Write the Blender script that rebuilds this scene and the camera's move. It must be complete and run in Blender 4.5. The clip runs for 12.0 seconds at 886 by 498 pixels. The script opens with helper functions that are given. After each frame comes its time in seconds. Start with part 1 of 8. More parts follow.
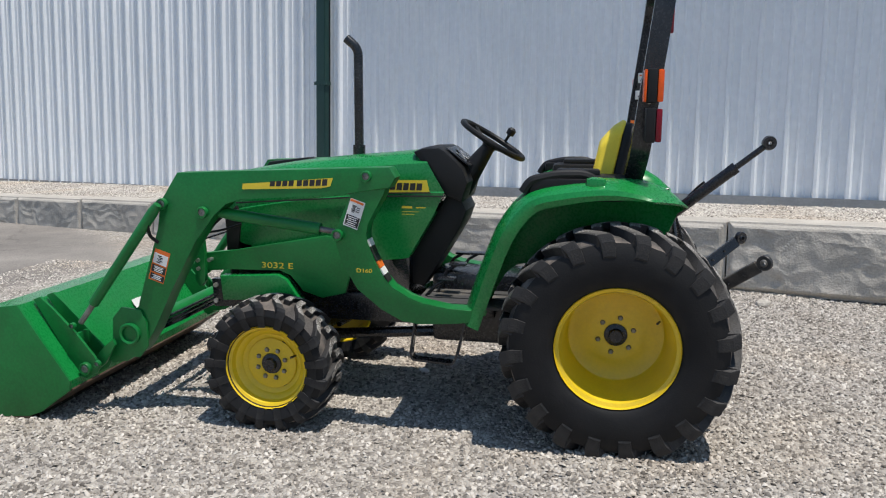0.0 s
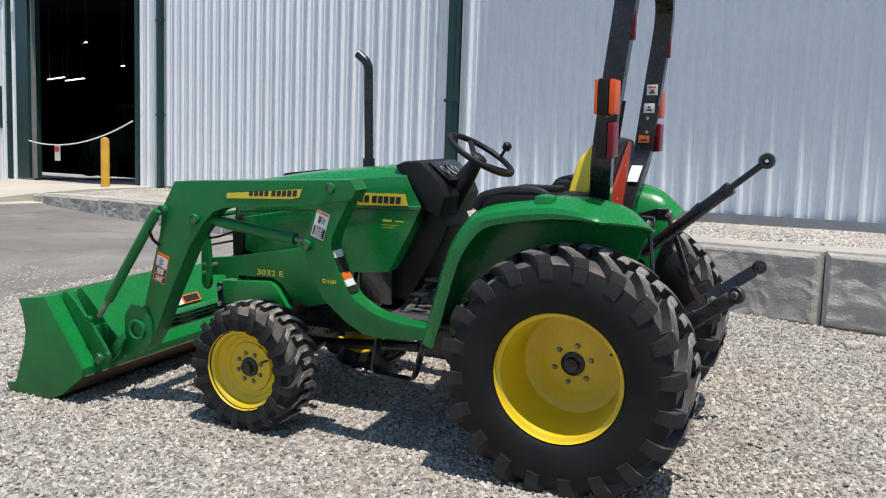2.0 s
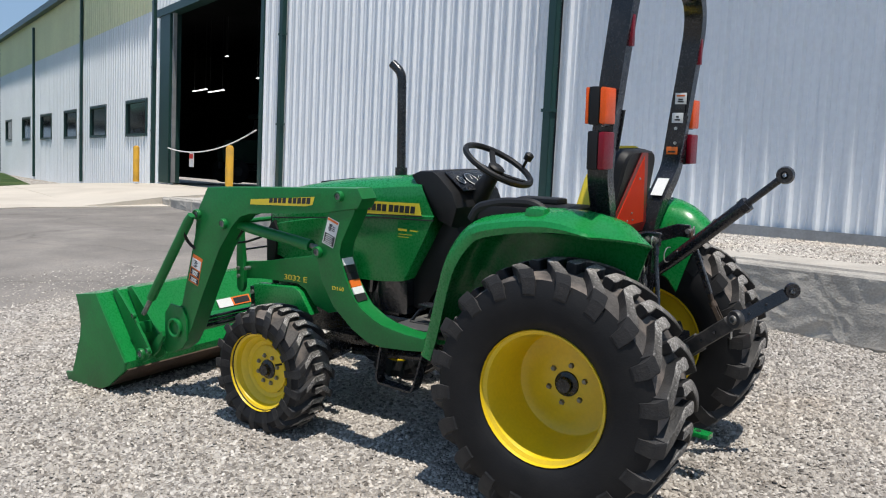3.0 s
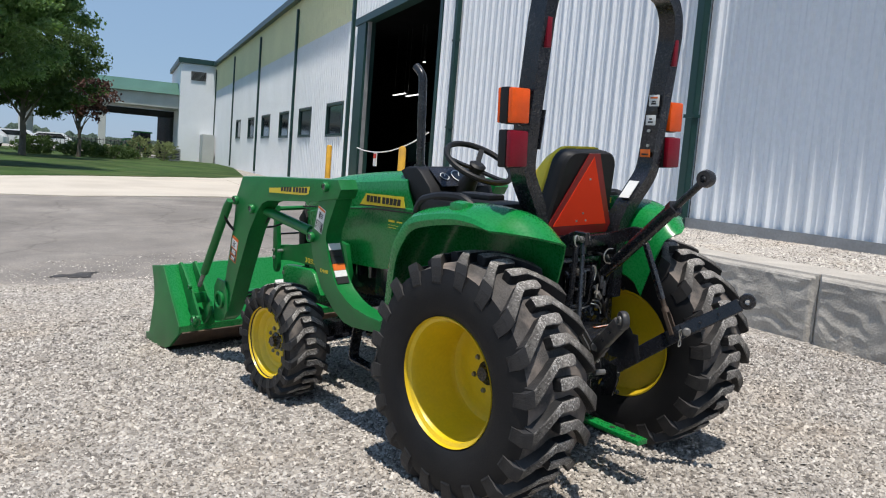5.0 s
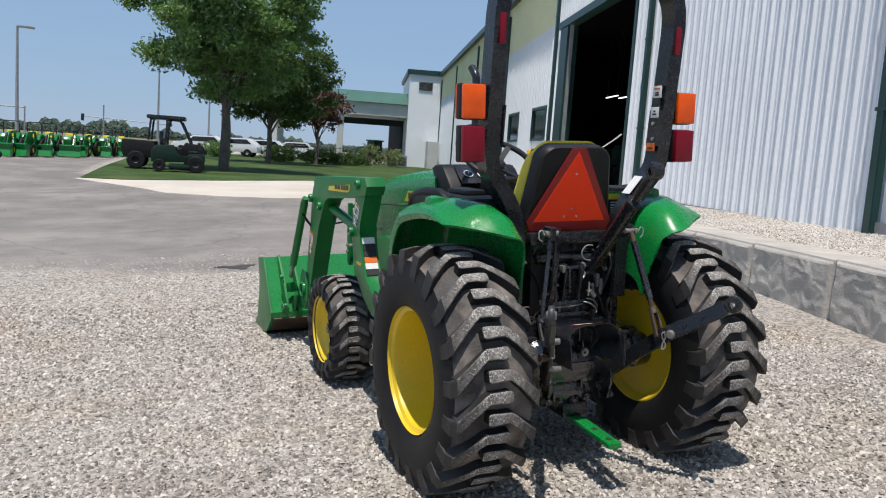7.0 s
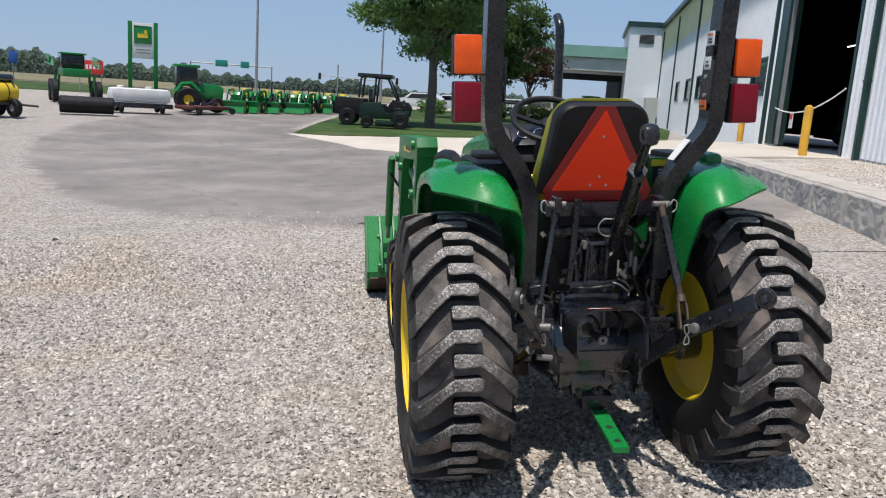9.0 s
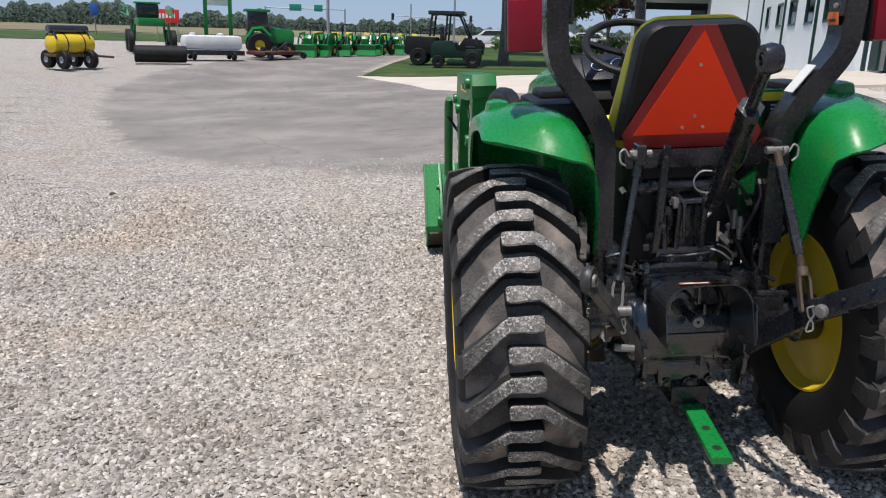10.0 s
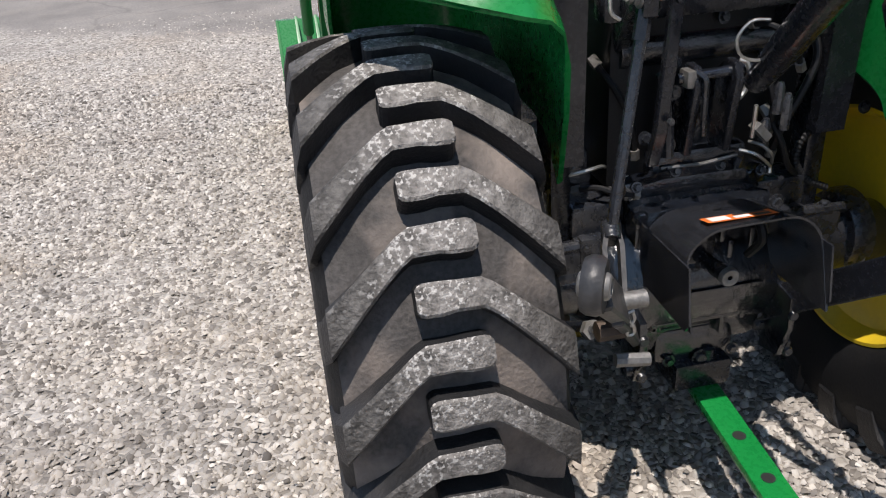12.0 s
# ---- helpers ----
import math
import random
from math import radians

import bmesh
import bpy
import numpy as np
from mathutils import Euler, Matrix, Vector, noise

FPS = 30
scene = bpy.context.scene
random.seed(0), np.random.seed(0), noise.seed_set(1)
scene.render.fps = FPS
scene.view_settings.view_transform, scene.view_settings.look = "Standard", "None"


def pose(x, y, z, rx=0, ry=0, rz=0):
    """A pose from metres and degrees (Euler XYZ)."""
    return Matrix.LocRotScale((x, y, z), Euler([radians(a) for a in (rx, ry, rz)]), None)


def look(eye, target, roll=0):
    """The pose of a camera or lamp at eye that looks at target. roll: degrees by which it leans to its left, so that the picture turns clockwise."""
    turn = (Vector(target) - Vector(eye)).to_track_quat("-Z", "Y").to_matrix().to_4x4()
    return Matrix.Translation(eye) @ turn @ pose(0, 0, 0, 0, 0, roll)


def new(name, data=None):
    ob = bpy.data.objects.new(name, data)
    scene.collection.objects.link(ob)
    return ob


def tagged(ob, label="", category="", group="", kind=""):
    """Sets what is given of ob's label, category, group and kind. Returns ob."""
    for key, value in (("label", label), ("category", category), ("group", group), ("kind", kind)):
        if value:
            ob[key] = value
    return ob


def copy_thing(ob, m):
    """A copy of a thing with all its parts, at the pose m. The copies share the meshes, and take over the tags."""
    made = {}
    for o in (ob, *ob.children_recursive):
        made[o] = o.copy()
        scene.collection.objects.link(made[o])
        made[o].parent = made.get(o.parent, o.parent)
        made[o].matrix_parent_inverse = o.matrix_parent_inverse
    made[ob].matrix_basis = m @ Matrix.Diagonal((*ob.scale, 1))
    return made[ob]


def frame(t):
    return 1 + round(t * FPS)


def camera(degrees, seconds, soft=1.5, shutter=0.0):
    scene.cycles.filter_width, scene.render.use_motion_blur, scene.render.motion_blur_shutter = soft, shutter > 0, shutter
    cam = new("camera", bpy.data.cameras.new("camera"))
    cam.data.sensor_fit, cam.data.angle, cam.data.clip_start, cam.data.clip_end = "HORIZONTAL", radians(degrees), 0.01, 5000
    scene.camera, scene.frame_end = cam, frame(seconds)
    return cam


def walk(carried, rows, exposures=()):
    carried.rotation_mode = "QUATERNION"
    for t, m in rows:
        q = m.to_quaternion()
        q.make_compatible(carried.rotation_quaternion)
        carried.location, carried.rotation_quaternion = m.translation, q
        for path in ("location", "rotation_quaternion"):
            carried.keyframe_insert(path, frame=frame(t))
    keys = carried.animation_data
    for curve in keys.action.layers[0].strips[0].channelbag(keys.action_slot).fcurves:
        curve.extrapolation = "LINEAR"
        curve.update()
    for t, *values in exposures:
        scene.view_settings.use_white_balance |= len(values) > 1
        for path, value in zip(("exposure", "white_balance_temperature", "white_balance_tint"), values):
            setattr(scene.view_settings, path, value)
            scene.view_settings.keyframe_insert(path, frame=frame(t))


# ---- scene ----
cam = camera(58.9, 12.0, soft=1.1)
# the lot falls away from the building: the tractor stands on a side slope
SLOPE = pose(0, 0, 0, 3.44, 0.115, 0)
PATH = [
    (0, (-0.131, -4.127, 1.557), (-0.5, -2.192, 1.21), 0.4),
    (0.5, (0.12, -4.042, 1.541), (-0.354, -2.123, 1.236), -0.3),
    (1, (0.339, -3.896, 1.548), (-0.237, -2.003, 1.256), -0.2),
    (1.5, (0.553, -3.804, 1.533), (-0.149, -1.955, 1.235), 0.1),
    (2, (0.867, -3.73, 1.544), (0.036, -1.937, 1.237), 0.6),
    (2.5, (1.1, -3.58, 1.515), (0.126, -1.86, 1.209), 0.1),
    (3, (1.348, -3.4, 1.548), (0.229, -1.767, 1.262), 0.9),
    (3.2, (1.448, -3.342, 1.57), (0.267, -1.754, 1.284), 1.3),
    (4.8, (2.236, -2.845, 1.549), (0.761, -1.525, 1.264), 2.0),
    (5, (2.351, -2.801, 1.542), (0.848, -1.513, 1.256), 2.1),
    (5.5, (2.637, -2.667, 1.55), (1.036, -1.504, 1.263), 1.7),
    (6, (2.805, -2.453, 1.53), (1.122, -1.41, 1.25), 0.7),
    (6.5, (2.925, -2.205, 1.552), (1.177, -1.276, 1.268), 0.4),
    (6.7, (2.978, -2.103, 1.537), (1.205, -1.223, 1.251), 0.6),
    (8.3, (3.098, -1.296, 1.58), (1.181, -0.827, 1.261), 1.2),
    (8.5, (3.111, -1.234, 1.575), (1.187, -0.8, 1.242), 1.2),
    (9, (3.014, -1.016, 1.549), (1.073, -0.751, 1.148), 0.4),
    (9.5, (2.771, -0.91, 1.518), (0.827, -0.797, 1.062), -1.4),
    (10, (2.471, -0.869, 1.504), (0.548, -0.805, 0.96), -1.8),
    (10.5, (2.183, -0.796, 1.446), (0.315, -0.723, 0.735), -2.4),
    (11, (1.889, -0.734, 1.419), (0.057, -0.64, 0.623), -3.9),
    (11.5, (1.593, -0.74, 1.375), (-0.207, -0.54, 0.526), -4.3),
    (12, (1.381, -0.753, 1.353), (-0.372, -0.447, 0.44), -4.0),
]
walk(cam, [(t, SLOPE @ look(eye, target, roll)) for t, eye, target, roll in PATH],
     exposures=((0.0, 0.09, 6500, 10), (1.6, 0.18, 6500, 10), (6.0, 0.17, 6500, 11), (9.0, 0.15, 6500, 13), (10.5, 0.18, 6500, 14), (12.0, 0.26, 6500, 14)))

# ---- world and light ----
world = bpy.data.worlds.new("sky")
scene.world = world
world.use_nodes = True
wt = world.node_tree
sky = wt.nodes.new("ShaderNodeTexSky")
sky.sky_type = "NISHITA"
sky.sun_disc = False
SUN_FROM = Vector((0.225, -0.17, 1.0)).normalized()
sky.sun_elevation = math.asin(SUN_FROM.z)
sky.sun_rotation = math.atan2(SUN_FROM.x, SUN_FROM.y)
sky.air_density, sky.dust_density, sky.ozone_density = 1.0, 0.15, 2.0
# pale summer haze: the glow at the horizon is held down to an even light blue
haze = wt.nodes.new("ShaderNodeMix")
haze.data_type, haze.blend_type = "RGBA", "DARKEN"
haze.inputs[0].default_value = 0.88
haze.inputs[7].default_value = (1.55, 2.40, 3.6, 1)
wt.links.new(sky.outputs[0], haze.inputs[6])
wt.links.new(haze.outputs[2], wt.nodes["Background"].inputs[0])
wt.nodes["Background"].inputs[1].default_value = 0.15
sun = new("sun", bpy.data.lights.new("sun", "SUN"))
sun.data.energy, sun.data.angle, sun.data.color = 4.4, radians(0.55), (1.0, 0.945, 0.865)
sun.matrix_world = look(SUN_FROM * 50, (0, 0, 0))


# ---- materials ----
def surface(name, base, rough=0.5, vary=0.25, scale=3.0, fine=60.0, bump=0.1, metal=0.0, coat=0.0, dirt=None, dirt_amount=0.0,
            dirt_scale=2.0, spec=0.5, per_object=0.0, dirt_edge=(0.48, 0.68)):
    m = bpy.data.materials.new(name)
    m.use_nodes = True
    t = m.node_tree
    b = t.nodes["Principled BSDF"]
    co = t.nodes.new("ShaderNodeTexCoord")

    def noise_at(s, detail=5.0):
        n = t.nodes.new("ShaderNodeTexNoise")
        n.inputs["Scale"].default_value, n.inputs["Detail"].default_value = s, detail
        t.links.new(co.outputs["Object"], n.inputs["Vector"])
        return n

    def mixed(kind, fac, a, c):
        x = t.nodes.new("ShaderNodeMix")
        x.data_type, x.blend_type = "RGBA", kind
        for slot, v in ((0, fac), (6, a), (7, c)):
            if isinstance(v, (int, float)):
                x.inputs[slot].default_value = v
            elif isinstance(v, (tuple, list)):
                x.inputs[slot].default_value = (*v[:3], 1)
            else:
                t.links.new(v, x.inputs[slot])
        return x.outputs[2]

    big, small = noise_at(scale), noise_at(fine)
    ramp = t.nodes.new("ShaderNodeMapRange")
    ramp.inputs[1].default_value, ramp.inputs[2].default_value = 0.3, 0.7
    t.links.new(big.outputs["Fac"], ramp.inputs[0])
    dark = tuple(c * (1 - vary) for c in base)
    light = tuple(min(1, c * (1 + 0.6 * vary)) for c in base)
    col = mixed("MIX", ramp.outputs[0], dark, light)
    ramp2 = t.nodes.new("ShaderNodeMapRange")
    ramp2.inputs[1].default_value, ramp2.inputs[2].default_value = 0.35, 0.65
    ramp2.inputs[3].default_value, ramp2.inputs[4].default_value = 1 - 0.6 * vary, 1 + 0.4 * vary
    t.links.new(small.outputs["Fac"], ramp2.inputs[0])
    col = mixed("MULTIPLY", 1.0, col, ramp2.outputs[0])
    if dirt:
        dn = noise_at(dirt_scale, 8.0)
        dr = t.nodes.new("ShaderNodeMapRange")
        dr.inputs[1].default_value, dr.inputs[2].default_value = dirt_edge
        dr.inputs[4].default_value = dirt_amount
        t.links.new(dn.outputs["Fac"], dr.inputs[0])
        col = mixed("MIX", dr.outputs[0], col, dirt)
    if per_object:
        info = t.nodes.new("ShaderNodeObjectInfo")
        pr = t.nodes.new("ShaderNodeMapRange")
        pr.inputs[3].default_value, pr.inputs[4].default_value = 1 - per_object, 1 + per_object
        t.links.new(info.outputs["Random"], pr.inputs[0])
        col = mixed("MULTIPLY", 1.0, col, pr.outputs[0])
    t.links.new(col, b.inputs["Base Color"])
    rr = t.nodes.new("ShaderNodeMapRange")
    rr.inputs[3].default_value, rr.inputs[4].default_value = max(0.02, rough - 0.1), min(1, rough + 0.1)
    t.links.new(small.outputs["Fac"], rr.inputs[0])
    t.links.new(rr.outputs[0], b.inputs["Roughness"])
    b.inputs["Metallic"].default_value = metal
    b.inputs["Specular IOR Level"].default_value = spec
    b.inputs["Coat Weight"].default_value = coat
    b.inputs["Coat Roughness"].default_value = 0.12
    if bump:
        bp = t.nodes.new("ShaderNodeBump")
        bp.inputs["Strength"].default_value, bp.inputs["Distance"].default_value = bump, 0.01
        t.links.new(small.outputs["Fac"], bp.inputs["Height"])
        t.links.new(bp.outputs[0], b.inputs["Normal"])
    return m


DUST = (0.36, 0.31, 0.24)
GREEN = surface("green_paint", (0.005, 0.20, 0.040), 0.28, 0.12, 4, 90, 0.02, coat=0.25, dirt=(0.03, 0.16, 0.055), dirt_amount=0.18, spec=0.4)
GREEN_DULL = surface("worn_green_paint", (0.005, 0.165, 0.034), 0.38, 0.18, 5, 80, 0.04, coat=0.1, dirt=(0.03, 0.135, 0.05), dirt_amount=0.3, spec=0.35)
YELLOW = surface("yellow_paint", (0.72, 0.50, 0.01), 0.4, 0.07, 5, 70, 0.02, coat=0.2, dirt=(0.42, 0.32, 0.08), dirt_amount=0.3)
YELLOW_SEAT = surface("yellow_vinyl", (0.92, 0.70, 0.045), 0.55, 0.08, 6, 160, 0.06)
YELLOW_DECAL = surface("yellow_decal", (0.78, 0.60, 0.04), 0.45, 0.05, 8, 90, 0.0)
BLACK = surface("black_paint", (0.012, 0.013, 0.0165), 0.26, 0.3, 6, 90, 0.05, dirt=(0.05, 0.05, 0.055), dirt_amount=0.3, dirt_scale=7, spec=0.4, coat=0.25)
PLASTIC = surface("black_plastic", (0.009, 0.009, 0.0098), 0.5, 0.2, 8, 260, 0.12, dirt=(0.025, 0.025, 0.024), dirt_amount=0.15, dirt_scale=6, spec=0.3)
IRON = surface("oily_cast_iron", (0.008, 0.0095, 0.0135), 0.17, 0.4, 9, 45, 0.5, dirt=(0.028, 0.031, 0.037), dirt_amount=0.3, dirt_scale=11, spec=0.8, coat=0.8)
IRON_GREY = surface("dusty_cast_iron", (0.018, 0.0195, 0.024), 0.28, 0.4, 9, 70, 0.25, dirt=(0.05, 0.05, 0.052), dirt_amount=0.4, dirt_scale=11, spec=0.6, coat=0.3)
SHEET = surface("black_sheet_steel", (0.020, 0.0208, 0.0245), 0.22, 0.3, 7, 60, 0.1, dirt=(0.07, 0.07, 0.074), dirt_amount=0.3, dirt_scale=6, spec=0.5, coat=0.4)
DUSTY = surface("dusty_black_steel", (0.04, 0.039, 0.039), 0.45, 0.4, 10, 90, 0.15, dirt=(0.15, 0.13, 0.11), dirt_amount=0.5, dirt_scale=14)
STEEL = surface("zinc_steel", (0.55, 0.54, 0.51), 0.4, 0.25, 12, 150, 0.08, metal=0.9, dirt=(0.3, 0.25, 0.18), dirt_amount=0.4, dirt_scale=20)
PIN = surface("greasy_pin_steel", (0.26, 0.25, 0.235), 0.5, 0.3, 14, 150, 0.1, metal=0.6, dirt=(0.10, 0.09, 0.07), dirt_amount=0.5, dirt_scale=24)
RUST = surface("worn_bare_steel", (0.10, 0.07, 0.05), 0.6, 0.4, 8, 70, 0.2, metal=0.3, dirt=(0.16, 0.10, 0.06), dirt_amount=0.6)
RUBBER = surface("tyre_rubber", (0.008, 0.008, 0.009), 0.65, 0.25, 7, 120, 0.12, spec=0.3, dirt=(0.022, 0.021, 0.02), dirt_amount=0.35, dirt_scale=5)
LUG_SIDE = surface("lug_side_rubber", (0.016, 0.016, 0.017), 0.6, 0.35, 8, 130, 0.3, spec=0.35, dirt=(0.06, 0.054, 0.05), dirt_amount=0.4, dirt_scale=9)
LUG = surface("worn_lug_rubber", (0.145, 0.134, 0.122), 0.68, 0.5, 14, 150, 0.6, spec=0.4, dirt=(0.40, 0.375, 0.345), dirt_amount=0.6, dirt_scale=42, dirt_edge=(0.44, 0.78))
# worn lugs: clusters of pale scuffs on the crown, darker rubber out on the shoulder
lt = LUG.node_tree
lb = lt.nodes["Principled BSDF"]
lco = lt.nodes.new("ShaderNodeTexCoord")


def lug_range(socket, a, b, lo, hi):
    r = lt.nodes.new("ShaderNodeMapRange")
    r.inputs[1].default_value, r.inputs[2].default_value, r.inputs[3].default_value, r.inputs[4].default_value = a, b, lo, hi
    lt.links.new(socket, r.inputs[0])
    return r.outputs[0]


def lug_mix(kind, fac, a, c):
    x = lt.nodes.new("ShaderNodeMix")
    x.data_type, x.blend_type = "RGBA", kind
    for sock, v in ((x.inputs[0], fac), (x.inputs[6], a), (x.inputs[7], c)):
        if isinstance(v, (float, tuple)):
            sock.default_value = v
        else:
            lt.links.new(v, sock)
    return x.outputs[2]


lug_noise = []
for scale_ in (140.0, 16.0):
    nn = lt.nodes.new("ShaderNodeTexNoise")
    nn.inputs["Scale"].default_value, nn.inputs["Detail"].default_value = scale_, 4.0
    lt.links.new(lco.outputs["Object"], nn.inputs["Vector"])
    lug_noise.append(nn.outputs["Fac"])
both = lt.nodes.new("ShaderNodeMath")
both.operation = "MULTIPLY"
lt.links.new(lug_range(lug_noise[0], 0.52, 0.60, 0.0, 1.0), both.inputs[0])
lt.links.new(lug_range(lug_noise[1], 0.48, 0.60, 0.0, 0.8), both.inputs[1])
lug_col = lug_mix("MIX", both.outputs[0], lb.inputs["Base Color"].links[0].from_socket, (0.50, 0.48, 0.45, 1.0))
lsep = lt.nodes.new("ShaderNodeSeparateXYZ")
lt.links.new(lco.outputs["Object"], lsep.inputs[0])
out_ = lt.nodes.new("ShaderNodeMath")
out_.operation = "ABSOLUTE"
lt.links.new(lsep.outputs[1], out_.inputs[0])
lug_col = lug_mix("MULTIPLY", 1.0, lug_col, lug_range(out_.outputs[0], 0.06, 0.15, 1.12, 0.42))
lt.links.new(lug_col, lb.inputs["Base Color"])
MUD = surface("muddy_rubber", (0.075, 0.069, 0.065), 0.8, 0.4, 8, 130, 0.35, spec=0.3, dirt=(0.25, 0.208, 0.178), dirt_amount=0.85, dirt_scale=7, dirt_edge=(0.46, 0.66))
AMBER = surface("amber_lens", (0.85, 0.10, 0.004), 0.3, 0.12, 20, 300, 0.15, spec=0.35, coat=0.15)
RED = surface("red_lens", (0.20, 0.003, 0.014), 0.3, 0.1, 20, 300, 0.1, spec=0.3, coat=0.08)
SMV_RED = surface("dark_red_reflector", (0.30, 0.012, 0.01), 0.35, 0.1, 14, 300, 0.03)
SMV_ORANGE = surface("fluorescent_orange", (1.0, 0.062, 0.018), 0.55, 0.03, 8, 200, 0.0, spec=0.1)
WHITE = surface("white_decal", (0.75, 0.75, 0.73), 0.5, 0.08, 10, 120, 0.0)
BLACK_DECAL = surface("black_decal", (0.02, 0.02, 0.02), 0.5, 0.1, 10, 120, 0.0)
ORANGE_DECAL = surface("orange_decal", (0.75, 0.16, 0.02), 0.5, 0.08, 10, 120, 0.0)
MAT = surface("rubber_floor_mat", (0.05, 0.05, 0.05), 0.85, 0.3, 5, 90, 0.3, dirt=(0.2, 0.18, 0.15), dirt_amount=0.6, dirt_scale=6)
GLASS_DARK = surface("dark_window_glass", (0.01, 0.012, 0.014), 0.08, 0.1, 3, 20, 0.0, spec=0.6)
BUMPER_YELLOW = surface("bollard_yellow", (0.66, 0.36, 0.03), 0.6, 0.12, 3, 40, 0.1, dirt=(0.3, 0.2, 0.08), dirt_amount=0.3)
METAL_WALL = surface("white_steel_cladding", (0.77, 0.80, 0.83), 0.6, 0.05, 0.4, 14, 0.02, spec=0.2, dirt=(0.60, 0.63, 0.65), dirt_amount=0.25, dirt_scale=0.8)
CREAM_WALL = surface("cream_cladding", (0.80, 0.79, 0.54), 0.6, 0.05, 0.4, 14, 0.02, spec=0.2)
TRIM = surface("dark_green_trim", (0.012, 0.045, 0.04), 0.4, 0.15, 1.5, 40, 0.02)
MOWER_GREEN = surface("deep_green_paint", (0.006, 0.026, 0.017), 0.55, 0.2, 3, 40, 0.03, spec=0.3)
ROOF = surface("green_roof_steel", (0.06, 0.14, 0.10), 0.45, 0.15, 0.6, 20, 0.03)
FASCIA = surface("light_fascia", (0.52, 0.53, 0.5), 0.6, 0.1, 0.7, 20, 0.03)
# near-black: the shade of the hall and canopy soffit is put into this colour
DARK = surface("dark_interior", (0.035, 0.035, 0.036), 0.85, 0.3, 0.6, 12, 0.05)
STONE = surface("rough_concrete_block", (0.48, 0.445, 0.395), 0.92, 0.20, 2.4, 55, 0.6, spec=0.25, dirt=(0.40, 0.375, 0.34), dirt_amount=0.4, dirt_scale=4.5, per_object=0.05)
CONCRETE = surface("pale_concrete", (0.54, 0.49, 0.42), 0.9, 0.1, 0.5, 30, 0.2, spec=0.25, dirt=(0.40, 0.35, 0.29), dirt_amount=0.4, dirt_scale=0.7)
GRASS = surface("mown_grass", (0.045, 0.085, 0.022), 0.95, 0.4, 0.25, 9, 0.6, spec=0.15, dirt=(0.10, 0.11, 0.045), dirt_amount=0.6, dirt_scale=0.5)
LEAF = surface("green_leaves", (0.15, 0.265, 0.09), 0.38, 0.35, 0.6, 6, 0.0, spec=0.5)
LEAF_DARK = surface("dark_leaves", (0.075, 0.125, 0.042), 0.65, 0.35, 0.7, 6, 0.0, spec=0.3)
LEAF_RED = surface("reddish_leaves", (0.11, 0.05, 0.035), 0.65, 0.35, 0.7, 6, 0.0, spec=0.3)
for leaf, tint in ((LEAF, (0.20, 0.34, 0.06, 1)), (LEAF_DARK, (0.10, 0.17, 0.03, 1))):
    # light passes through the thin leaves
    lf = leaf.node_tree
    glow = lf.nodes.new("ShaderNodeBsdfTranslucent")
    glow.inputs[0].default_value = tint
    blend = lf.nodes.new("ShaderNodeMixShader")
    blend.inputs[0].default_value = 0.35
    lf.links.new(lf.nodes["Principled BSDF"].outputs[0], blend.inputs[1])
    lf.links.new(glow.outputs[0], blend.inputs[2])
    lf.links.new(blend.outputs[0], lf.nodes["Material Output"].inputs[0])
FAR_LEAF = surface("far_woods", (0.085, 0.118, 0.092), 0.9, 0.2, 0.1, 1.5, 0.0, spec=0.1)
BARK = surface("bark", (0.15, 0.13, 0.105), 0.95, 0.35, 4, 30, 0.6)
CAR_WHITE = surface("white_car_paint", (0.72, 0.73, 0.74), 0.25, 0.03, 2, 30, 0.0, coat=0.6)
TANK_WHITE = surface("white_polyethylene", (0.68, 0.68, 0.66), 0.45, 0.08, 2, 30, 0.02)
TANK_YELLOW = surface("yellow_polyethylene", (0.66, 0.46, 0.02), 0.4, 0.08, 2, 30, 0.02)
SIGN_RED = surface("red_sign_paint", (0.6, 0.03, 0.02), 0.5, 0.05, 2, 30, 0.0)
MAROON = surface("dull_dark_red_paint", (0.11, 0.022, 0.018), 0.6, 0.3, 3, 40, 0.05, dirt=(0.10, 0.08, 0.06), dirt_amount=0.5)
SIGN_TEAL = surface("highway_sign_green", (0.01, 0.22, 0.17), 0.5, 0.05, 2, 30, 0.0)
GALV = surface("galvanised_steel", (0.30, 0.31, 0.32), 0.5, 0.15, 3, 30, 0.03, metal=0.4)
FIELD = surface("far_field", (0.20, 0.18, 0.11), 1.0, 0.25, 0.05, 1.0, 0.0, spec=0.1)


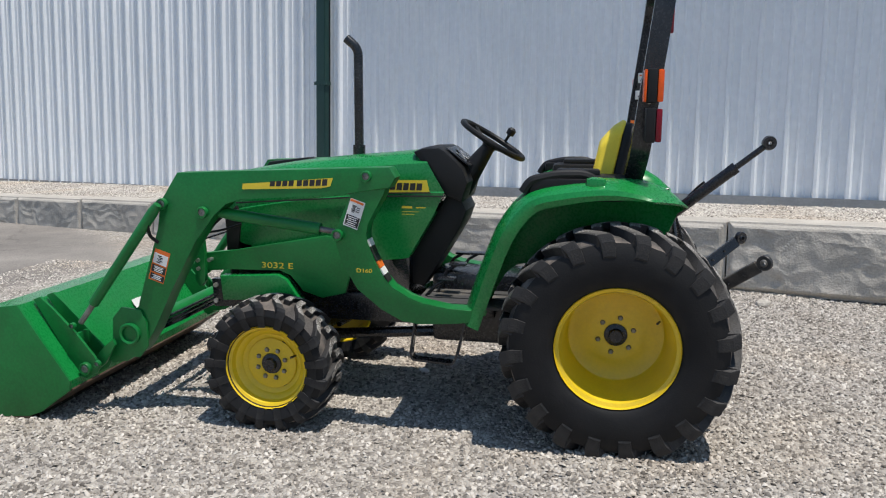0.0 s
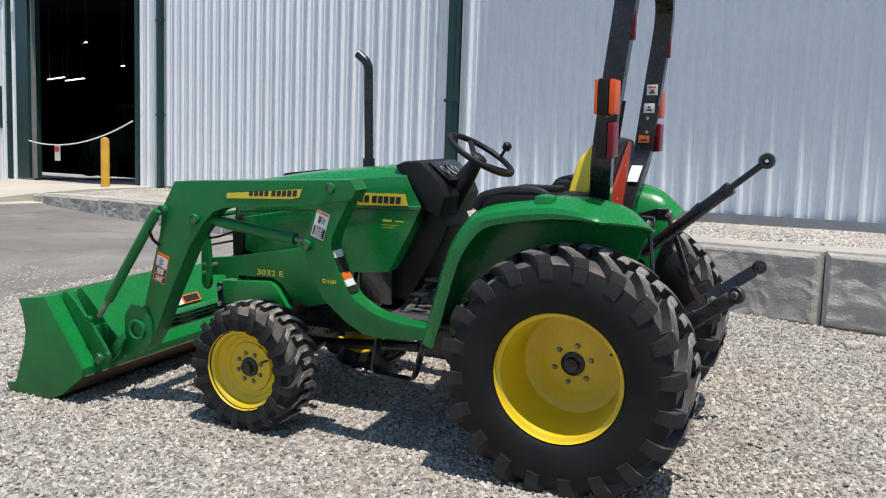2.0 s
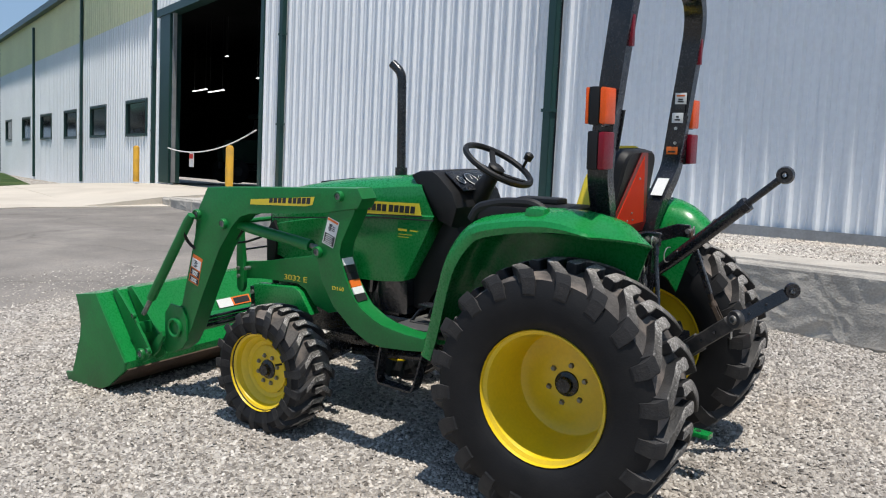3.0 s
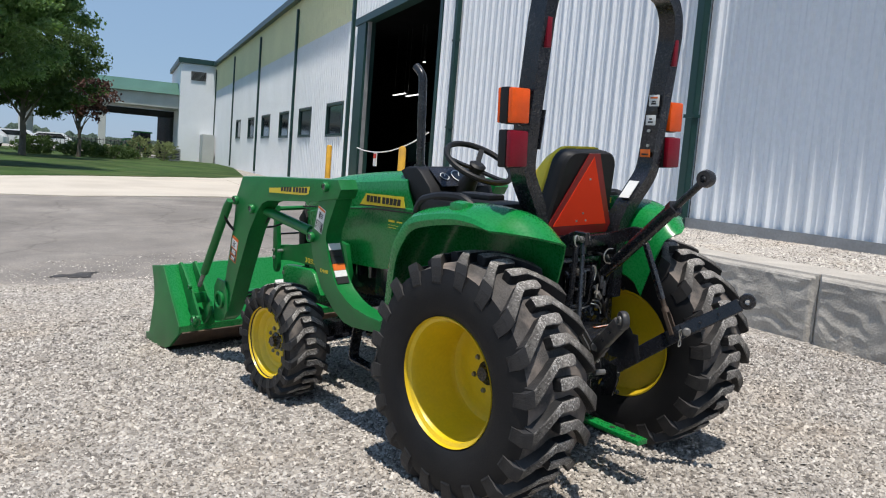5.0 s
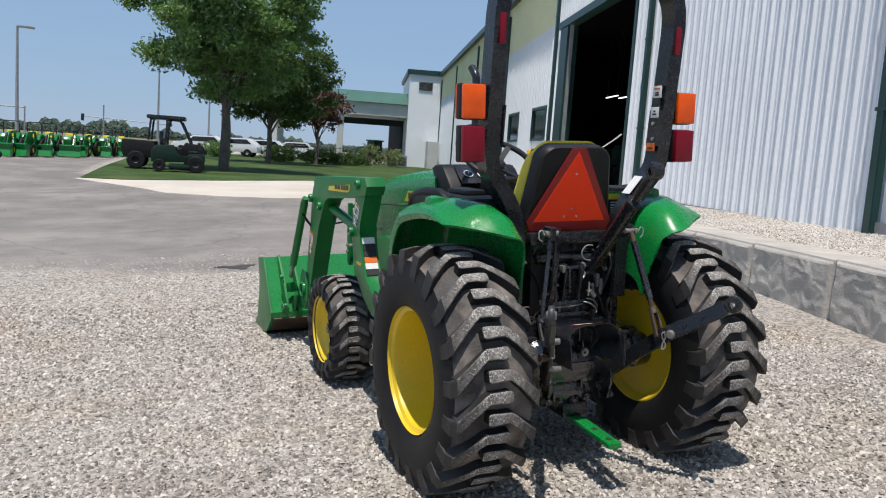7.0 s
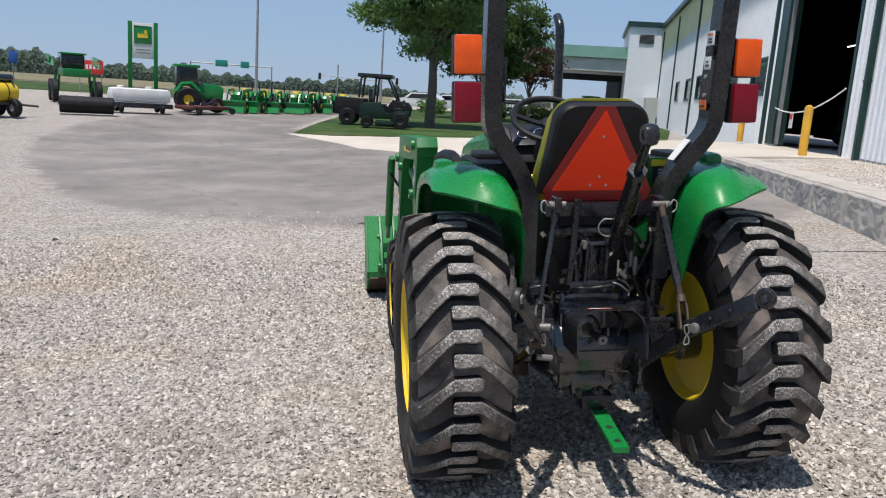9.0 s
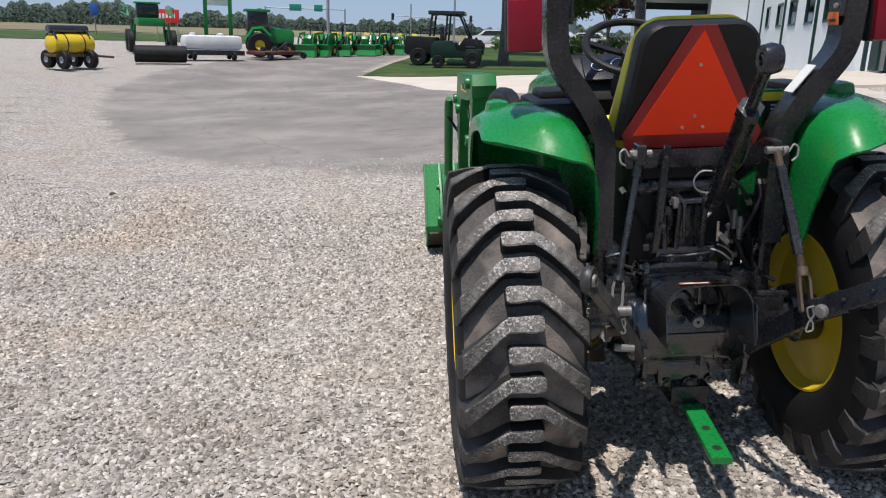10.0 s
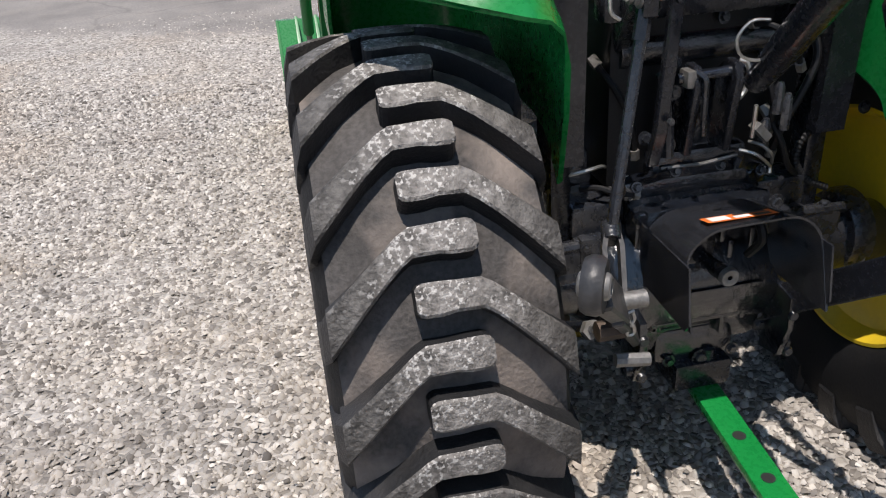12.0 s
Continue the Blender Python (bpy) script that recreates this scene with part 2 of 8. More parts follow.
def gravel_material(name, stones, pale=1.0):
    m = bpy.data.materials.new(name)
    m.use_nodes = True
    t = m.node_tree
    b = t.nodes["Principled BSDF"]
    b.inputs["Roughness"].default_value = 0.95
    b.inputs["Specular IOR Level"].default_value = 0.2
    co = t.nodes.new("ShaderNodeTexCoord")

    def ramp_of(socket, stops):
        r = t.nodes.new("ShaderNodeValToRGB")
        while len(r.color_ramp.elements) < len(stops):
            r.color_ramp.elements.new(0.5)
        for e, (p, c) in zip(r.color_ramp.elements, stops):
            e.position, e.color = p, (*c, 1)
        t.links.new(socket, r.inputs[0])
        return r.outputs[0]

    tones = [(0.0, (0.115, 0.104, 0.094)), (0.18, (0.225, 0.206, 0.186)), (0.55, (0.372, 0.344, 0.311)), (0.85, (0.48, 0.446, 0.405)), (1.0, (0.64, 0.60, 0.55))]
    tones = [(p, tuple(min(0.8, v * pale) for v in c)) for p, c in tones]
    if stones:
        g = t.nodes.new("ShaderNodeNewGeometry")
        col = ramp_of(g.outputs["Random Per Island"], tones)
    else:
        v = t.nodes.new("ShaderNodeTexVoronoi")
        v.inputs["Scale"].default_value = 42.0
        t.links.new(co.outputs["Object"], v.inputs["Vector"])
        sep = t.nodes.new("ShaderNodeSeparateColor")
        t.links.new(v.outputs["Color"], sep.inputs[0])
        col = ramp_of(sep.outputs[0], tones)
        v2 = t.nodes.new("ShaderNodeTexVoronoi")
        v2.feature = "DISTANCE_TO_EDGE"
        v2.inputs["Scale"].default_value = 42.0
        t.links.new(co.outputs["Object"], v2.inputs["Vector"])
        bp = t.nodes.new("ShaderNodeBump")
        bp.inputs["Strength"].default_value, bp.inputs["Distance"].default_value = 0.9, 0.03
        t.links.new(v2.outputs["Distance"], bp.inputs["Height"])
        t.links.new(bp.outputs[0], b.inputs["Normal"])
    n = t.nodes.new("ShaderNodeTexNoise")
    n.inputs["Scale"].default_value, n.inputs["Detail"].default_value = 0.8, 7.0
    t.links.new(co.outputs["Object"], n.inputs["Vector"])
    mul = t.nodes.new("ShaderNodeMix")
    mul.data_type, mul.blend_type = "RGBA", "MULTIPLY"
    mul.inputs[0].default_value = 1.0
    t.links.new(col, mul.inputs[6])
    t.links.new(ramp_of(n.outputs["Fac"], [(0.3, (0.80, 0.77, 0.74)), (0.45, (1, 1, 1)), (0.55, (1, 0.985, 0.96)), (0.63, (0.99, 0.94, 0.88)), (0.74, (0.97, 0.87, 0.78))]), mul.inputs[7])
    if stones:
        t.links.new(mul.outputs[2], b.inputs["Base Color"])
    else:
        # fine pale dust lies between the stones
        dust = t.nodes.new("ShaderNodeMix")
        dust.data_type = "RGBA"
        dust.inputs[0].default_value = 0.22
        dust.inputs[7].default_value = (0.47 * pale, 0.43 * pale, 0.38 * pale, 1)
        t.links.new(mul.outputs[2], dust.inputs[6])
        t.links.new(dust.outputs[2], b.inputs["Base Color"])
    return m


GRAVEL = gravel_material("gravel_bed", False)
TERRACE = gravel_material("pale_gravel_bank", False, 1.35)
# the asphalt wears out into gravel along its edge: the mesh carries how deep inside the road each corner lies
ASPHALT = gravel_material("weathered_asphalt", False)
at = ASPHALT.node_tree
ab = at.nodes["Principled BSDF"]
aco = at.nodes.new("ShaderNodeTexCoord")
layers = []
for scale_, detail_ in ((0.5, 8.0), (60.0, 3.0), (2.6, 9.0)):
    nn = at.nodes.new("ShaderNodeTexNoise")
    nn.inputs["Scale"].default_value, nn.inputs["Detail"].default_value = scale_, detail_
    at.links.new(aco.outputs["Object"], nn.inputs["Vector"])
    layers.append(nn.outputs["Fac"])


def ramped(socket, stops):
    r = at.nodes.new("ShaderNodeValToRGB")
    while len(r.color_ramp.elements) < len(stops):
        r.color_ramp.elements.new(0.5)
    for e, (p, c) in zip(r.color_ramp.elements, stops):
        e.position, e.color = p, (*c, 1)
    at.links.new(socket, r.inputs[0])
    return r.outputs[0]


def blended(kind, fac, a, c):
    x = at.nodes.new("ShaderNodeMix")
    x.data_type, x.blend_type = "RGBA", kind
    if isinstance(fac, float):
        x.inputs[0].default_value = fac
    else:
        at.links.new(fac, x.inputs[0])
    at.links.new(a, x.inputs[6])
    at.links.new(c, x.inputs[7])
    return x.outputs[2]


tar = ramped(layers[0], [(0.30, (0.170, 0.157, 0.145)), (0.48, (0.211, 0.195, 0.180)), (0.62, (0.257, 0.238, 0.218)), (0.75, (0.293, 0.27, 0.245))])
tar = blended("MULTIPLY", 1.0, tar, ramped(layers[1], [(0.3, (0.78, 0.78, 0.78)), (0.7, (1.18, 1.17, 1.15))]))
tar = blended("MULTIPLY", 1.0, tar, ramped(layers[2], [(0.34, (0.90, 0.90, 0.90)), (0.5, (1, 1, 1)), (0.68, (1.08, 1.07, 1.05))]))
crack = at.nodes.new("ShaderNodeTexVoronoi")
crack.feature = "DISTANCE_TO_EDGE"
crack.inputs["Scale"].default_value = 0.33
wob = at.nodes.new("ShaderNodeVectorMath")
wob.operation = "MULTIPLY_ADD"
wob.inputs[1].default_value = (1.6, 1.6, 0)
wn = at.nodes.new("ShaderNodeTexNoise")
wn.inputs["Scale"].default_value, wn.inputs["Detail"].default_value = 0.8, 6.0
at.links.new(aco.outputs["Object"], wn.inputs["Vector"])
at.links.new(wn.outputs["Color"], wob.inputs[0])
at.links.new(aco.outputs["Object"], wob.inputs[2])
at.links.new(wob.outputs[0], crack.inputs["Vector"])
tar = blended("MULTIPLY", 1.0, tar, ramped(crack.outputs["Distance"], [(0.0, (0.80, 0.80, 0.80)), (0.006, (0.88, 0.88, 0.88)), (0.012, (1, 1, 1))]))
deep_in = at.nodes.new("ShaderNodeAttribute")
deep_in.attribute_name = "inside"
sum_ = at.nodes.new("ShaderNodeMath")
sum_.operation = "MULTIPLY_ADD"
sum_.inputs[1].default_value = 0.5
at.links.new(layers[2], sum_.inputs[0])
at.links.new(deep_in.outputs["Fac"], sum_.inputs[2])
mr = at.nodes.new("ShaderNodeMapRange")
mr.inputs[1].default_value, mr.inputs[2].default_value = 0.56, 0.74
at.links.new(sum_.outputs[0], mr.inputs[0])
gravel_colour = ab.inputs["Base Color"].links[0].from_socket
at.links.new(blended("MIX", mr.outputs[0], gravel_colour, tar), ab.inputs["Base Color"])
flat_ = at.nodes.new("ShaderNodeMapRange")
flat_.inputs[3].default_value, flat_.inputs[4].default_value = 0.9, 0.12
at.links.new(mr.outputs[0], flat_.inputs[0])
at.links.new(flat_.outputs[0], [n for n in at.nodes if n.type == "BUMP"][0].inputs["Strength"])
STONES = gravel_material("limestone_chips", True)
BANK_STONES = gravel_material("pale_bank_stones", True, 1.28)
TAR = surface("dark_tar", (0.055, 0.052, 0.05), 0.85, 0.35, 9, 120, 0.4)


# ---- mesh helpers ----
def part(name, bm, material, parent=None, label="", flat=False):
    """Link a bmesh as one mesh object, under a thing or a part."""
    me = bpy.data.meshes.new(name)
    bmesh.ops.recalc_face_normals(bm, faces=bm.faces)
    bm.to_mesh(me)
    bm.free()
    if not flat:
        me.shade_smooth()
        me.set_sharp_from_angle(angle=radians(32))
    me.materials.append(material)
    ob = new(name, me)
    ob.parent = parent
    if label:
        tagged(ob, label)
    return ob


def box(bm, lo, hi, bevel=0.0, turn=None):
    made = bmesh.ops.create_cube(bm, size=1.0)["verts"]
    mid, size = (Vector(lo) + Vector(hi)) / 2, Vector(hi) - Vector(lo)
    for v in made:
        v.co = Vector((v.co.x * size.x, v.co.y * size.y, v.co.z * size.z))
    if bevel:
        edges = list({e for v in made for e in v.link_edges})
        made = list({v for f in bmesh.ops.bevel(bm, geom=edges, offset=bevel, segments=2, affect="EDGES", profile=0.6)["faces"] for v in f.verts} | {v for v in made if v.is_valid})
    for v in made:
        v.co = mid + (turn @ v.co if turn else v.co)
    return bm


def ring(bm, centre, u, w, r, seg):
    return [bm.verts.new(centre + r * (math.cos(a) * u + math.sin(a) * w)) for a in (2 * math.pi * k / seg for k in range(seg))]


def skin(bm, rings, close=True, caps=True):
    for a, b in zip(rings, rings[1:]):
        n = len(a)
        for k in range(n if close else n - 1):
            bm.faces.new((a[k], a[(k + 1) % n], b[(k + 1) % n], b[k]))
    if caps:
        bm.faces.new(rings[0][::-1])
        bm.faces.new(rings[-1])


def tube(bm, points, r, seg=10, rs=None):
    """A round bar along a line of points."""
    pts = [Vector(p) for p in points]
    rings, last = [], None
    for k, p in enumerate(pts):
        way = (pts[min(k + 1, len(pts) - 1)] - pts[max(k - 1, 0)]).normalized()
        u = way.cross(Vector((0, 0, 1)))
        if u.length < 0.2:
            u = way.cross(Vector((0, 1, 0)))
        if last is not None and abs(way.dot(last)) < 0.98:
            u = last - way * last.dot(way)
        u.normalize()
        last = u
        rings.append(ring(bm, p, u, way.cross(u), rs[k] if rs else r, seg))
    skin(bm, rings)
    return bm


def bar(bm, points, half_a, half_b, side=(0, 1, 0)):
    """A flat or square bar along a line of points; half_a is measured along side."""
    pts, rings = [Vector(p) for p in points], []
    for k, p in enumerate(pts):
        way = (pts[min(k + 1, len(pts) - 1)] - pts[max(k - 1, 0)]).normalized()
        u = (Vector(side) - way * way.dot(Vector(side))).normalized()
        w = way.cross(u)
        rings.append([bm.verts.new(p + a * half_a * u + b * half_b * w) for a, b in ((1, 1), (-1, 1), (-1, -1), (1, -1))])
    skin(bm, rings)
    return bm


def prism(bm, outline, y0, y1, bevel=0.0):
    """An outline in x and z, drawn out from y0 to y1."""
    a = [bm.verts.new((x, y0, z)) for x, z in outline]
    b = [bm.verts.new((x, y1, z)) for x, z in outline]
    n = len(a)
    faces = [bm.faces.new(a), bm.faces.new(b[::-1])]
    for k in range(n):
        faces.append(bm.faces.new((a[k], b[k], b[(k + 1) % n], a[(k + 1) % n])))
    if bevel:
        bmesh.ops.bevel(bm, geom=list(faces[0].edges) + list(faces[1].edges), offset=bevel, segments=2, affect="EDGES", profile=0.6)
    return bm


def lathe(bm, profile, centre, seg=48, caps=False):
    """Turn a profile of (radius, y) round the y axis through centre."""
    c, rings = Vector(centre), []
    for r, y in profile:
        rings.append(ring(bm, c + Vector((0, y, 0)), Vector((1, 0, 0)), Vector((0, 0, 1)), max(r, 1e-4), seg))
    skin(bm, rings, caps=caps)
    return bm


def rounded(points, r=0.03, n=4):
    """Round the corners of an open line of points."""
    pts = [Vector(p) for p in points]
    out = [pts[0]]
    for a, b, c in zip(pts, pts[1:], pts[2:]):
        d = min(r, (a - b).length * 0.45, (c - b).length * 0.45)
        p, q = b + (a - b).normalized() * d, b + (c - b).normalized() * d
        out += [(1 - k / n) ** 2 * p + 2 * k / n * (1 - k / n) * b + (k / n) ** 2 * q for k in range(n + 1)]
    return out + [pts[-1]]


def lettering(name, text, size, m, material, parent, label=""):
    """Writing as a thin mesh; m puts its own x and y onto the surface."""
    cu = bpy.data.curves.new(name, "FONT")
    cu.body, cu.size, cu.extrude = text, size, 0.0006
    ob = bpy.data.objects.new(name, cu)
    scene.collection.objects.link(ob)
    me = bpy.data.meshes.new_from_object(ob.evaluated_get(bpy.context.evaluated_depsgraph_get()))
    bpy.data.objects.remove(ob)
    me.transform(m)
    me.materials.clear()
    me.materials.append(material)
    out = new(name, me)
    out.parent = parent
    return tagged(out, label) if label else out


def smooth(a, b, x):
    t = min(1, max(0, (x - a) / (b - a)))
    return t * t * (3 - 2 * t)


def ground_z(x, y):
    """Height of the lot: it rises towards the building and levels out far off."""
    near = 0.0601 * min(11.0, max(-6.0, y)) - 0.002 * max(-30, min(30, x)) + 0.042 * smooth(-1.2, 0.2, x) * (1 - smooth(5, 12, x))
    # the lot levels out beside the far end of the block wall
    near -= 0.165 * smooth(1, 9, -x) * smooth(2.5, 7, y)
    return near + (0.05 - near) * smooth(18, 34, math.hypot(x, min(y, 0))) if x > -18 or y < 0 else near + (0.05 - near) * smooth(18, 34, -x)


# ---- the building's line: s runs along the wall away from the near end, out is towards the lot ----
ALONG = Vector((-math.cos(radians(18.2)), math.sin(radians(18.2)), 0))
OUT = Vector((-math.sin(radians(18.2)), -math.cos(radians(18.2)), 0))
FOOT = Vector((-4.18, 7.6, 0))


def at_wall(s, out, z):
    return FOOT + s * ALONG + out * OUT + Vector((0, 0, z))


WALL_TURN = Matrix((ALONG, OUT, Vector((0, 0, 1)))).transposed()


def wall_box(bm, s0, s1, o0, o1, z0, z1, bevel=0.0):
    """A box in the wall's own directions."""
    vs = [bm.verts.new(at_wall(s, o, z)) for s in (s0, s1) for o in (o0, o1) for z in (z0, z1)]
    faces = [bm.faces.new([vs[k] for k in q]) for q in ((0, 1, 3, 2), (4, 6, 7, 5), (0, 4, 5, 1), (2, 3, 7, 6), (0, 2, 6, 4), (1, 5, 7, 3))]
    if bevel:
        bmesh.ops.bevel(bm, geom=list({e for f in faces for e in f.edges}), offset=bevel, segments=2, affect="EDGES")
    return bm


# ---- ground ----
def sheet(name, xs, ys, lift, material, keep=None):
    pts, faces, number = [], [], {}

    def corner(i, j):
        if (i, j) not in number:
            number[i, j] = len(pts)
            pts.append((xs[i], ys[j], ground_z(xs[i], ys[j]) + lift))
        return number[i, j]

    for i in range(len(xs) - 1):
        for j in range(len(ys) - 1):
            if keep is None or keep((xs[i] + xs[i + 1]) / 2, (ys[j] + ys[j + 1]) / 2):
                faces.append((corner(i, j), corner(i + 1, j), corner(i + 1, j + 1), corner(i, j + 1)))
    me = bpy.data.meshes.new(name)
    me.from_pydata(pts, [], faces)
    me.shade_smooth()
    me.materials.append(material)
    return new(name, me)


def spaced(*runs):
    out = []
    for a, b, step in runs:
        n = max(1, round((b - a) / step))
        out += [a + (b - a) * k / n for k in range(n)]
    return out + [runs[-1][1]]


tagged(sheet("ground", spaced((-2500, -100, 300), (-100, -40, 10), (-40, -24, 1.0), (-24, -4, 0.3), (-4, 20, 1.0), (20, 120, 20), (120, 1500, 300)),
             spaced((-2000, -100, 300), (-100, -20, 10), (-20, -11, 1.0), (-11, -6, 0.5), (-6, 10, 0.3), (10, 30, 1.0), (30, 120, 15), (120, 2000, 400)), 0.0, GRAVEL),
       "pale grey crushed limestone gravel lot", "ground", kind="structure")


def inside(poly, x, y):
    hit = False
    for (x0, y0), (x1, y1) in zip(poly, poly[1:] + poly[:1]):
        if (y0 > y) != (y1 > y) and x < (x1 - x0) * (y - y0) / (y1 - y0) + x0:
            hit = not hit
    return hit


PAVED = [(-4.6, 3.2), (-5.0, 1.4), (-5.6, -1.0), (-6.7, -3.2), (-8.4, -4.9), (-11.6, -6.3), (-14.5, -7.6), (-19.0, -8.9), (-24.0, -9.3), (-35.0, -7.9),
         (-62.0, -1.5), (-62.0, 1.0), (-26.0, -2.4), (-20.0, 8.0), (-16.5, 9.6), (-8, 6.5)]


def depth_inside(x, y):
    """Metres to the road's edge, positive inside."""
    best = 99.0
    for (x0, y0), (x1, y1) in zip(PAVED, PAVED[1:] + PAVED[:1]):
        dx, dy = x1 - x0, y1 - y0
        t = min(1, max(0, ((x - x0) * dx + (y - y0) * dy) / (dx * dx + dy * dy)))
        best = min(best, math.hypot(x - x0 - t * dx, y - y0 - t * dy))
    return best if inside(PAVED, x, y) else -best


road = sheet("road", spaced((-62, -24, 1.0), (-24, -4, 0.3)), spaced((-11, -6, 0.5), (-6, 10, 0.3)), 0.006, ASPHALT, lambda x, y: depth_inside(x, y) > -1.6)
mask = road.data.attributes.new("inside", "FLOAT", "POINT")
mask.data.foreach_set("value", [min(1.4, max(-0.7, depth_inside(v.co.x, v.co.y) * 0.55 + 0.35)) for v in road.data.vertices])
tagged(road,
       "weathered grey asphalt yard road with cracks and loose stones", "road", kind="structure")


# a dark patch of tar in the asphalt
bm = bmesh.new()
ring_ = []
for k in range(20):
    a = k * math.pi / 10
    r = 1 + 0.35 * math.sin(3 * a + 1) + 0.2 * math.sin(7 * a)
    x, y = -5.98 + 0.13 * r * math.cos(a), -0.53 + 0.20 * r * math.sin(a)
    ring_.append(bm.verts.new((x, y, ground_z(x, y) + 0.012)))
bm.faces.new(ring_)
tagged(part("tar_patch", bm, TAR), "small dark patch of tar in the worn asphalt", "road patch", kind="structure")


def strip(name, near, far, lift, material, steps=10, thick=0.0):
    """A sheet between two lines with the same number of points, with an upstand along its near edge."""
    bm = bmesh.new()
    rows = []
    for (x0, y0), (x1, y1) in zip(near, far):
        row = []
        for k in range(steps + 1):
            x, y = x0 + (x1 - x0) * k / steps, y0 + (y1 - y0) * k / steps
            row.append(bm.verts.new((x, y, ground_z(x, y) + lift)))
        if thick:
            row.insert(0, bm.verts.new((x0, y0, ground_z(x0, y0) + lift - thick)))
        rows.append(row)
    for a, b in zip(rows, rows[1:]):
        for k in range(len(a) - 1):
            bm.faces.new((a[k], a[k + 1], b[k + 1], b[k]))
    return part(name, bm, material)


NEAR_EDGE = [(-23.2, -2.6), (-18.9, -0.85), (-17.3, -0.45), (-15.9, 0.7), (-15.0, 1.9), (-14.8, 3.4), (-15.2, 5.2), (-14.6, 6.9), (-13.6, 8.0)]
FAR_EDGE = [(-23.4, -2.4), (-22.5, -1.2), (-22.3, 0.2), (-22.1, 1.7), (-22.2, 2.9), (-23.6, 4.6), (-24.8, 6.5), (-25.3, 8.6), (-24.6, 11.0)]
tagged(strip("pavement", NEAR_EDGE, FAR_EDGE, 0.03, CONCRETE, thick=0.08), "pale sunlit concrete drive strip", "pavement", kind="structure")
GRASS_FAR = [(-66, 2.0), (-70, 4.5), (-74, 8), (-78, 11), (-80, 14), (-80, 18), (-76, 22), (-70, 26), (-64, 28.5)]
tagged(strip("lawn", FAR_EDGE, GRASS_FAR, 0.05, GRASS, steps=24, thick=0.06), "mown green lawn beside the drive", "lawn", kind="structure")

# the terrace between the block wall and the building, and the slab before the door
def bank_z(s, out):
    """The gravel bank: it falls towards the doorway, and a little from the building to the block wall."""
    foot, edge = 0.82 - 0.0086 * (s + 6.0), 0.765 - 0.0159 * (s + 6.5)
    return foot + (edge - foot) * min(1, max(0, out / 2.52))


bm = bmesh.new()
rows = []
for k in range(61):
    s = -18 + k * 0.48
    rows.append([bm.verts.new(at_wall(s, o, bank_z(s, o) + 0.012 * noise.noise(Vector((s * 3, o * 3, 1))))) for o in (2.52, 1.9, 1.3, 0.6, 0.0)])
for a, b in zip(rows, rows[1:]):
    for k in range(4):
        bm.faces.new((a[k], b[k], b[k + 1], a[k + 1]))
tagged(part("terrace_gravel", bm, TERRACE), "pale gravel bank along the building behind the block wall", "gravel", kind="structure")
bm = bmesh.new()
rows = []
for k in range(23):
    s = 9.9 + k * 0.5
    door = 0.70 - 0.09 * smooth(10.5, 15, s) - 0.10 * smooth(19, 21, s)
    row = []
    for o, share in ((-8.0, 1.0), (0.0, 1.0), (1.5, 0.75), (2.9, 0.45), (4.6, 0.0)):
        p = at_wall(s, o, 0)
        low = ground_z(p.x, p.y) + 0.036
        row.append(bm.verts.new(at_wall(s, o, low + (door - low) * share)))
    rows.append(row + [bm.verts.new(at_wall(s, 4.6, -0.2)), bm.verts.new(at_wall(s, -8.0, -0.2))])
skin(bm, rows)
tagged(part("slab", bm, CONCRETE), "pale concrete slab before the big doorway", "pavement", kind="structure")


# ---- ribbed walls ----
def ribbed(name, s0, s1, z0, z1, label, pitch=0.335, material=None):
    """Trapezoid-ribbed cladding with two small stiffening ribs between the large ones."""
    shape = [(0.0, 0.0), (0.022, 0.052), (0.056, 0.052), (0.078, 0.0), (0.140, 0.0), (0.152, 0.011), (0.166, 0.011), (0.178, 0.0),
             (0.236, 0.0), (0.248, 0.011), (0.262, 0.011), (0.274, 0.0)]
    line, s = [], s0
    while s < s1:
        line += [(s + a, o) for a, o in shape if s + a < s1]
        s += pitch
    line.append((s1, 0.0))
    bm = bmesh.new()
    zs = [z0, z1]
    cols = [[bm.verts.new(at_wall(a, o, z)) for z in zs] for a, o in line]
    back = [[bm.verts.new(at_wall(a, -0.12, z)) for z in zs] for a in (s0, s1)]
    for a, b in zip(cols, cols[1:]):
        bm.faces.new((a[0], b[0], b[1], a[1]))
    bm.faces.new((back[0][0], back[1][0], back[1][1], back[0][1]))
    bm.faces.new((back[0][0], cols[0][0], cols[0][1], back[0][1]))
    bm.faces.new((back[1][0], cols[-1][0], cols[-1][1], back[1][1]))
    me = bpy.data.meshes.new(name)
    bm.to_mesh(me)
    bm.free()
    me.materials.append(material or METAL_WALL)
    return tagged(new(name, me), label, "wall", kind="structure")


WHITE_WALL = "white ribbed steel cladding wall of a large shed"
ribbed("wall_near", -20.0, 0.0, 0.6, 9.1, WHITE_WALL)
ribbed("wall_middle", 0.16, 10.75, 0.6, 9.1, WHITE_WALL)
ribbed("wall_over_door", 10.75, 18.0, 6.3, 9.1, WHITE_WALL)
ribbed("wall_beside_door", 18.0, 19.5, 0.6, 9.1, WHITE_WALL)
WINDOWS = [(20.55, 23.1), (26.0, 28.6), (31.1, 33.7), (36.65, 39.5), (42.3, 45.0), (48.5, 51.0)]
edges = [19.6] + [e for w in WINDOWS for e in w] + [66.5]
for k in range(0, len(edges), 2):
    ribbed("wall_wing", edges[k], edges[k + 1], -0.2, 6.6, WHITE_WALL)
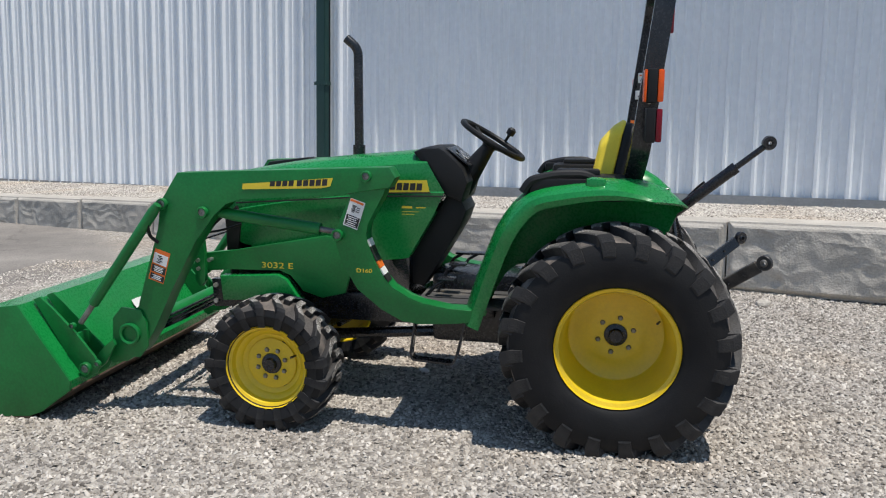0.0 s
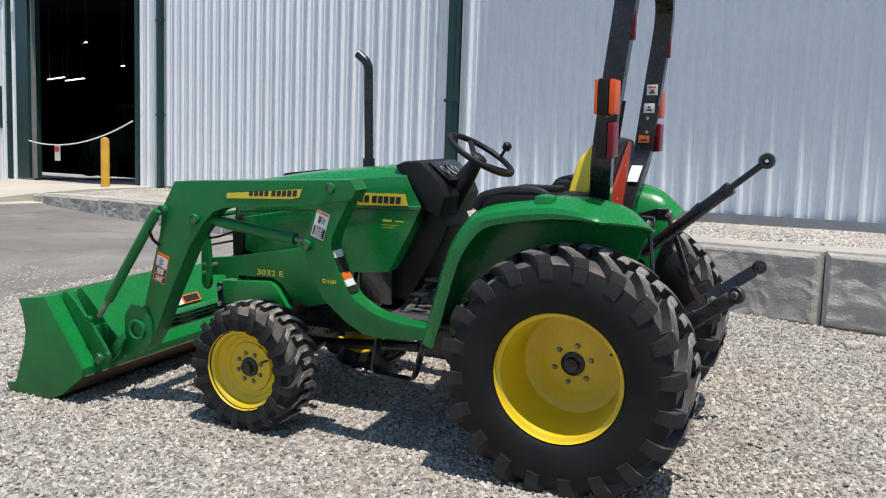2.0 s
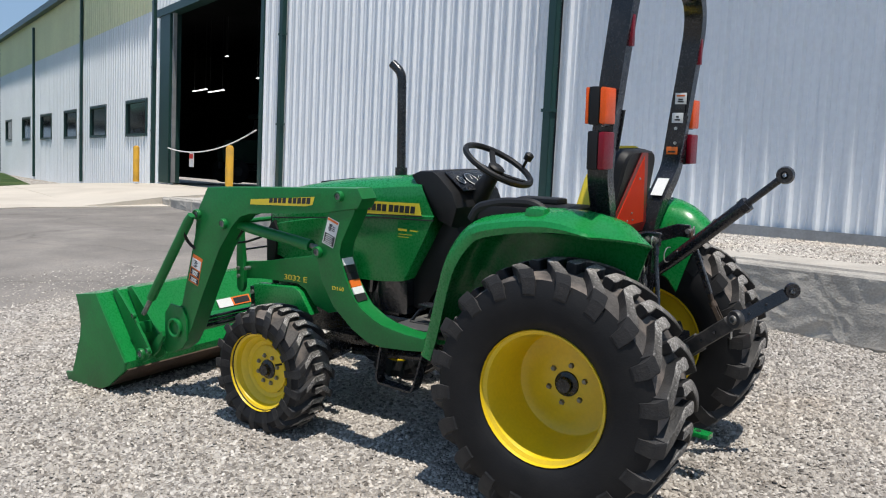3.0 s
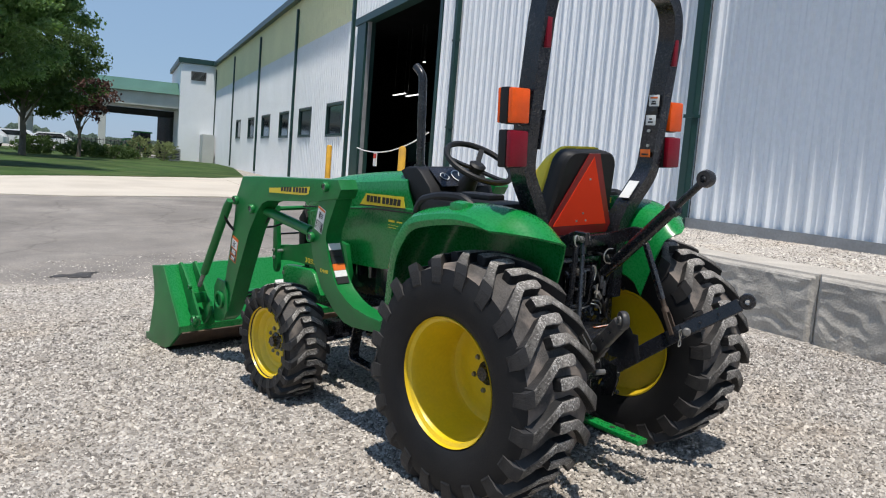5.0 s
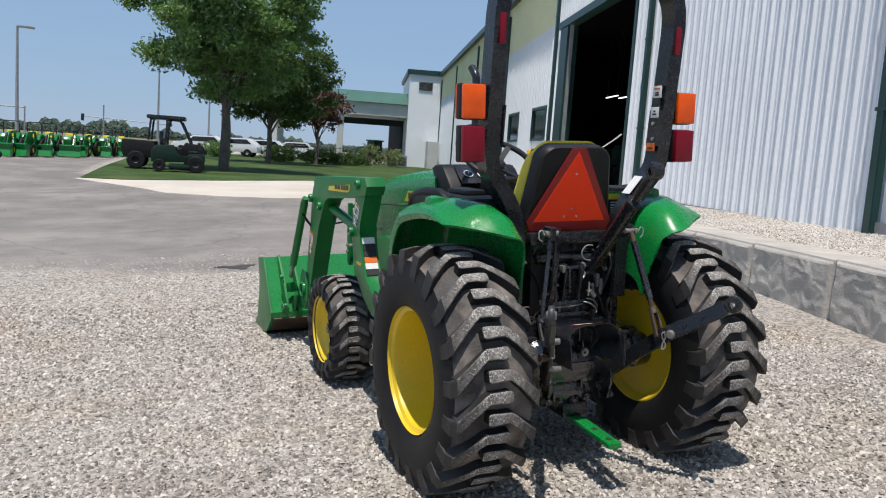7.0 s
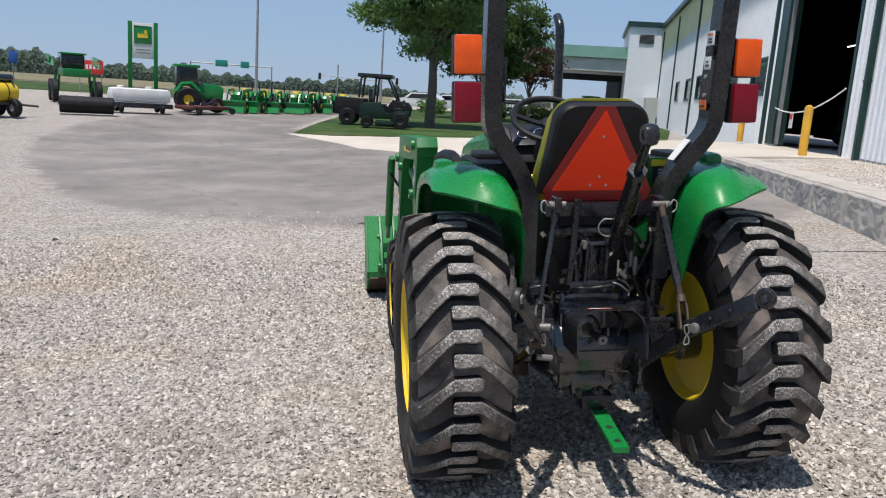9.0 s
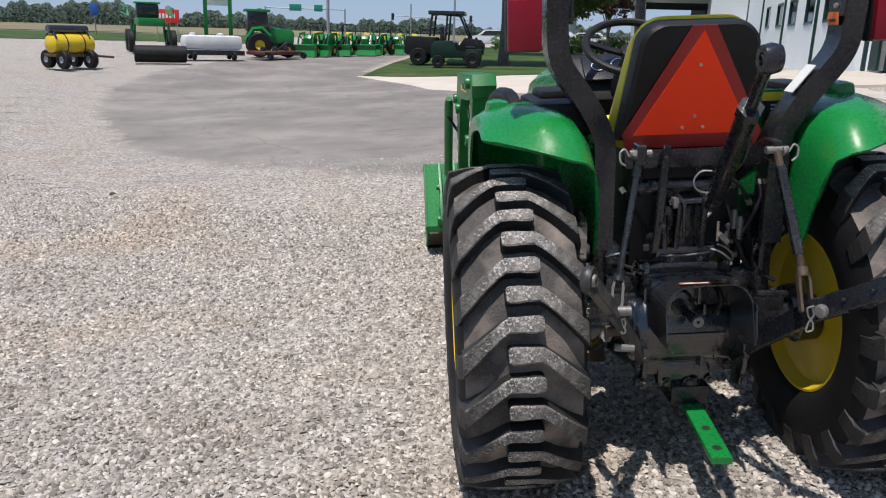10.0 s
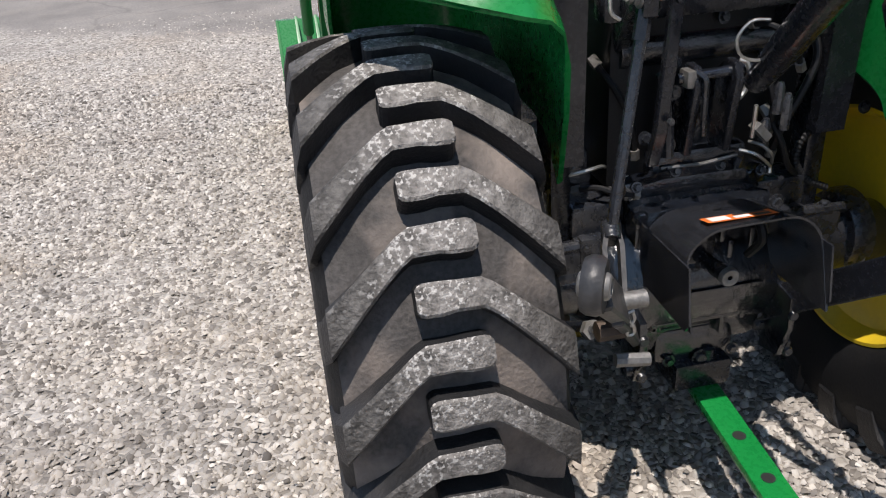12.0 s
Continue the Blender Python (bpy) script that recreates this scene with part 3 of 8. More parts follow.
for a, b in WINDOWS:
    ribbed("wall_wing", a, b, -0.2, 2.3, WHITE_WALL)
    ribbed("wall_wing", a, b, 3.58, 6.6, WHITE_WALL)
ribbed("wall_wing_upper", 19.6, 66.5, 6.6, 8.9, "cream translucent ribbed panels under the eave of the shed wing", material=CREAM_WALL)
for n, (a, b) in enumerate(WINDOWS):
    bm = bmesh.new()
    for q in ((a - 0.05, a + 0.07, 2.25, 3.63), (b - 0.07, b + 0.05, 2.25, 3.63), (a + 0.07, b - 0.07, 2.25, 2.37), (a + 0.07, b - 0.07, 3.51, 3.63)):
        wall_box(bm, q[0], q[1], -0.1, 0.05, q[2], q[3])
    win = tagged(part("window_%d" % (n + 1), bm, TRIM), "dark-framed office window in the ribbed wall", "window", kind="structure")
    bm = bmesh.new()
    wall_box(bm, a + 0.07, b - 0.07, -0.06, -0.03, 2.37, 3.51)
    part("pane", bm, GLASS_DARK, win)

# roof, one piece a section, each overhang sized to cast the shade on its wall
for s0, s1, over, z in ((-20.3, -0.55, 0.715, 9.1), (-0.55, 19.55, 0.19, 9.1), (19.55, 66.8, 0.315, 8.9)):
    bm = bmesh.new()
    a = [bm.verts.new(at_wall(s0, o, zz)) for o, zz in ((over, z - 0.02), (over, z + 0.30), (-12, z + 1.6), (-12, z + 1.3), (-0.12, z), )]
    # the near eave, out of view, is slanted to hold its shadow's edge upright
    b = [bm.verts.new(at_wall(s1 - (2.5 * max(0, o) if over > 0.6 else 0), o, zz)) for o, zz in ((over, z - 0.02), (over, z + 0.30), (-12, z + 1.6), (-12, z + 1.3), (-0.12, z), )]
    bm.faces.new(a)
    bm.faces.new(b[::-1])
    for k in range(5):
        bm.faces.new((a[k], b[k], b[(k + 1) % 5], a[(k + 1) % 5]))
    tagged(part("roof", bm, TRIM), "dark green steel roof edge, overhang sized for the shade it casts", "roof", kind="structure")

# downpipes and corner trim
for s, w, z0, z1 in ((0.08, 0.17, 0.72, 8.9), (9.48, 0.19, 0.68, 8.9), (19.55, 0.2, 0.6, 8.9), (30.0, 0.17, 0.3, 8.5), (41.1, 0.17, 0.2, 8.5), (53.2, 0.17, 0.2, 8.5), (65.6, 0.17, 0.1, 8.5)):
    bm = bmesh.new()
    wall_box(bm, s - w / 2, s + w / 2, 0.034, 0.15, z0, z1, 0.012)
    pipe = tagged(part("downpipe", bm, TRIM), "dark green square downpipe on the shed wall", "downpipe", "downpipes on the wall", kind="structure")
    bm = bmesh.new()
    for z in (2.4, 4.6, 6.8):
        wall_box(bm, s - w / 2 - 0.03, s + w / 2 + 0.03, 0.034, 0.158, z, z + 0.05)
    part("pipe_bracket", bm, TRIM, pipe)
bm = bmesh.new()
wall_box(bm, -20.0, 0.0, 0.056, 0.075, 0.74, 0.925)
wall_box(bm, 0.18, 9.38, 0.033, 0.05, 0.66, 0.74)
tagged(part("base_flashing", bm, GALV), "grey steel base flashing along the wall foot", "trim", kind="structure")

# doorway: jambs, track and the dark hall behind
bm = bmesh.new()
wall_box(bm, 10.68, 10.86, -0.3, 0.06, 0.66, 6.3)
wall_box(bm, 17.95, 18.95, -0.3, 0.08, 0.66, 6.3)
wall_box(bm, 10.5, 19.2, -0.25, 0.12, 6.25, 6.5)
tagged(part("door_frame", bm, TRIM), "dark green steel frame of the big doorway", "door frame", kind="structure")
bm = bmesh.new()
wall_box(bm, 17.78, 17.86, -0.1, 0.02, 0.68, 6.25)
tagged(part("door_track", bm, GALV), "galvanised roller door track", "trim", kind="structure")
# hall surfaces take near-black, so their colour carries the gloom behind the door
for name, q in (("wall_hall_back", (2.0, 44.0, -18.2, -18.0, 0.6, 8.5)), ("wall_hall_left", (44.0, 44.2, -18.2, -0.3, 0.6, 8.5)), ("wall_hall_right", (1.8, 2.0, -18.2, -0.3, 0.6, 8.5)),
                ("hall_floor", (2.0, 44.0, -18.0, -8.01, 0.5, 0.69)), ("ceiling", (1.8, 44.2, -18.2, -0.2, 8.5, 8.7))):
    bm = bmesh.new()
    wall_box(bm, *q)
    tagged(part(name, bm, DARK), "workshop hall seen through the doorway, its gloom put into near-black colour", "wall", kind="structure")
LAMP_GLOW = bpy.data.materials.new("tube_light")
LAMP_GLOW.use_nodes = True
LAMP_GLOW.node_tree.nodes["Principled BSDF"].inputs["Emission Color"].default_value = (1, 1, 1, 1)
LAMP_GLOW.node_tree.nodes["Principled BSDF"].inputs["Emission Strength"].default_value = 1.6
for s, o, z in ((28.5, -6.0, 4.95), (30.7, -6.0, 5.12), (28.6, -6.2, 6.6), (24.9, -6.2, 5.3)):
    bm = bmesh.new()
    wide = 2.0 if o > -6.1 else 0.22
    wall_box(bm, s, s + wide, o - 0.05, o + 0.05, z, z + 0.045, 0.008)
    body = tagged(part("ceiling_light", bm, LAMP_GLOW), "lit strip lamp in the dark workshop hall", "lamp")
    bm = bmesh.new()
    for k in (0.1 * wide, 0.9 * wide):
        tube(bm, [at_wall(s + k, o, z + 0.045), at_wall(s + k, o, 8.5)], 0.012, 6)
    part("hanger", bm, GALV, body)

# bollards and the chain with its tag
for s, o in ((10.62, 0.92), (18.35, 1.0)):
    bm = bmesh.new()
    p = at_wall(s, o, 0.0)
    tube(bm, [p + Vector((0, 0, 0.66)), p + Vector((0, 0, 1.78)), p + Vector((0, 0, 1.83)), p + Vector((0, 0, 1.855))], 0.1, 18, [0.1, 0.1, 0.08, 0.03])
    tagged(part("bollard", bm, BUMPER_YELLOW), "yellow steel bollard on the slab before the doorway", "bollard", "bollards at the doorway")
bm = bmesh.new()
tube(bm, [at_wall(10.9 + 7.0 * k / 24, 0.1, 1.70 + 1.3 * (k / 24 - 0.68) ** 2) for k in range(25)], 0.02, 6)
chain = tagged(part("barrier_chain", bm, WHITE), "white plastic barrier chain sagging across the doorway", "chain")
bm = bmesh.new()
wall_box(bm, 15.45, 15.8, 0.1, 0.125, 1.24, 1.68)
tag = part("tag", bm, WHITE, chain, "small white and red warning tag")
bm = bmesh.new()
wall_box(bm, 15.47, 15.78, 0.125, 0.13, 1.50, 1.65)
part("tag_bar", bm, SIGN_RED, tag)


# ---- block wall ----
BLOCKS_OUT = 2.86


# ---- the tractor: x to its rear, y to its right, z up from the ground under the rear axle ----
tractor = tagged(new("compact_tractor"), "green and yellow compact tractor with front loader parked on gravel", "tractor")
tractor.matrix_world = SLOPE


def piece(name, bm, material, parent=tractor, label="", flat=False):
    return part(name, bm, material, parent, label, flat)


def lug_mesh(side, R, half, lug_h, th):
    """One hooked tread bar, built at angle 0 round the y axis; side -1 runs out to the left shoulder."""
    bm = bmesh.new()
    rc, k = R - lug_h, R / 0.535

    def put(y, r, a):
        return bm.verts.new((r * math.cos(a), y, r * math.sin(a)))

    rings = []
    for u, dv, w in ((-0.29, -0.001, 0.70), (-0.265, -0.001, 0.94), (-0.22, -0.001, 1.06), (-0.08, -0.001, 1.06), (0.04, 0.0, 0.96), (0.26, -0.001, 0.96), (0.36, -0.012, 1.0), (0.52, -0.036, 1.06), (0.74, -0.072, 1.22), (1.0, -0.116, 1.48)):
        y, ro, ri = side * u * half, R - 0.02 * u * u, rc - 0.03
        mid, t = dv * k / R, th * w / 2 / R
        rings.append([put(y, ri, mid - t * 1.35), put(y, ro - 0.004, mid - t), put(y, ro, mid - t * 0.8), put(y, ro, mid + t * 0.8), put(y, ro - 0.004, mid + t), put(y, ri, mid + t * 1.2)])
    mid, t = -0.13 * k / R, th * 1.44 / 2 / R
    for u, ro, ri in ((1.06, R - 0.055 * k, rc - 0.07), (1.09, R - 0.115 * k, rc - 0.11)):
        y, yi = side * u * half, side * u * half * 0.92
        rings.append([put(yi, ri, mid - t * 1.2), put(y, ro - 0.003, mid - t), put(y, ro, mid - t * 0.8), put(y, ro, mid + t * 0.8), put(y, ro - 0.003, mid + t), put(yi, ri, mid + t * 1.2)])
    skin(bm, rings, close=False)
    bmesh.ops.recalc_face_normals(bm, faces=bm.faces)
    for f in bm.faces:
        rr = [math.hypot(v.co.x, v.co.z) for v in f.verts]
        f.material_index = 0 if max(rr) - min(rr) < 0.014 * k and min(rr) > rc and max(abs(v.co.y) for v in f.verts) < half * 1.01 else 1
    me = bpy.data.meshes.new("lug")
    bm.to_mesh(me)
    bm.free()
    me.materials.append(LUG)
    me.materials.append(LUG_SIDE)
    return me


def wheel(kind, y, side, centre_x, z, R, half, rim_r, count, lug_h, th, disc, bolts, bolt_r, hub_r, phase):
    """side -1 is the tractor's left. disc: how far in from the tyre's middle the centre plate lies, towards the tractor."""
    c = (centre_x, y, z)
    o = side
    bm = bmesh.new()
    w = half * 0.93
    prof = [(rim_r + 0.016, o * (w + 0.004)), (rim_r + 0.018, o * (w - 0.006)), (rim_r - 0.004, o * (w - 0.02)), (rim_r - 0.014, o * (w - 0.045)), (rim_r - 0.028, o * (0.03 - disc)), (rim_r - 0.04, o * (0.012 - disc)),
            (rim_r - 0.07, -o * disc), (hub_r + 0.075, -o * (disc - 0.009)), (hub_r + 0.06, -o * (disc - 0.012)), (hub_r, -o * (disc - 0.012)), (hub_r - 0.01, -o * (disc + 0.02))]
    lathe(bm, prof, c, 64)
    back = [(rim_r + 0.016, o * (w + 0.004)), (rim_r + 0.004, o * (w - 0.03)), (rim_r - 0.012, 0), (rim_r + 0.0, -o * (w - 0.03)), (rim_r + 0.016, -o * w), (rim_r + 0.008, -o * w), (rim_r - 0.014, -o * (w - 0.04)), (rim_r - 0.04, -o * (disc + 0.02)), (hub_r - 0.01, -o * (disc + 0.02))]
    lathe(bm, back, c, 64)
    rim = piece(kind + "_wheel", bm, YELLOW, label="yellow steel wheel with a deep dished rim")
    rc = R - lug_h
    bm = bmesh.new()
    prof = [(rim_r + 0.006, -half * 0.80), (rim_r + 0.014, -half * 0.90), (rim_r + 0.03, -half * 0.98), (rim_r + 0.06, -half * 1.06), ((rim_r + rc) / 2 + 0.01, -half * 1.09), (rc - 0.055, -half * 1.05), (rc - 0.022, -half * 0.96), (rc - 0.006, -half * 0.6), (rc, 0)]
    prof += [(r, -yy) for r, yy in prof[-2::-1]]
    lathe(bm, prof, c, 72)
    for f in bm.faces:
        f.material_index = 1 if abs(f.calc_center_median().y - y) < half * 0.8 and (f.calc_center_median() - Vector(c)).xz.length > rc - 0.03 else 0
    tyre = piece(kind + "_tyre", bm, RUBBER, label="black bar-lug tyre, worn grey and muddy on the tread")
    tyre.data.materials.append(MUD)
    for sd in (-1, 1):
        me = lug_mesh(sd, R, half, lug_h, th)
        for i in range(count):
            lug = new("lug", me)
            lug.parent = tyre
            lug.matrix_basis = Matrix.Translation(c) @ Matrix.Rotation(-2 * math.pi * (i + phase + (0.25 if sd > 0 else 0.75)) / count, 4, "Y")
    bm = bmesh.new()
    dy = -o * (disc - 0.012)
    lathe(bm, [(0.001, dy + o * 0.035), (hub_r * 0.55, dy + o * 0.035), (hub_r * 0.62, dy + o * 0.012), (hub_r * 0.96, dy + o * 0.006), (hub_r, dy - o * 0.03), (hub_r * 0.9, dy - o * 0.16), (hub_r * 1.2, dy - o * 0.18)], c, 28)
    part("hub", bm, BLACK, rim, "black hub end")
    for k in range(bolts):
        a = 2 * math.pi * k / bolts + 0.3
        bm = bmesh.new()
        p = Vector(c) + Vector((bolt_r * math.cos(a), dy, bolt_r * math.sin(a)))
        tube(bm, [p - Vector((0, o * 0.004, 0)), p + Vector((0, o * 0.003, 0)), p + Vector((0, o * 0.012, 0))], 0.014, 6, [0.013, 0.013, 0.009])
        part("wheel_bolt", bm, PIN, rim)
    for k in range(3):
        a = 2 * math.pi * k / 3 + 1.05
        bm = bmesh.new()
        p = Vector(c) + Vector((bolt_r * 1.75 * math.cos(a), -o * disc * 1.0, bolt_r * 1.75 * math.sin(a)))
        tube(bm, [p, p + Vector((0, o * 0.003, 0))], 0.011, 10)
        part("hole", bm, BLACK_DECAL, rim)
    bm = bmesh.new()
    p = Vector(c) + Vector((rim_r * 0.74, -o * (disc - 0.05), rim_r * 0.32))
    tube(bm, [p, p + Vector((-0.012, o * 0.035, 0))], 0.006, 8)
    part("valve", bm, BLACK, rim)
    return rim


for side in (-1, 1):
    wheel("rear", side * 0.585, side, 0.0, 0.535, 0.537, 0.174, 0.258, 20, 0.041, 0.047, 0.09, 6, 0.084, 0.054, 0.405)
    wheel("front", side * 0.578, side, -1.660, 0.318, 0.340, 0.122, 0.192, 17, 0.025, 0.034, -0.03, 8, 0.074, 0.052, 0.3)

# ---- rear fenders ----
OUTER = [(-0.70, 0.565), (-0.655, 0.70), (-0.60, 0.86), (-0.54, 1.01), (-0.47, 1.12), (-0.39, 1.185), (-0.26, 1.215), (-0.10, 1.232), (0.06, 1.230), (0.18, 1.208), (0.25, 1.178), (0.298, 1.140)]


def along(line, t):
    """The point at t (0 to 1, by index) on a line, and its way."""
    f = min(len(line) - 1.0001, max(0.0, t * (len(line) - 1)))
    k = int(f)
    a, b = Vector(line[k]), Vector(line[k + 1])
    before, after = Vector(line[max(k - 1, 0)]), Vector(line[min(k + 2, len(line) - 1)])
    u = f - k
    p = 0.5 * (2 * a + (b - before) * u + (2 * before - 5 * a + 4 * b - after) * u * u + (3 * a - before - 3 * b + after) * u ** 3)
    way = ((b - before) * (1 - u) + (after - a) * u).normalized()
    return p, way


def fender(side):
    """A curved shell; its rear end is cut off slanting, open behind, and runs down only beside the seat."""
    bm = bmesh.new()
    rows, n = [], 52
    for k in range(n + 1):
        t = k / n
        wide = 0.60 + 0.06 * smooth(0.05, 0.4, t)
        inner = 0.326
        deep = 0.06 + 0.27 * smooth(0.08, 0.4, t) + 0.02 * smooth(0.7, 0.95, t)
        sec = [(wide, -0.072), (wide + 0.006, -0.042), (wide - 0.004, -0.014), (wide - 0.042, 0.010), (wide - 0.12, 0.03), ((wide + inner) / 2, 0.030), (inner + 0.10, 0.016), (inner + 0.056, -0.03 * deep), (inner + 0.026, -0.16 * deep), (inner + 0.008, -0.34 * deep), (inner, -0.6 * deep), (inner - 0.004, -deep)]
        outer_row, inner_row = [], []
        for j, (y, h) in enumerate(sec):
            q = min(1, max(0, (wide - y) / (wide - inner)))
            te = t * ((0.765, 0.785, 0.80)[j] if j < 3 else 0.805 + 0.195 * smooth(0.06, 0.85, q))
            p, way = along(OUTER, te)
            up = Vector((-way.y, 0, way.x))
            h = h * (1 - 0.3 * smooth(0.35, 0.8, te)) if j < 3 else h
            base = Vector((p.x, side * y, p.y))
            # the inner side wall hangs down from the crown's edge
            h, hang = max(h, -0.07), min(0.0, h + 0.07)
            base = base + Vector((0.30 * smooth(0.6, 1.0, te), 0, 0.95)) * hang
            # the rear end rolls down to an edge that runs on from the lip
            if 1 <= j <= 8:
                base.z += min(0.0, 1.176 - 0.07 * q ** 1.4 - (base + up * h).z) * max(0.0, (t - 0.80) / 0.20) ** 2.0
            outer_row.append(bm.verts.new(base + up * h))
            inner_row.append(bm.verts.new(base + up * (h - 0.009 if j else h) - Vector((0, side * (0.008 if j < 3 else (-0.008 if j > 8 else 0)), 0))))
        rows.append(outer_row + inner_row[::-1])
    skin(bm, rows, close=True)
    return piece("fender", bm, GREEN, label="glossy green curved rear fender")


for side in (-1, 1):
    f = fender(side)
    # black grab rail on the fender
    bm = bmesh.new()
    tube(bm, rounded([(-0.44, side * 0.57, 1.195), (-0.41, side * 0.57, 1.248), (-0.30, side * 0.555, 1.275), (-0.16, side * 0.54, 1.277), (-0.09, side * 0.53, 1.225)], 0.04), 0.024, 10)
    part("grab_rail", bm, PLASTIC, f, "black plastic grab rail")
    bm = bmesh.new()
    box(bm, (-0.41, side * 0.55 - 0.035, 1.19), (-0.11, side * 0.55 + 0.025, 1.262), 0.012)
    part("rail_base", bm, PLASTIC, f)
    # console between fender and seat
    bm = bmesh.new()
    box(bm, (-0.36, side * 0.40 - 0.09, 1.15), (0.02 if side < 0 else -0.09, side * 0.40 + 0.09, 1.27), 0.03)
    box(bm, (-0.30, side * 0.40 - 0.05, 1.26), (-0.10, side * 0.40 + 0.05, 1.295), 0.014)
    piece("console", bm, PLASTIC, label="black plastic side console")
bm = bmesh.new()
rear = [(0.255, 1.278), (0.253, 1.177), (0.235, 1.105), (0.18, 1.04), (0.13, 0.965), (0.16, 0.95), (0.27, 1.02), (0.42, 1.0), (0.42, 1.278)]
skin(bm, [[bm.verts.new((x, y, z)) for y, z in rear] for x in (-0.08, -0.06)])
panel = piece("console_panel", bm, GREEN, label="green sheet panel with a warning decal beside the seat")
bm = bmesh.new()
prism(bm, [(-0.0595, 1.243), (-0.0575, 1.243), (-0.0575, 1.270), (-0.0595, 1.270)], 0.262, 0.345)
decal = part("warning_decal", bm, YELLOW_DECAL, panel, "yellow and black warning decal")
bm = bmesh.new()
prism(bm, [(-0.0595, 1.168), (-0.0575, 1.168), (-0.0575, 1.2425), (-0.0595, 1.2425)], 0.268, 0.338)
part("decal_field", bm, BLACK_DECAL, decal)
for k in range(5):
    bm = bmesh.new()
    prism(bm, [(-0.0572, 1.176 + 0.0125 * k), (-0.0568, 1.176 + 0.0125 * k), (-0.0568, 1.182 + 0.0125 * k), (-0.0572, 1.182 + 0.0125 * k)], 0.292, 0.333 - 0.006 * (k % 2))
    part("text_bar", bm, WHITE, decal)
for side in (-1, 1):
    bm = bmesh.new()
    box(bm, (-0.115, 0.48, 1.215), (-0.01, 0.55, 1.30), 0.03) if side > 0 else box(bm, (-0.165, -0.63, 1.20), (-0.07, -0.55, 1.272), 0.03)
    piece("fender_hump", bm, GREEN, label="rounded green hump on top of the fender")

# ---- floor and mast ----
MAST = [(-1.20, 1.285), (-1.06, 1.292), (-1.055, 1.26), (-1.09, 1.17), (-1.165, 1.03), (-1.18, 0.985), (-1.175, 0.945), (-1.133, 0.848), (-1.091, 0.768), (-1.051, 0.724), (-0.969, 0.677), (-0.905, 0.660), (-0.78, 0.64), (-0.665, 0.64), (-0.665, 0.575), (-0.78, 0.565), (-0.92, 0.555), (-1.0, 0.565), (-1.10, 0.615), (-1.22, 0.71), (-1.295, 0.83), (-1.325, 0.93), (-1.33, 0.98), (-1.27, 1.12)]
BOOM = [(-2.13, 1.250), (-1.875, 1.262), (-1.06, 1.298), (-1.03, 1.25), (-1.06, 1.20), (-1.30, 1.165), (-1.80, 1.135), (-1.88, 1.11), (-1.94, 1.05), (-2.05, 0.92), (-2.20, 0.64), (-2.30, 0.44), (-2.38, 0.32), (-2.46, 0.27), (-2.545, 0.255), (-2.575, 0.29), (-2.53, 0.37), (-2.50, 0.46), (-2.475, 0.515), (-2.41, 0.545), (-2.375, 0.56), (-2.30, 0.81), (-2.24, 0.97), (-2.235, 1.06), (-2.21, 1.13)]


def disc(bm, x, z, y0, y1, r, seg=20):
    lathe(bm, [(0.001, y0), (r, y0), (r, y1), (0.001, y1)], (x, 0, z), seg)


def pin(x, z, y, side, r, parent):
    bm = bmesh.new()
    lathe(bm, [(r * 1.1, 0.0), (r * 1.1, side * 0.016), (r * 1.0, side * 0.022), (r * 0.72, side * 0.022), (r * 0.7, side * 0.008), (0.001, side * 0.008)], (x, y, z), 20)
    part("boss", bm, GREEN_DULL, parent)
    bm = bmesh.new()
    lathe(bm, [(r * 0.66, side * 0.008), (r * 0.66, side * 0.018), (r * 0.5, side * 0.02), (r * 0.42, side * 0.02), (r * 0.38, side * 0.014), (0.001, side * 0.014)], (x, y, z), 16)
    part("pivot_pin", bm, PIN, parent, "greasy steel pivot pin")


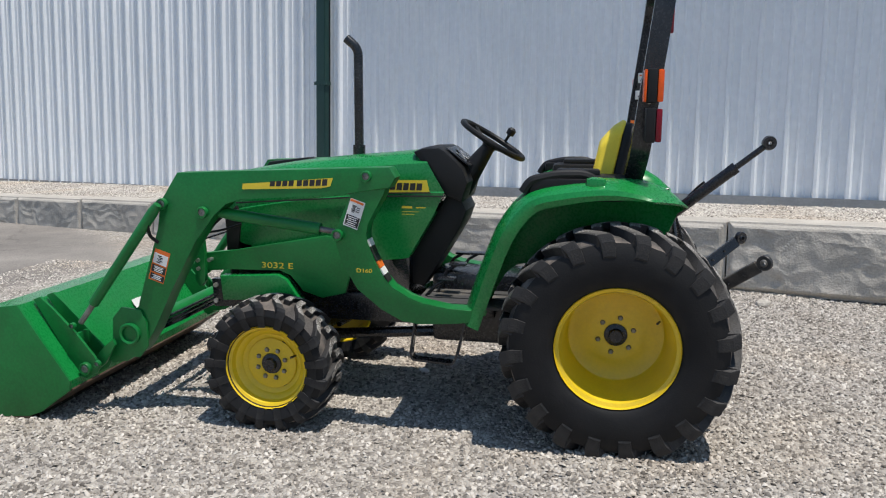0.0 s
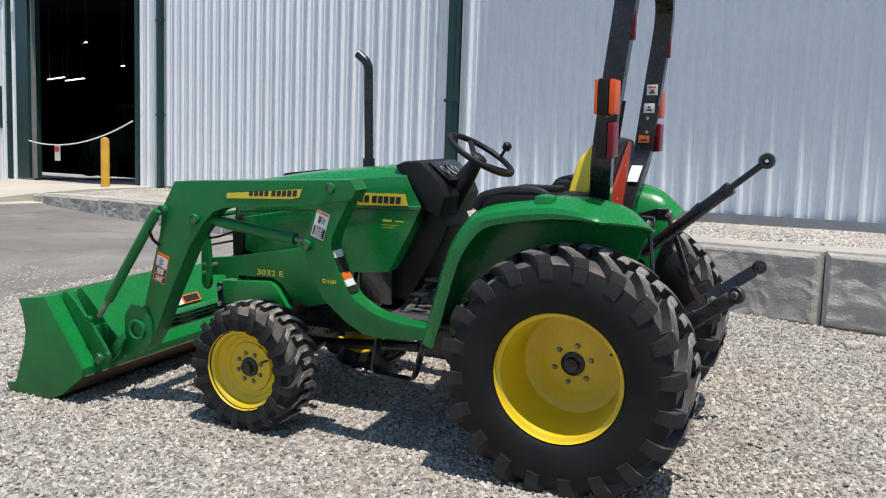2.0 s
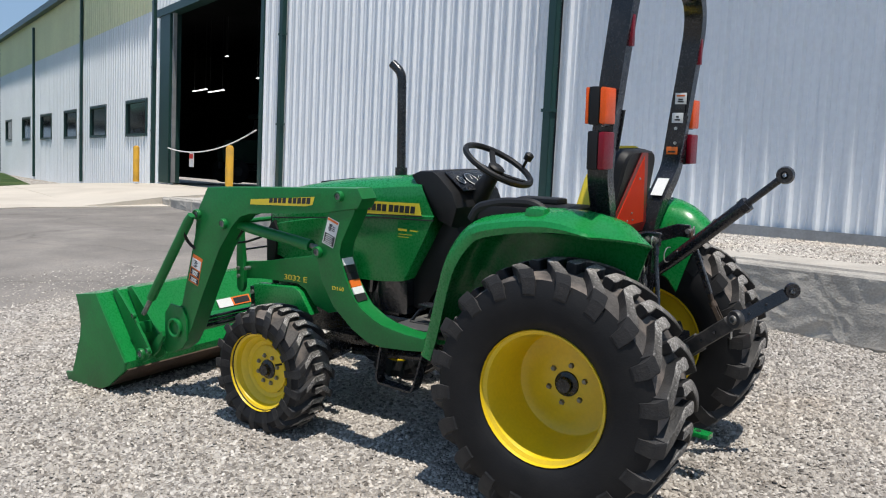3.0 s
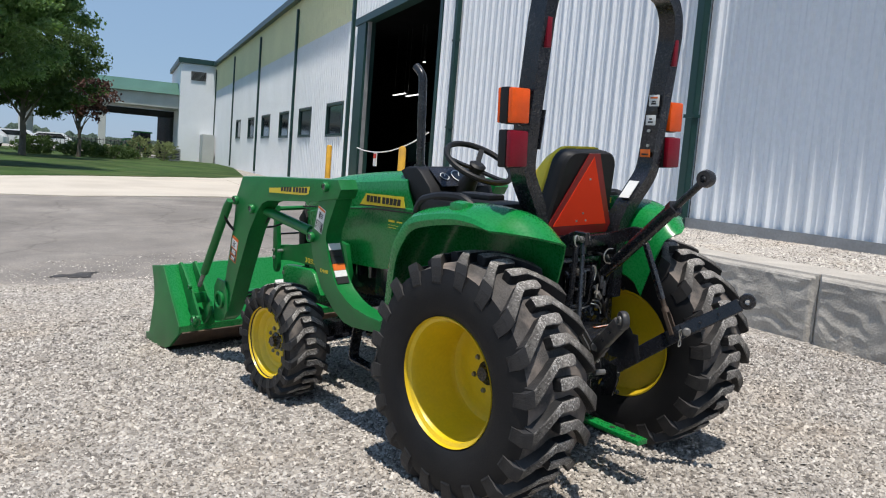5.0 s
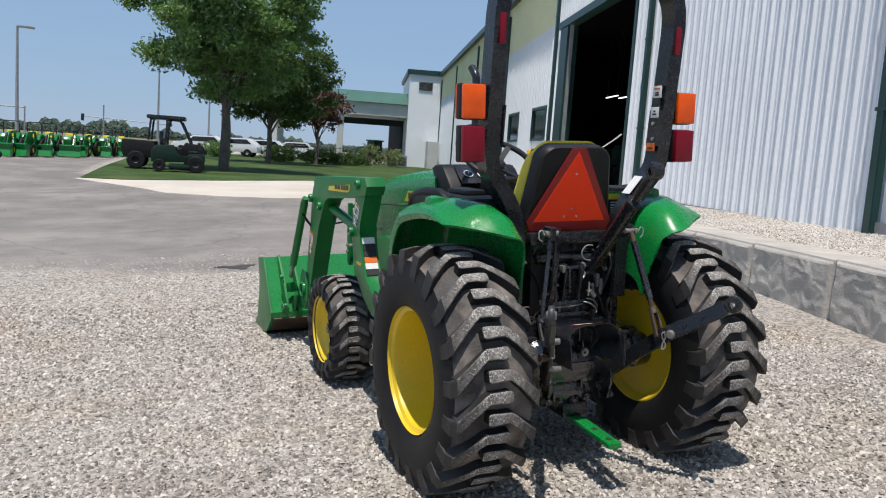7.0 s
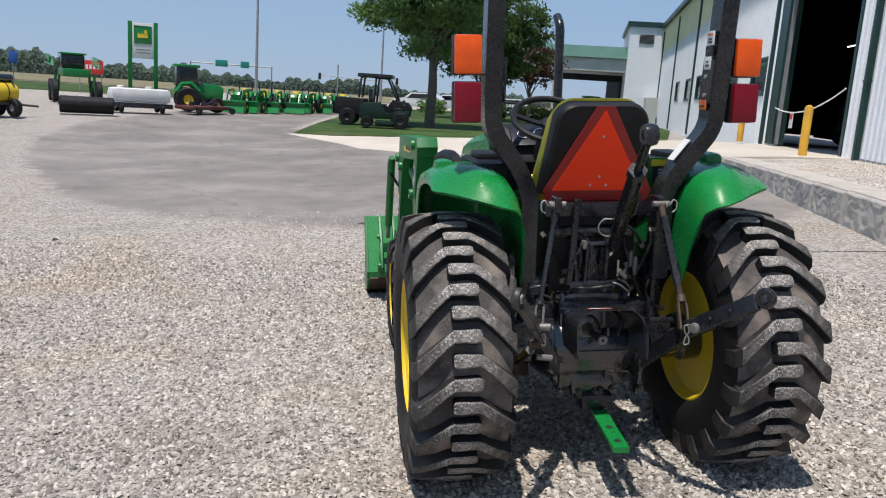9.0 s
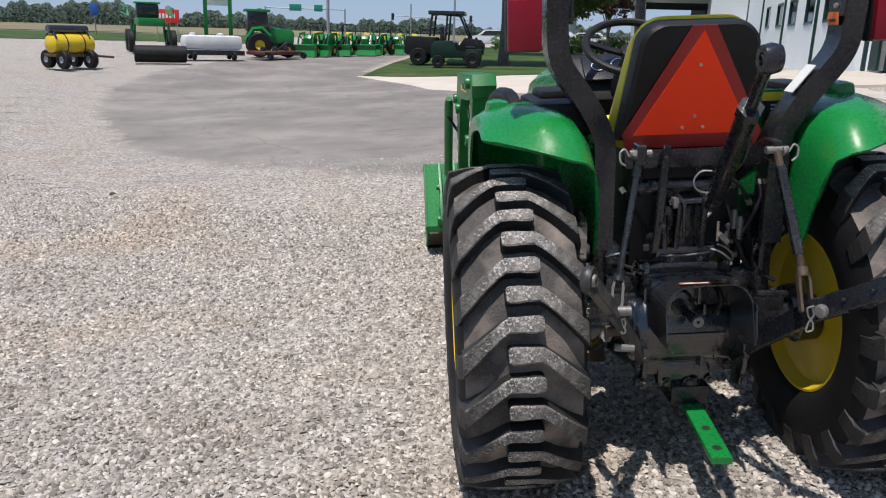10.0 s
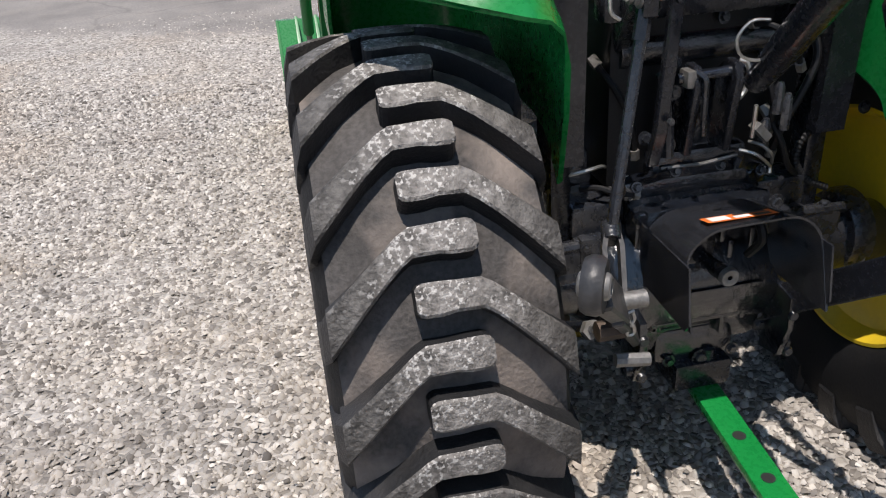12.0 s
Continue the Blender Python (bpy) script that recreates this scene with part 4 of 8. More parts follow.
for side in (-1, 1):
    y0, y1 = side * 0.598, side * 0.498
    bm = bmesh.new()
    prism(bm, MAST, y0, y1, 0.006)
    mast = piece("loader_mast", bm, GREEN_DULL, label="curved green loader mast")
    bm = bmesh.new()
    prism(bm, BOOM, side * 0.603, side * 0.493, 0.006)
    boom = piece("loader_boom", bm, GREEN_DULL, label="angled green loader boom")
    bm = bmesh.new()
    prism(bm, [(-2.50, 0.30), (-2.38, 0.30), (-2.33, 0.36), (-2.33, 0.48), (-2.36, 0.55), (-2.47, 0.56), (-2.52, 0.50), (-2.53, 0.36)], side * 0.604, side * 0.618, 0.004)
    part("gusset", bm, GREEN_DULL, boom)
    bm = bmesh.new()
    lathe(bm, [(0.040, side * 0.604), (0.058, side * 0.604), (0.058, side * 0.634), (0.050, side * 0.638), (0.041, side * 0.634), (0.039, side * 0.61), (0.001, side * 0.606)], (-2.424, 0, 0.424), 28)
    part("cross_tube_end", bm, GREEN_DULL, boom)
    bm = bmesh.new()
    disc(bm, -2.424, 0.424, side * 0.607, side * 0.609, 0.0385)
    part("hole", bm, BLACK_DECAL, boom)
    for x, z, r in ((-1.168, 1.254, 0.024), (-1.999, 1.06, 0.026), (-2.213, 1.096, 0.026)):
        pin(x, z, side * 0.603, side, r, boom)
    pin(-1.314, 0.972, side * 0.598, side, 0.026, mast)
    # lift cylinder and bucket cylinder
    bm = bmesh.new()
    tube(bm, [(-1.99, side * 0.54, 1.06), (-1.86, side * 0.54, 1.042), (-1.42, side * 0.54, 0.988)], 0.030, 14, [0.022, 0.03, 0.03])
    cyl = piece("lift_cylinder", bm, GREEN_DULL, label="green hydraulic lift cylinder")
    bm = bmesh.new()
    tube(bm, [(-1.42, side * 0.54, 0.988), (-1.32, side * 0.54, 0.973)], 0.014, 12)
    part("rod", bm, PIN, cyl)
    bm = bmesh.new()
    tube(bm, [(-2.213, side * 0.65, 1.096), (-2.24, side * 0.65, 1.06), (-2.60, side * 0.65, 0.58)], 0.027, 14, [0.02, 0.027, 0.027])
    cyl = piece("bucket_cylinder", bm, GREEN_DULL, label="green hydraulic bucket cylinder")
    bm = bmesh.new()
    tube(bm, [(-2.60, side * 0.65, 0.58), (-2.68, side * 0.65, 0.475)], 0.015, 12)
    part("rod", bm, PIN, cyl)
    bm = bmesh.new()
    tube(bm, rounded([(-2.225, side * 0.655, 1.06), (-2.27, side * 0.665, 1.00), (-2.28, side * 0.62, 0.93), (-2.25, side * 0.60, 0.90)], 0.04), 0.009, 8)
    part("hose", bm, PLASTIC, cyl)
    # side rail of the loader frame
    bm = bmesh.new()
    prism(bm, [(-2.146, 0.807), (-1.969, 0.828), (-1.47, 0.921), (-1.376, 0.906), (-1.334, 0.749), (-1.366, 0.625), (-1.49, 0.594), (-1.595, 0.625), (-1.657, 0.708), (-1.719, 0.734), (-1.99, 0.724), (-2.146, 0.708)], side * 0.34, side * 0.31, 0.004)
    rail = piece("loader_rail", bm, GREEN_DULL, label="green loader side rail with model number")
    bm = bmesh.new()
    prism(bm, [(-2.047, 0.691), (-1.724, 0.712), (-1.677, 0.686), (-1.599, 0.571), (-2.037, 0.56)], side * 0.365, side * 0.29, 0.012)
    part("side_guard", bm, GREEN, rail)
    bm = bmesh.new()
    prism(bm, [(-2.19, 0.66), (-2.185, 0.82), (-2.175, 1.06), (-2.145, 1.06), (-2.13, 0.82), (-2.13, 0.66), (-2.15, 0.63), (-2.175, 0.635)], side * 0.365, side * 0.335, 0.006)
    part("brush_guard_post", bm, GREEN_DULL, rail)
    for x, z in ((-2.165, 0.77), (-2.165, 0.725), (-2.10, 0.775)):
        bm = bmesh.new()
        disc(bm, x, z, side * 0.365 if x < -2.12 else side * 0.34, side * 0.377, 0.011, 8)
        part("bolt", bm, STEEL, rail)
    bm = bmesh.new()
    prism(bm, [(-2.11, 0.665), (-1.92, 0.675), (-1.90, 0.525), (-2.10, 0.515)], side * 0.335, side * 0.28, 0.006)
    bracket = piece("frame_bracket", bm, BLACK, label="black bolted front frame bracket")
    for x, z in ((-2.085, 0.635), (-2.085, 0.55)):
        bm = bmesh.new()
        disc(bm, x, z, side * 0.335, side * 0.347, 0.013, 8)
        part("bolt", bm, STEEL, bracket)
    # decals on boom and mast: writing too small to read is bars
    out = side * 0.6045
    bm = bmesh.new()
    prism(bm, [(-1.79, 1.178), (-1.785, 1.205), (-1.68, 1.213), (-1.33, 1.243), (-1.345, 1.203), (-1.39, 1.193)], out, out + side * 0.001)
    deck = part("name_plate", bm, YELLOW_DECAL, boom, "yellow name plate with a dark bar")
    for k in range(9):
        bm = bmesh.new()
        x = -1.648 + k * 0.0315 + (0.010 if k > 3 else 0)
        prism(bm, [(x, 1.195 + k * 0.0012), (x + 0.004, 1.220 + k * 0.0019), (x + 0.029, 1.222 + k * 0.0019), (x + 0.025, 1.197 + k * 0.0012)], out + side * 0.001, out + side * 0.002)
        part("name_bar", bm, BLACK_DECAL, deck)

    def sticker(cx, cz, w, h, ang, y, parent, bands, prints):
        """bands: (from, to, material) up its height."""
        made = None
        for a, b, m in bands:
            bm = bmesh.new()
            turn = Matrix.Rotation(radians(ang), 3, "Y")
            q = [turn @ Vector(v) for v in ((-w / 2, 0, h * (a - 0.5)), (w / 2, 0, h * (a - 0.5)), (w / 2, 0, h * (b - 0.5)), (-w / 2, 0, h * (b - 0.5)))]
            lay = 0.001 + (0.001 if made else 0)
            inset = 1.0 if not made else 0.88
            prism(bm, [(cx + v.x * inset, cz + v.z) for v in q], y, y + side * lay)
            ob = part("warning_decal" if not made else "decal_field", bm, m, made or parent, "" if made else "white, orange and black warning decal")
            made = made or ob
        # unreadable print: short bars, pale on black, dark on white
        for u, v, wide, ink in prints:
            bm = bmesh.new()
            turn = Matrix.Rotation(radians(ang), 3, "Y")
            c = turn @ Vector((w * u, 0, h * (v - 0.5)))
            q = [c + turn @ Vector((sx * w * wide / 2, 0, sz * h * 0.014)) for sx, sz in ((-1, -1), (1, -1), (1, 1), (-1, 1))]
            prism(bm, [(cx + p.x, cz + p.z) for p in q], y, y + side * 0.003)
            part("print_bar", bm, ink, made)

    sticker(-1.232, 1.075, 0.075, 0.135, 18, side * 0.5985, mast, ((0, 1, WHITE), (0.04, 0.42, BLACK_DECAL), (0.90, 0.98, ORANGE_DECAL)),
            [(0.0, 0.09 + 0.07 * k, 0.66 - 0.12 * (k % 2), WHITE) for k in range(5)] + [(-0.12, 0.56 + 0.045 * k, 0.16 + 0.06 * (k % 3), BLACK_DECAL) for k in range(6)] + [(0.18, 0.60 + 0.07 * k, 0.22, BLACK_DECAL) for k in range(3)])
    sticker(-2.25, 0.78, 0.085, 0.165, 17, side * 0.6035, boom, ((0, 1, ORANGE_DECAL), (0.55, 0.88, WHITE), (0.04, 0.22, BLACK_DECAL), (0.28, 0.5, BLACK_DECAL)),
            [(0.0, v, 0.60 - 0.1 * (k % 2), WHITE) for k, v in enumerate((0.08, 0.13, 0.18, 0.32, 0.37, 0.42, 0.46))] + [(-0.1 + 0.1 * (k % 2), 0.61 + 0.05 * k, 0.26, BLACK_DECAL) for k in range(5)])
    # tall decal on the rear edge of the mast
    path = [(-1.172, 0.952), (-1.143, 0.882), (-1.110, 0.815), (-1.072, 0.750)]
    for (a, b), bands in zip(zip(path, path[1:]), ((WHITE, BLACK_DECAL), (BLACK_DECAL, ORANGE_DECAL), (WHITE, BLACK_DECAL))):
        for k in (0, 1):
            p = Vector((a[0], a[1])).lerp(Vector((b[0], b[1])), k / 2)
            q = Vector((a[0], a[1])).lerp(Vector((b[0], b[1])), k / 2 + 0.47)
            way = (q - p).normalized()
            nrm = Vector((-way.y, way.x)) * -0.002
            if nrm.x < 0:
                nrm = -nrm
            bm = bmesh.new()
            prism(bm, [tuple(p - 2 * nrm), tuple(q - 2 * nrm), tuple(q + 1.6 * nrm), tuple(p + 1.6 * nrm)], side * 0.585, side * 0.512)
            part("warning_decal", bm, bands[k], mast)

for side in (-1, 1):
    # a short hose loop under the boom and a thin line to the valve
    for pts, r in ((((-1.97, 0.512, 1.04), (-2.04, 0.514, 0.985), (-2.11, 0.516, 0.905), (-2.085, 0.512, 0.90), (-2.02, 0.508, 0.97), (-1.95, 0.505, 1.03)), 0.0095),
                   (((-2.10, 0.47, 0.93), (-1.98, 0.46, 0.95), (-1.87, 0.46, 0.985)), 0.006)):
        bm = bmesh.new()
        tube(bm, rounded([(x, side * y, z) for x, y, z in pts], 0.03, 4), r, 8)
        piece("loader_hose", bm, PLASTIC)
for z, r in ((0.875, 0.006), (1.04, 0.014)):
    bm = bmesh.new()
    tube(bm, [(-2.158, -0.34, z), (-2.158, 0.34, z)], r, 8)
    piece("guard_rung", bm, BLACK if r < 0.01 else GREEN_DULL)
side = -1
lettering("model_number", "3032 E", 0.043, Matrix.Translation((-1.823, -0.3412, 0.741)) @ Matrix.Rotation(radians(90), 4, "X") @ Matrix.Diagonal((1.5, 1, 1, 1)), YELLOW_DECAL, tractor, "yellow model number lettering")
lettering("model_number", "D160", 0.027, Matrix.Translation((-1.225, -0.5995, 0.795)) @ Matrix.Rotation(radians(90), 4, "X") @ Matrix.Diagonal((1.3, 1, 1, 1)), YELLOW_DECAL, tractor, "yellow model number lettering")

bm = bmesh.new()
lathe(bm, [(0.001, -0.60), (0.05, -0.60), (0.05, 0.60), (0.001, 0.60)], (-2.424, 0, 0.424), 24)
piece("cross_tube", bm, GREEN_DULL)
for dz, r in ((0.020, 0.009), (-0.002, 0.009), (-0.026, 0.011)):
    bm = bmesh.new()
    tube(bm, [(-2.33, -0.5, 0.45 + dz), (-2.30, -0.3, 0.46 + dz), (-2.30, 0.3, 0.46 + dz), (-2.33, 0.5, 0.45 + dz)], r, 8)
    piece("hydraulic_line", bm, BLACK)

# ---- bucket ----
SHELL = [(-3.125, 0.560), (-2.915, 0.590), (-2.80, 0.42), (-2.655, 0.215), (-2.66, 0.17), (-2.83, 0.045), (-2.90, 0.018), (-3.27, -0.02), (-3.27, -0.008), (-2.91, 0.034), (-2.85, 0.062), (-2.70, 0.18), (-2.70, 0.21), (-2.83, 0.41), (-2.93, 0.570), (-3.125, 0.545)]
W = 0.805
bm = bmesh.new()
prism(bm, SHELL, -W, W)
bucket = piece("bucket", bm, GREEN, label="green loader bucket resting on the gravel, scraped underneath")
for y in (-W, W - 0.012):
    bm = bmesh.new()
    prism(bm, [(-3.125, 0.562), (-2.915, 0.592), (-2.80, 0.425), (-2.652, 0.215), (-2.66, 0.165), (-2.83, 0.04), (-2.90, 0.014), (-3.265, -0.022), (-3.28, 0.05), (-3.20, 0.06), (-3.10, 0.30), (-3.085, 0.38), (-3.095, 0.48)], y - 0.002, y + 0.014, 0.003)
    part("side_plate", bm, GREEN_DULL, bucket)
bm = bmesh.new()
prism(bm, [(-2.86, 0.005), (-2.90, -0.006), (-3.30, -0.035), (-3.30, -0.022), (-2.90, 0.013)], -W - 0.004, W + 0.004)
part("cutting_edge", bm, RUST, bucket, "worn bare steel cutting edge")
bm = bmesh.new()
prism(bm, [(-2.655, 0.165), (-2.83, 0.038), (-2.835, 0.044), (-2.66, 0.172)], -W + 0.02, W - 0.02)
part("skid_plate", bm, RUST, bucket, "rusty scraped underside")
for sy in (-1, 1):
    for dy in (0.60, 0.70):
        bm = bmesh.new()
        prism(bm, [(-2.90, 0.60), (-2.86, 0.615), (-2.80, 0.56), (-2.67, 0.43), (-2.58, 0.32), (-2.55, 0.27), (-2.57, 0.23), (-2.63, 0.20), (-2.67, 0.22), (-2.72, 0.30), (-2.80, 0.44)], sy * dy - 0.008, sy * dy + 0.008, 0.002)
        part("bucket_bracket", bm, GREEN_DULL, bucket)
    bm = bmesh.new()
    box(bm, (-2.69, sy * 0.65 - 0.045, 0.36), (-2.67, sy * 0.65 + 0.045, 0.43), 0.002)
    part("bracket_web", bm, GREEN_DULL, bucket)
    for x, z in ((-2.625, 0.255), (-2.555, 0.285), (-2.68, 0.475)):
        pin(x, z, sy * 0.708, sy, 0.03 if x < -2.6 and z < 0.3 else 0.016, bucket)
    bm = bmesh.new()
    prism(bm, [(-2.63, 0.27), (-2.55, 0.36), (-2.50, 0.40), (-2.49, 0.37), (-2.55, 0.27), (-2.60, 0.23)], sy * 0.64, sy * 0.66, 0.002)
    part("link", bm, GREEN_DULL, bucket)
bm = bmesh.new()
n = Vector((0.83, 0, 0.555))
p, q = Vector((-2.765, 0, 0.385)) + n * 0.004, Vector((-2.80, 0, 0.436)) + n * 0.004
for y0, y1, m, nm in ((-0.02, 0.1, WHITE, "decal"), (0.1, 0.26, ORANGE_DECAL, "decal"), (0.115, 0.245, BLACK_DECAL, "decal_field")):
    bm = bmesh.new()
    k = 0.15 if nm == "decal_field" else 0
    vs = [bm.verts.new(v) for v in (p.lerp(q, k) + Vector((0, y0, 0)) + n * k * 0.01, p.lerp(q, k) + Vector((0, y1, 0)) + n * k * 0.01, q.lerp(p, k) + Vector((0, y1, 0)) + n * k * 0.01, q.lerp(p, k) + Vector((0, y0, 0)) + n * k * 0.01)]
    bm.faces.new(vs)
    part(nm, bm, m, bucket)

# ---- hood, grille, engine ----
def hood():
    bm = bmesh.new()
    rows = []
    for x, top, w, low in ((-2.075, 1.12, 0.16, 0.98), (-2.06, 1.195, 0.205, 0.93), (-2.02, 1.228, 0.225, 0.86), (-1.90, 1.252, 0.238, 0.83), (-1.70, 1.285, 0.243, 0.80), (-1.45, 1.315, 0.246, 0.78), (-1.20, 1.337, 0.25, 0.79), (-1.10, 1.348, 0.252, 0.80)):
        sec = [(w, low), (w + 0.004, (low + top) / 2 - 0.05), (w + 0.002, top - 0.205), (w - 0.004, top - 0.20), (w - 0.006, top - 0.12), (w - 0.02, top - 0.06), (w - 0.06, top - 0.022), (w - 0.13, top - 0.006), (0.06, top)]
        full = [(-y, z) for y, z in sec] + [(0, top + 0.001)] + [(y, z) for y, z in sec[::-1]]
        rows.append([bm.verts.new((x, y, z)) for y, z in full])
    skin(bm, rows, close=False, caps=False)
    # the slanted rear end, leaning with the dash
    last = rows[-1]
    end = []
    for v in last:
        h = v.co.z
        x = -1.0 + (1.36 - h) * 0.62 if h > 1.13 else -0.86 - (1.13 - h) * 0.58
        end.append(bm.verts.new((x, v.co.y * 1.01, min(h + 0.008, 1.355))))
    skin(bm, [last, end], close=False, caps=False)
    bm.faces.new(rows[0])
    bm.faces.new([*end][::-1])
    return piece("hood", bm, GREEN, label="glossy green sloping hood")


bonnet = hood()
for sy in (-1, 1):
    bm = bmesh.new()
    yy = sy * 0.2585
    prism(bm, [(-1.99, 1.072), (-1.2, 1.128), (-0.865, 1.136), (-0.865, 1.129), (-1.2, 1.121), (-1.99, 1.064)], yy - 0.004, yy + 0.004)
    part("seam", bm, BLACK_DECAL, bonnet)
    bm = bmesh.new()
    prism(bm, [(-1.36, 1.138), (-1.30, 1.205), (-0.955, 1.212), (-0.94, 1.152)], sy * 0.2555, sy * 0.2575)
    plate = part("name_plate", bm, YELLOW_DECAL, bonnet, "yellow name plate with dark bars")
    bm = bmesh.new()
    prism(bm, [(-1.37, 1.132), (-1.365, 1.138), (-0.94, 1.152), (-0.93, 1.145)], sy * 0.2557, sy * 0.2585)
    part("stripe", bm, BLACK_DECAL, plate)
    for k in range(9):
        bm = bmesh.new()
        x = -1.295 + k * 0.0345 + (0.010 if k > 3 else 0)
        prism(bm, [(x, 1.159), (x + 0.004, 1.195), (x + 0.032, 1.195), (x + 0.028, 1.159)], sy * 0.2575, sy * 0.2585)
        part("name_bar", bm, BLACK_DECAL, plate)
    for x0, x1, z0, z1 in ((-1.085, -1.03, 1.066, 1.078), (-1.01, -0.95, 1.068, 1.074), (-1.085, -0.945, 1.048, 1.0505), (-1.085, -0.945, 1.034, 1.037)):
        bm = bmesh.new()
        prism(bm, [(x0, z0), (x1, z0), (x1, z1), (x0, z1)], sy * 0.2545, sy * 0.257)
        part("dealer_bar", bm, YELLOW_DECAL, bonnet)
    # dark opening beside the radiator
    bm = bmesh.new()
    prism(bm, [(-2.06, 0.99), (-2.0, 1.05), (-1.97, 1.0), (-2.0, 0.78), (-2.06, 0.78)], sy * 0.20, sy * 0.247, 0.006)
    part("side_screen", bm, PLASTIC, bonnet)
bm = bmesh.new()
prism(bm, [(-2.085, 0.97), (-2.07, 1.10), (-2.03, 1.14), (-2.0, 1.0), (-2.02, 0.66), (-2.07, 0.66)], -0.2, 0.2, 0.012)
grille = piece("grille", bm, PLASTIC, label="black front grille")
for k in range(7):
    bm = bmesh.new()
    box(bm, (-2.092, -0.17, 0.70 + k * 0.042), (-2.075, 0.17, 0.712 + k * 0.042), 0.003)
    part("slat", bm, BLACK, grille)
bm = bmesh.new()
prism(bm, [(-1.97, 1.235), (-1.95, 1.265), (-1.72, 1.292), (-1.70, 1.275)], 0.10, 0.22, 0.008)
piece("hood_vent", bm, PLASTIC)
bm = bmesh.new()
box(bm, (-2.02, -0.20, 0.60), (-1.12, 0.20, 0.82), 0.02)
box(bm, (-1.95, -0.15, 0.80), (-1.3, 0.15, 1.05), 0.03)
box(bm, (-1.25, -0.22, 0.62), (-1.05, 0.22, 0.90), 0.02)
for k in range(6):
    tube(bm, [(-1.9 + k * 0.12, -0.21, 0.72), (-1.88 + k * 0.12, -0.225, 0.80)], 0.018, 8)
piece("engine", bm, IRON, label="dark oily engine block")
bm = bmesh.new()
box(bm, (-2.08, -0.19, 0.44), (-0.9, 0.19, 0.60), 0.02)
box(bm, (-0.95, -0.15, 0.34), (0.06, 0.15, 0.72), 0.04)
box(bm, (-0.98, -0.24, 0.50), (-0.60, 0.24, 0.60), 0.02)
tube(bm, [(-0.92, 0, 0.36), (-1.6, 0, 0.30)], 0.03, 10)
piece("chassis", bm, BLACK, label="black chassis and gearbox housing")
bm = bmesh.new()
bar(bm, [(-1.665, -0.55, 0.30), (-1.665, -0.40, 0.33), (-1.665, 0, 0.36), (-1.665, 0.40, 0.33), (-1.665, 0.55, 0.30)], 0.055, 0.05, (1, 0, 0))
for sy in (-1, 1):
    lathe(bm, [(0.001, sy * 0.46), (0.07, sy * 0.46), (0.085, sy * 0.5), (0.085, sy * 0.56), (0.06, sy * 0.6), (0.001, sy * 0.6)], (-1.665, 0, 0.302), 20)
    tube(bm, [(-1.55, sy * 0.1, 0.33), (-1.53, sy * 0.45, 0.31)], 0.014, 8)
piece("front_axle", bm, BLACK)
bm = bmesh.new()
lathe(bm, [(0.001, -0.47), (0.08, -0.47), (0.085, -0.40), (0.07, -0.38), (0.075, -0.25), (0.12, -0.2), (0.14, -0.15), (0.14, 0.15), (0.12, 0.2), (0.075, 0.25), (0.07, 0.38), (0.085, 0.40), (0.08, 0.47), (0.001, 0.47)], (0, 0, 0.514), 28)
piece("rear_axle", bm, IRON)
bm = bmesh.new()
tube(bm, rounded([(-1.462, 0.256, 1.10), (-1.462, 0.256, 1.90), (-1.53, 0.256, 1.955)], 0.05, 5), 0.026, 14)
stack = piece("exhaust_pipe", bm, BLACK, label="slim black exhaust stack with bent tip")
bm = bmesh.new()
tube(bm, [(-1.462, 0.256, 1.18), (-1.462, 0.256, 1.36)], 0.036, 14)
part("heat_shield", bm, BLACK, stack)

# ---- dash, steering, floor ----
bm = bmesh.new()
prism(bm, [(-1.035, 1.35), (-0.985, 1.372), (-0.90, 1.375), (-0.865, 1.355), (-0.78, 1.275), (-0.75, 1.20), (-0.78, 1.10), (-0.865, 1.128)], -0.225, 0.225, 0.022)
dash = piece("dashboard", bm, PLASTIC, label="black plastic dashboard with round gauges")
bm = bmesh.new()
prism(bm, [(-0.868, 1.132), (-0.80, 1.12), (-0.765, 1.05), (-0.79, 0.975), (-0.855, 0.865), (-0.94, 0.725), (-0.99, 0.64), (-1.10, 0.66), (-1.07, 0.80)], -0.16, 0.16, 0.02)
part("pedestal", bm, PLASTIC, dash)
face = Matrix.Translation((-0.815, 0, 1.322)) @ Matrix.Rotation(radians(37), 4, "Y")
bm = bmesh.new()
box(bm, (-0.075, -0.16, 0.0), (0.075, 0.16, 0.006), 0.004)
bmesh.ops.transform(bm, matrix=face, verts=bm.verts)
panel = part("instrument_panel", bm, BLACK, dash)
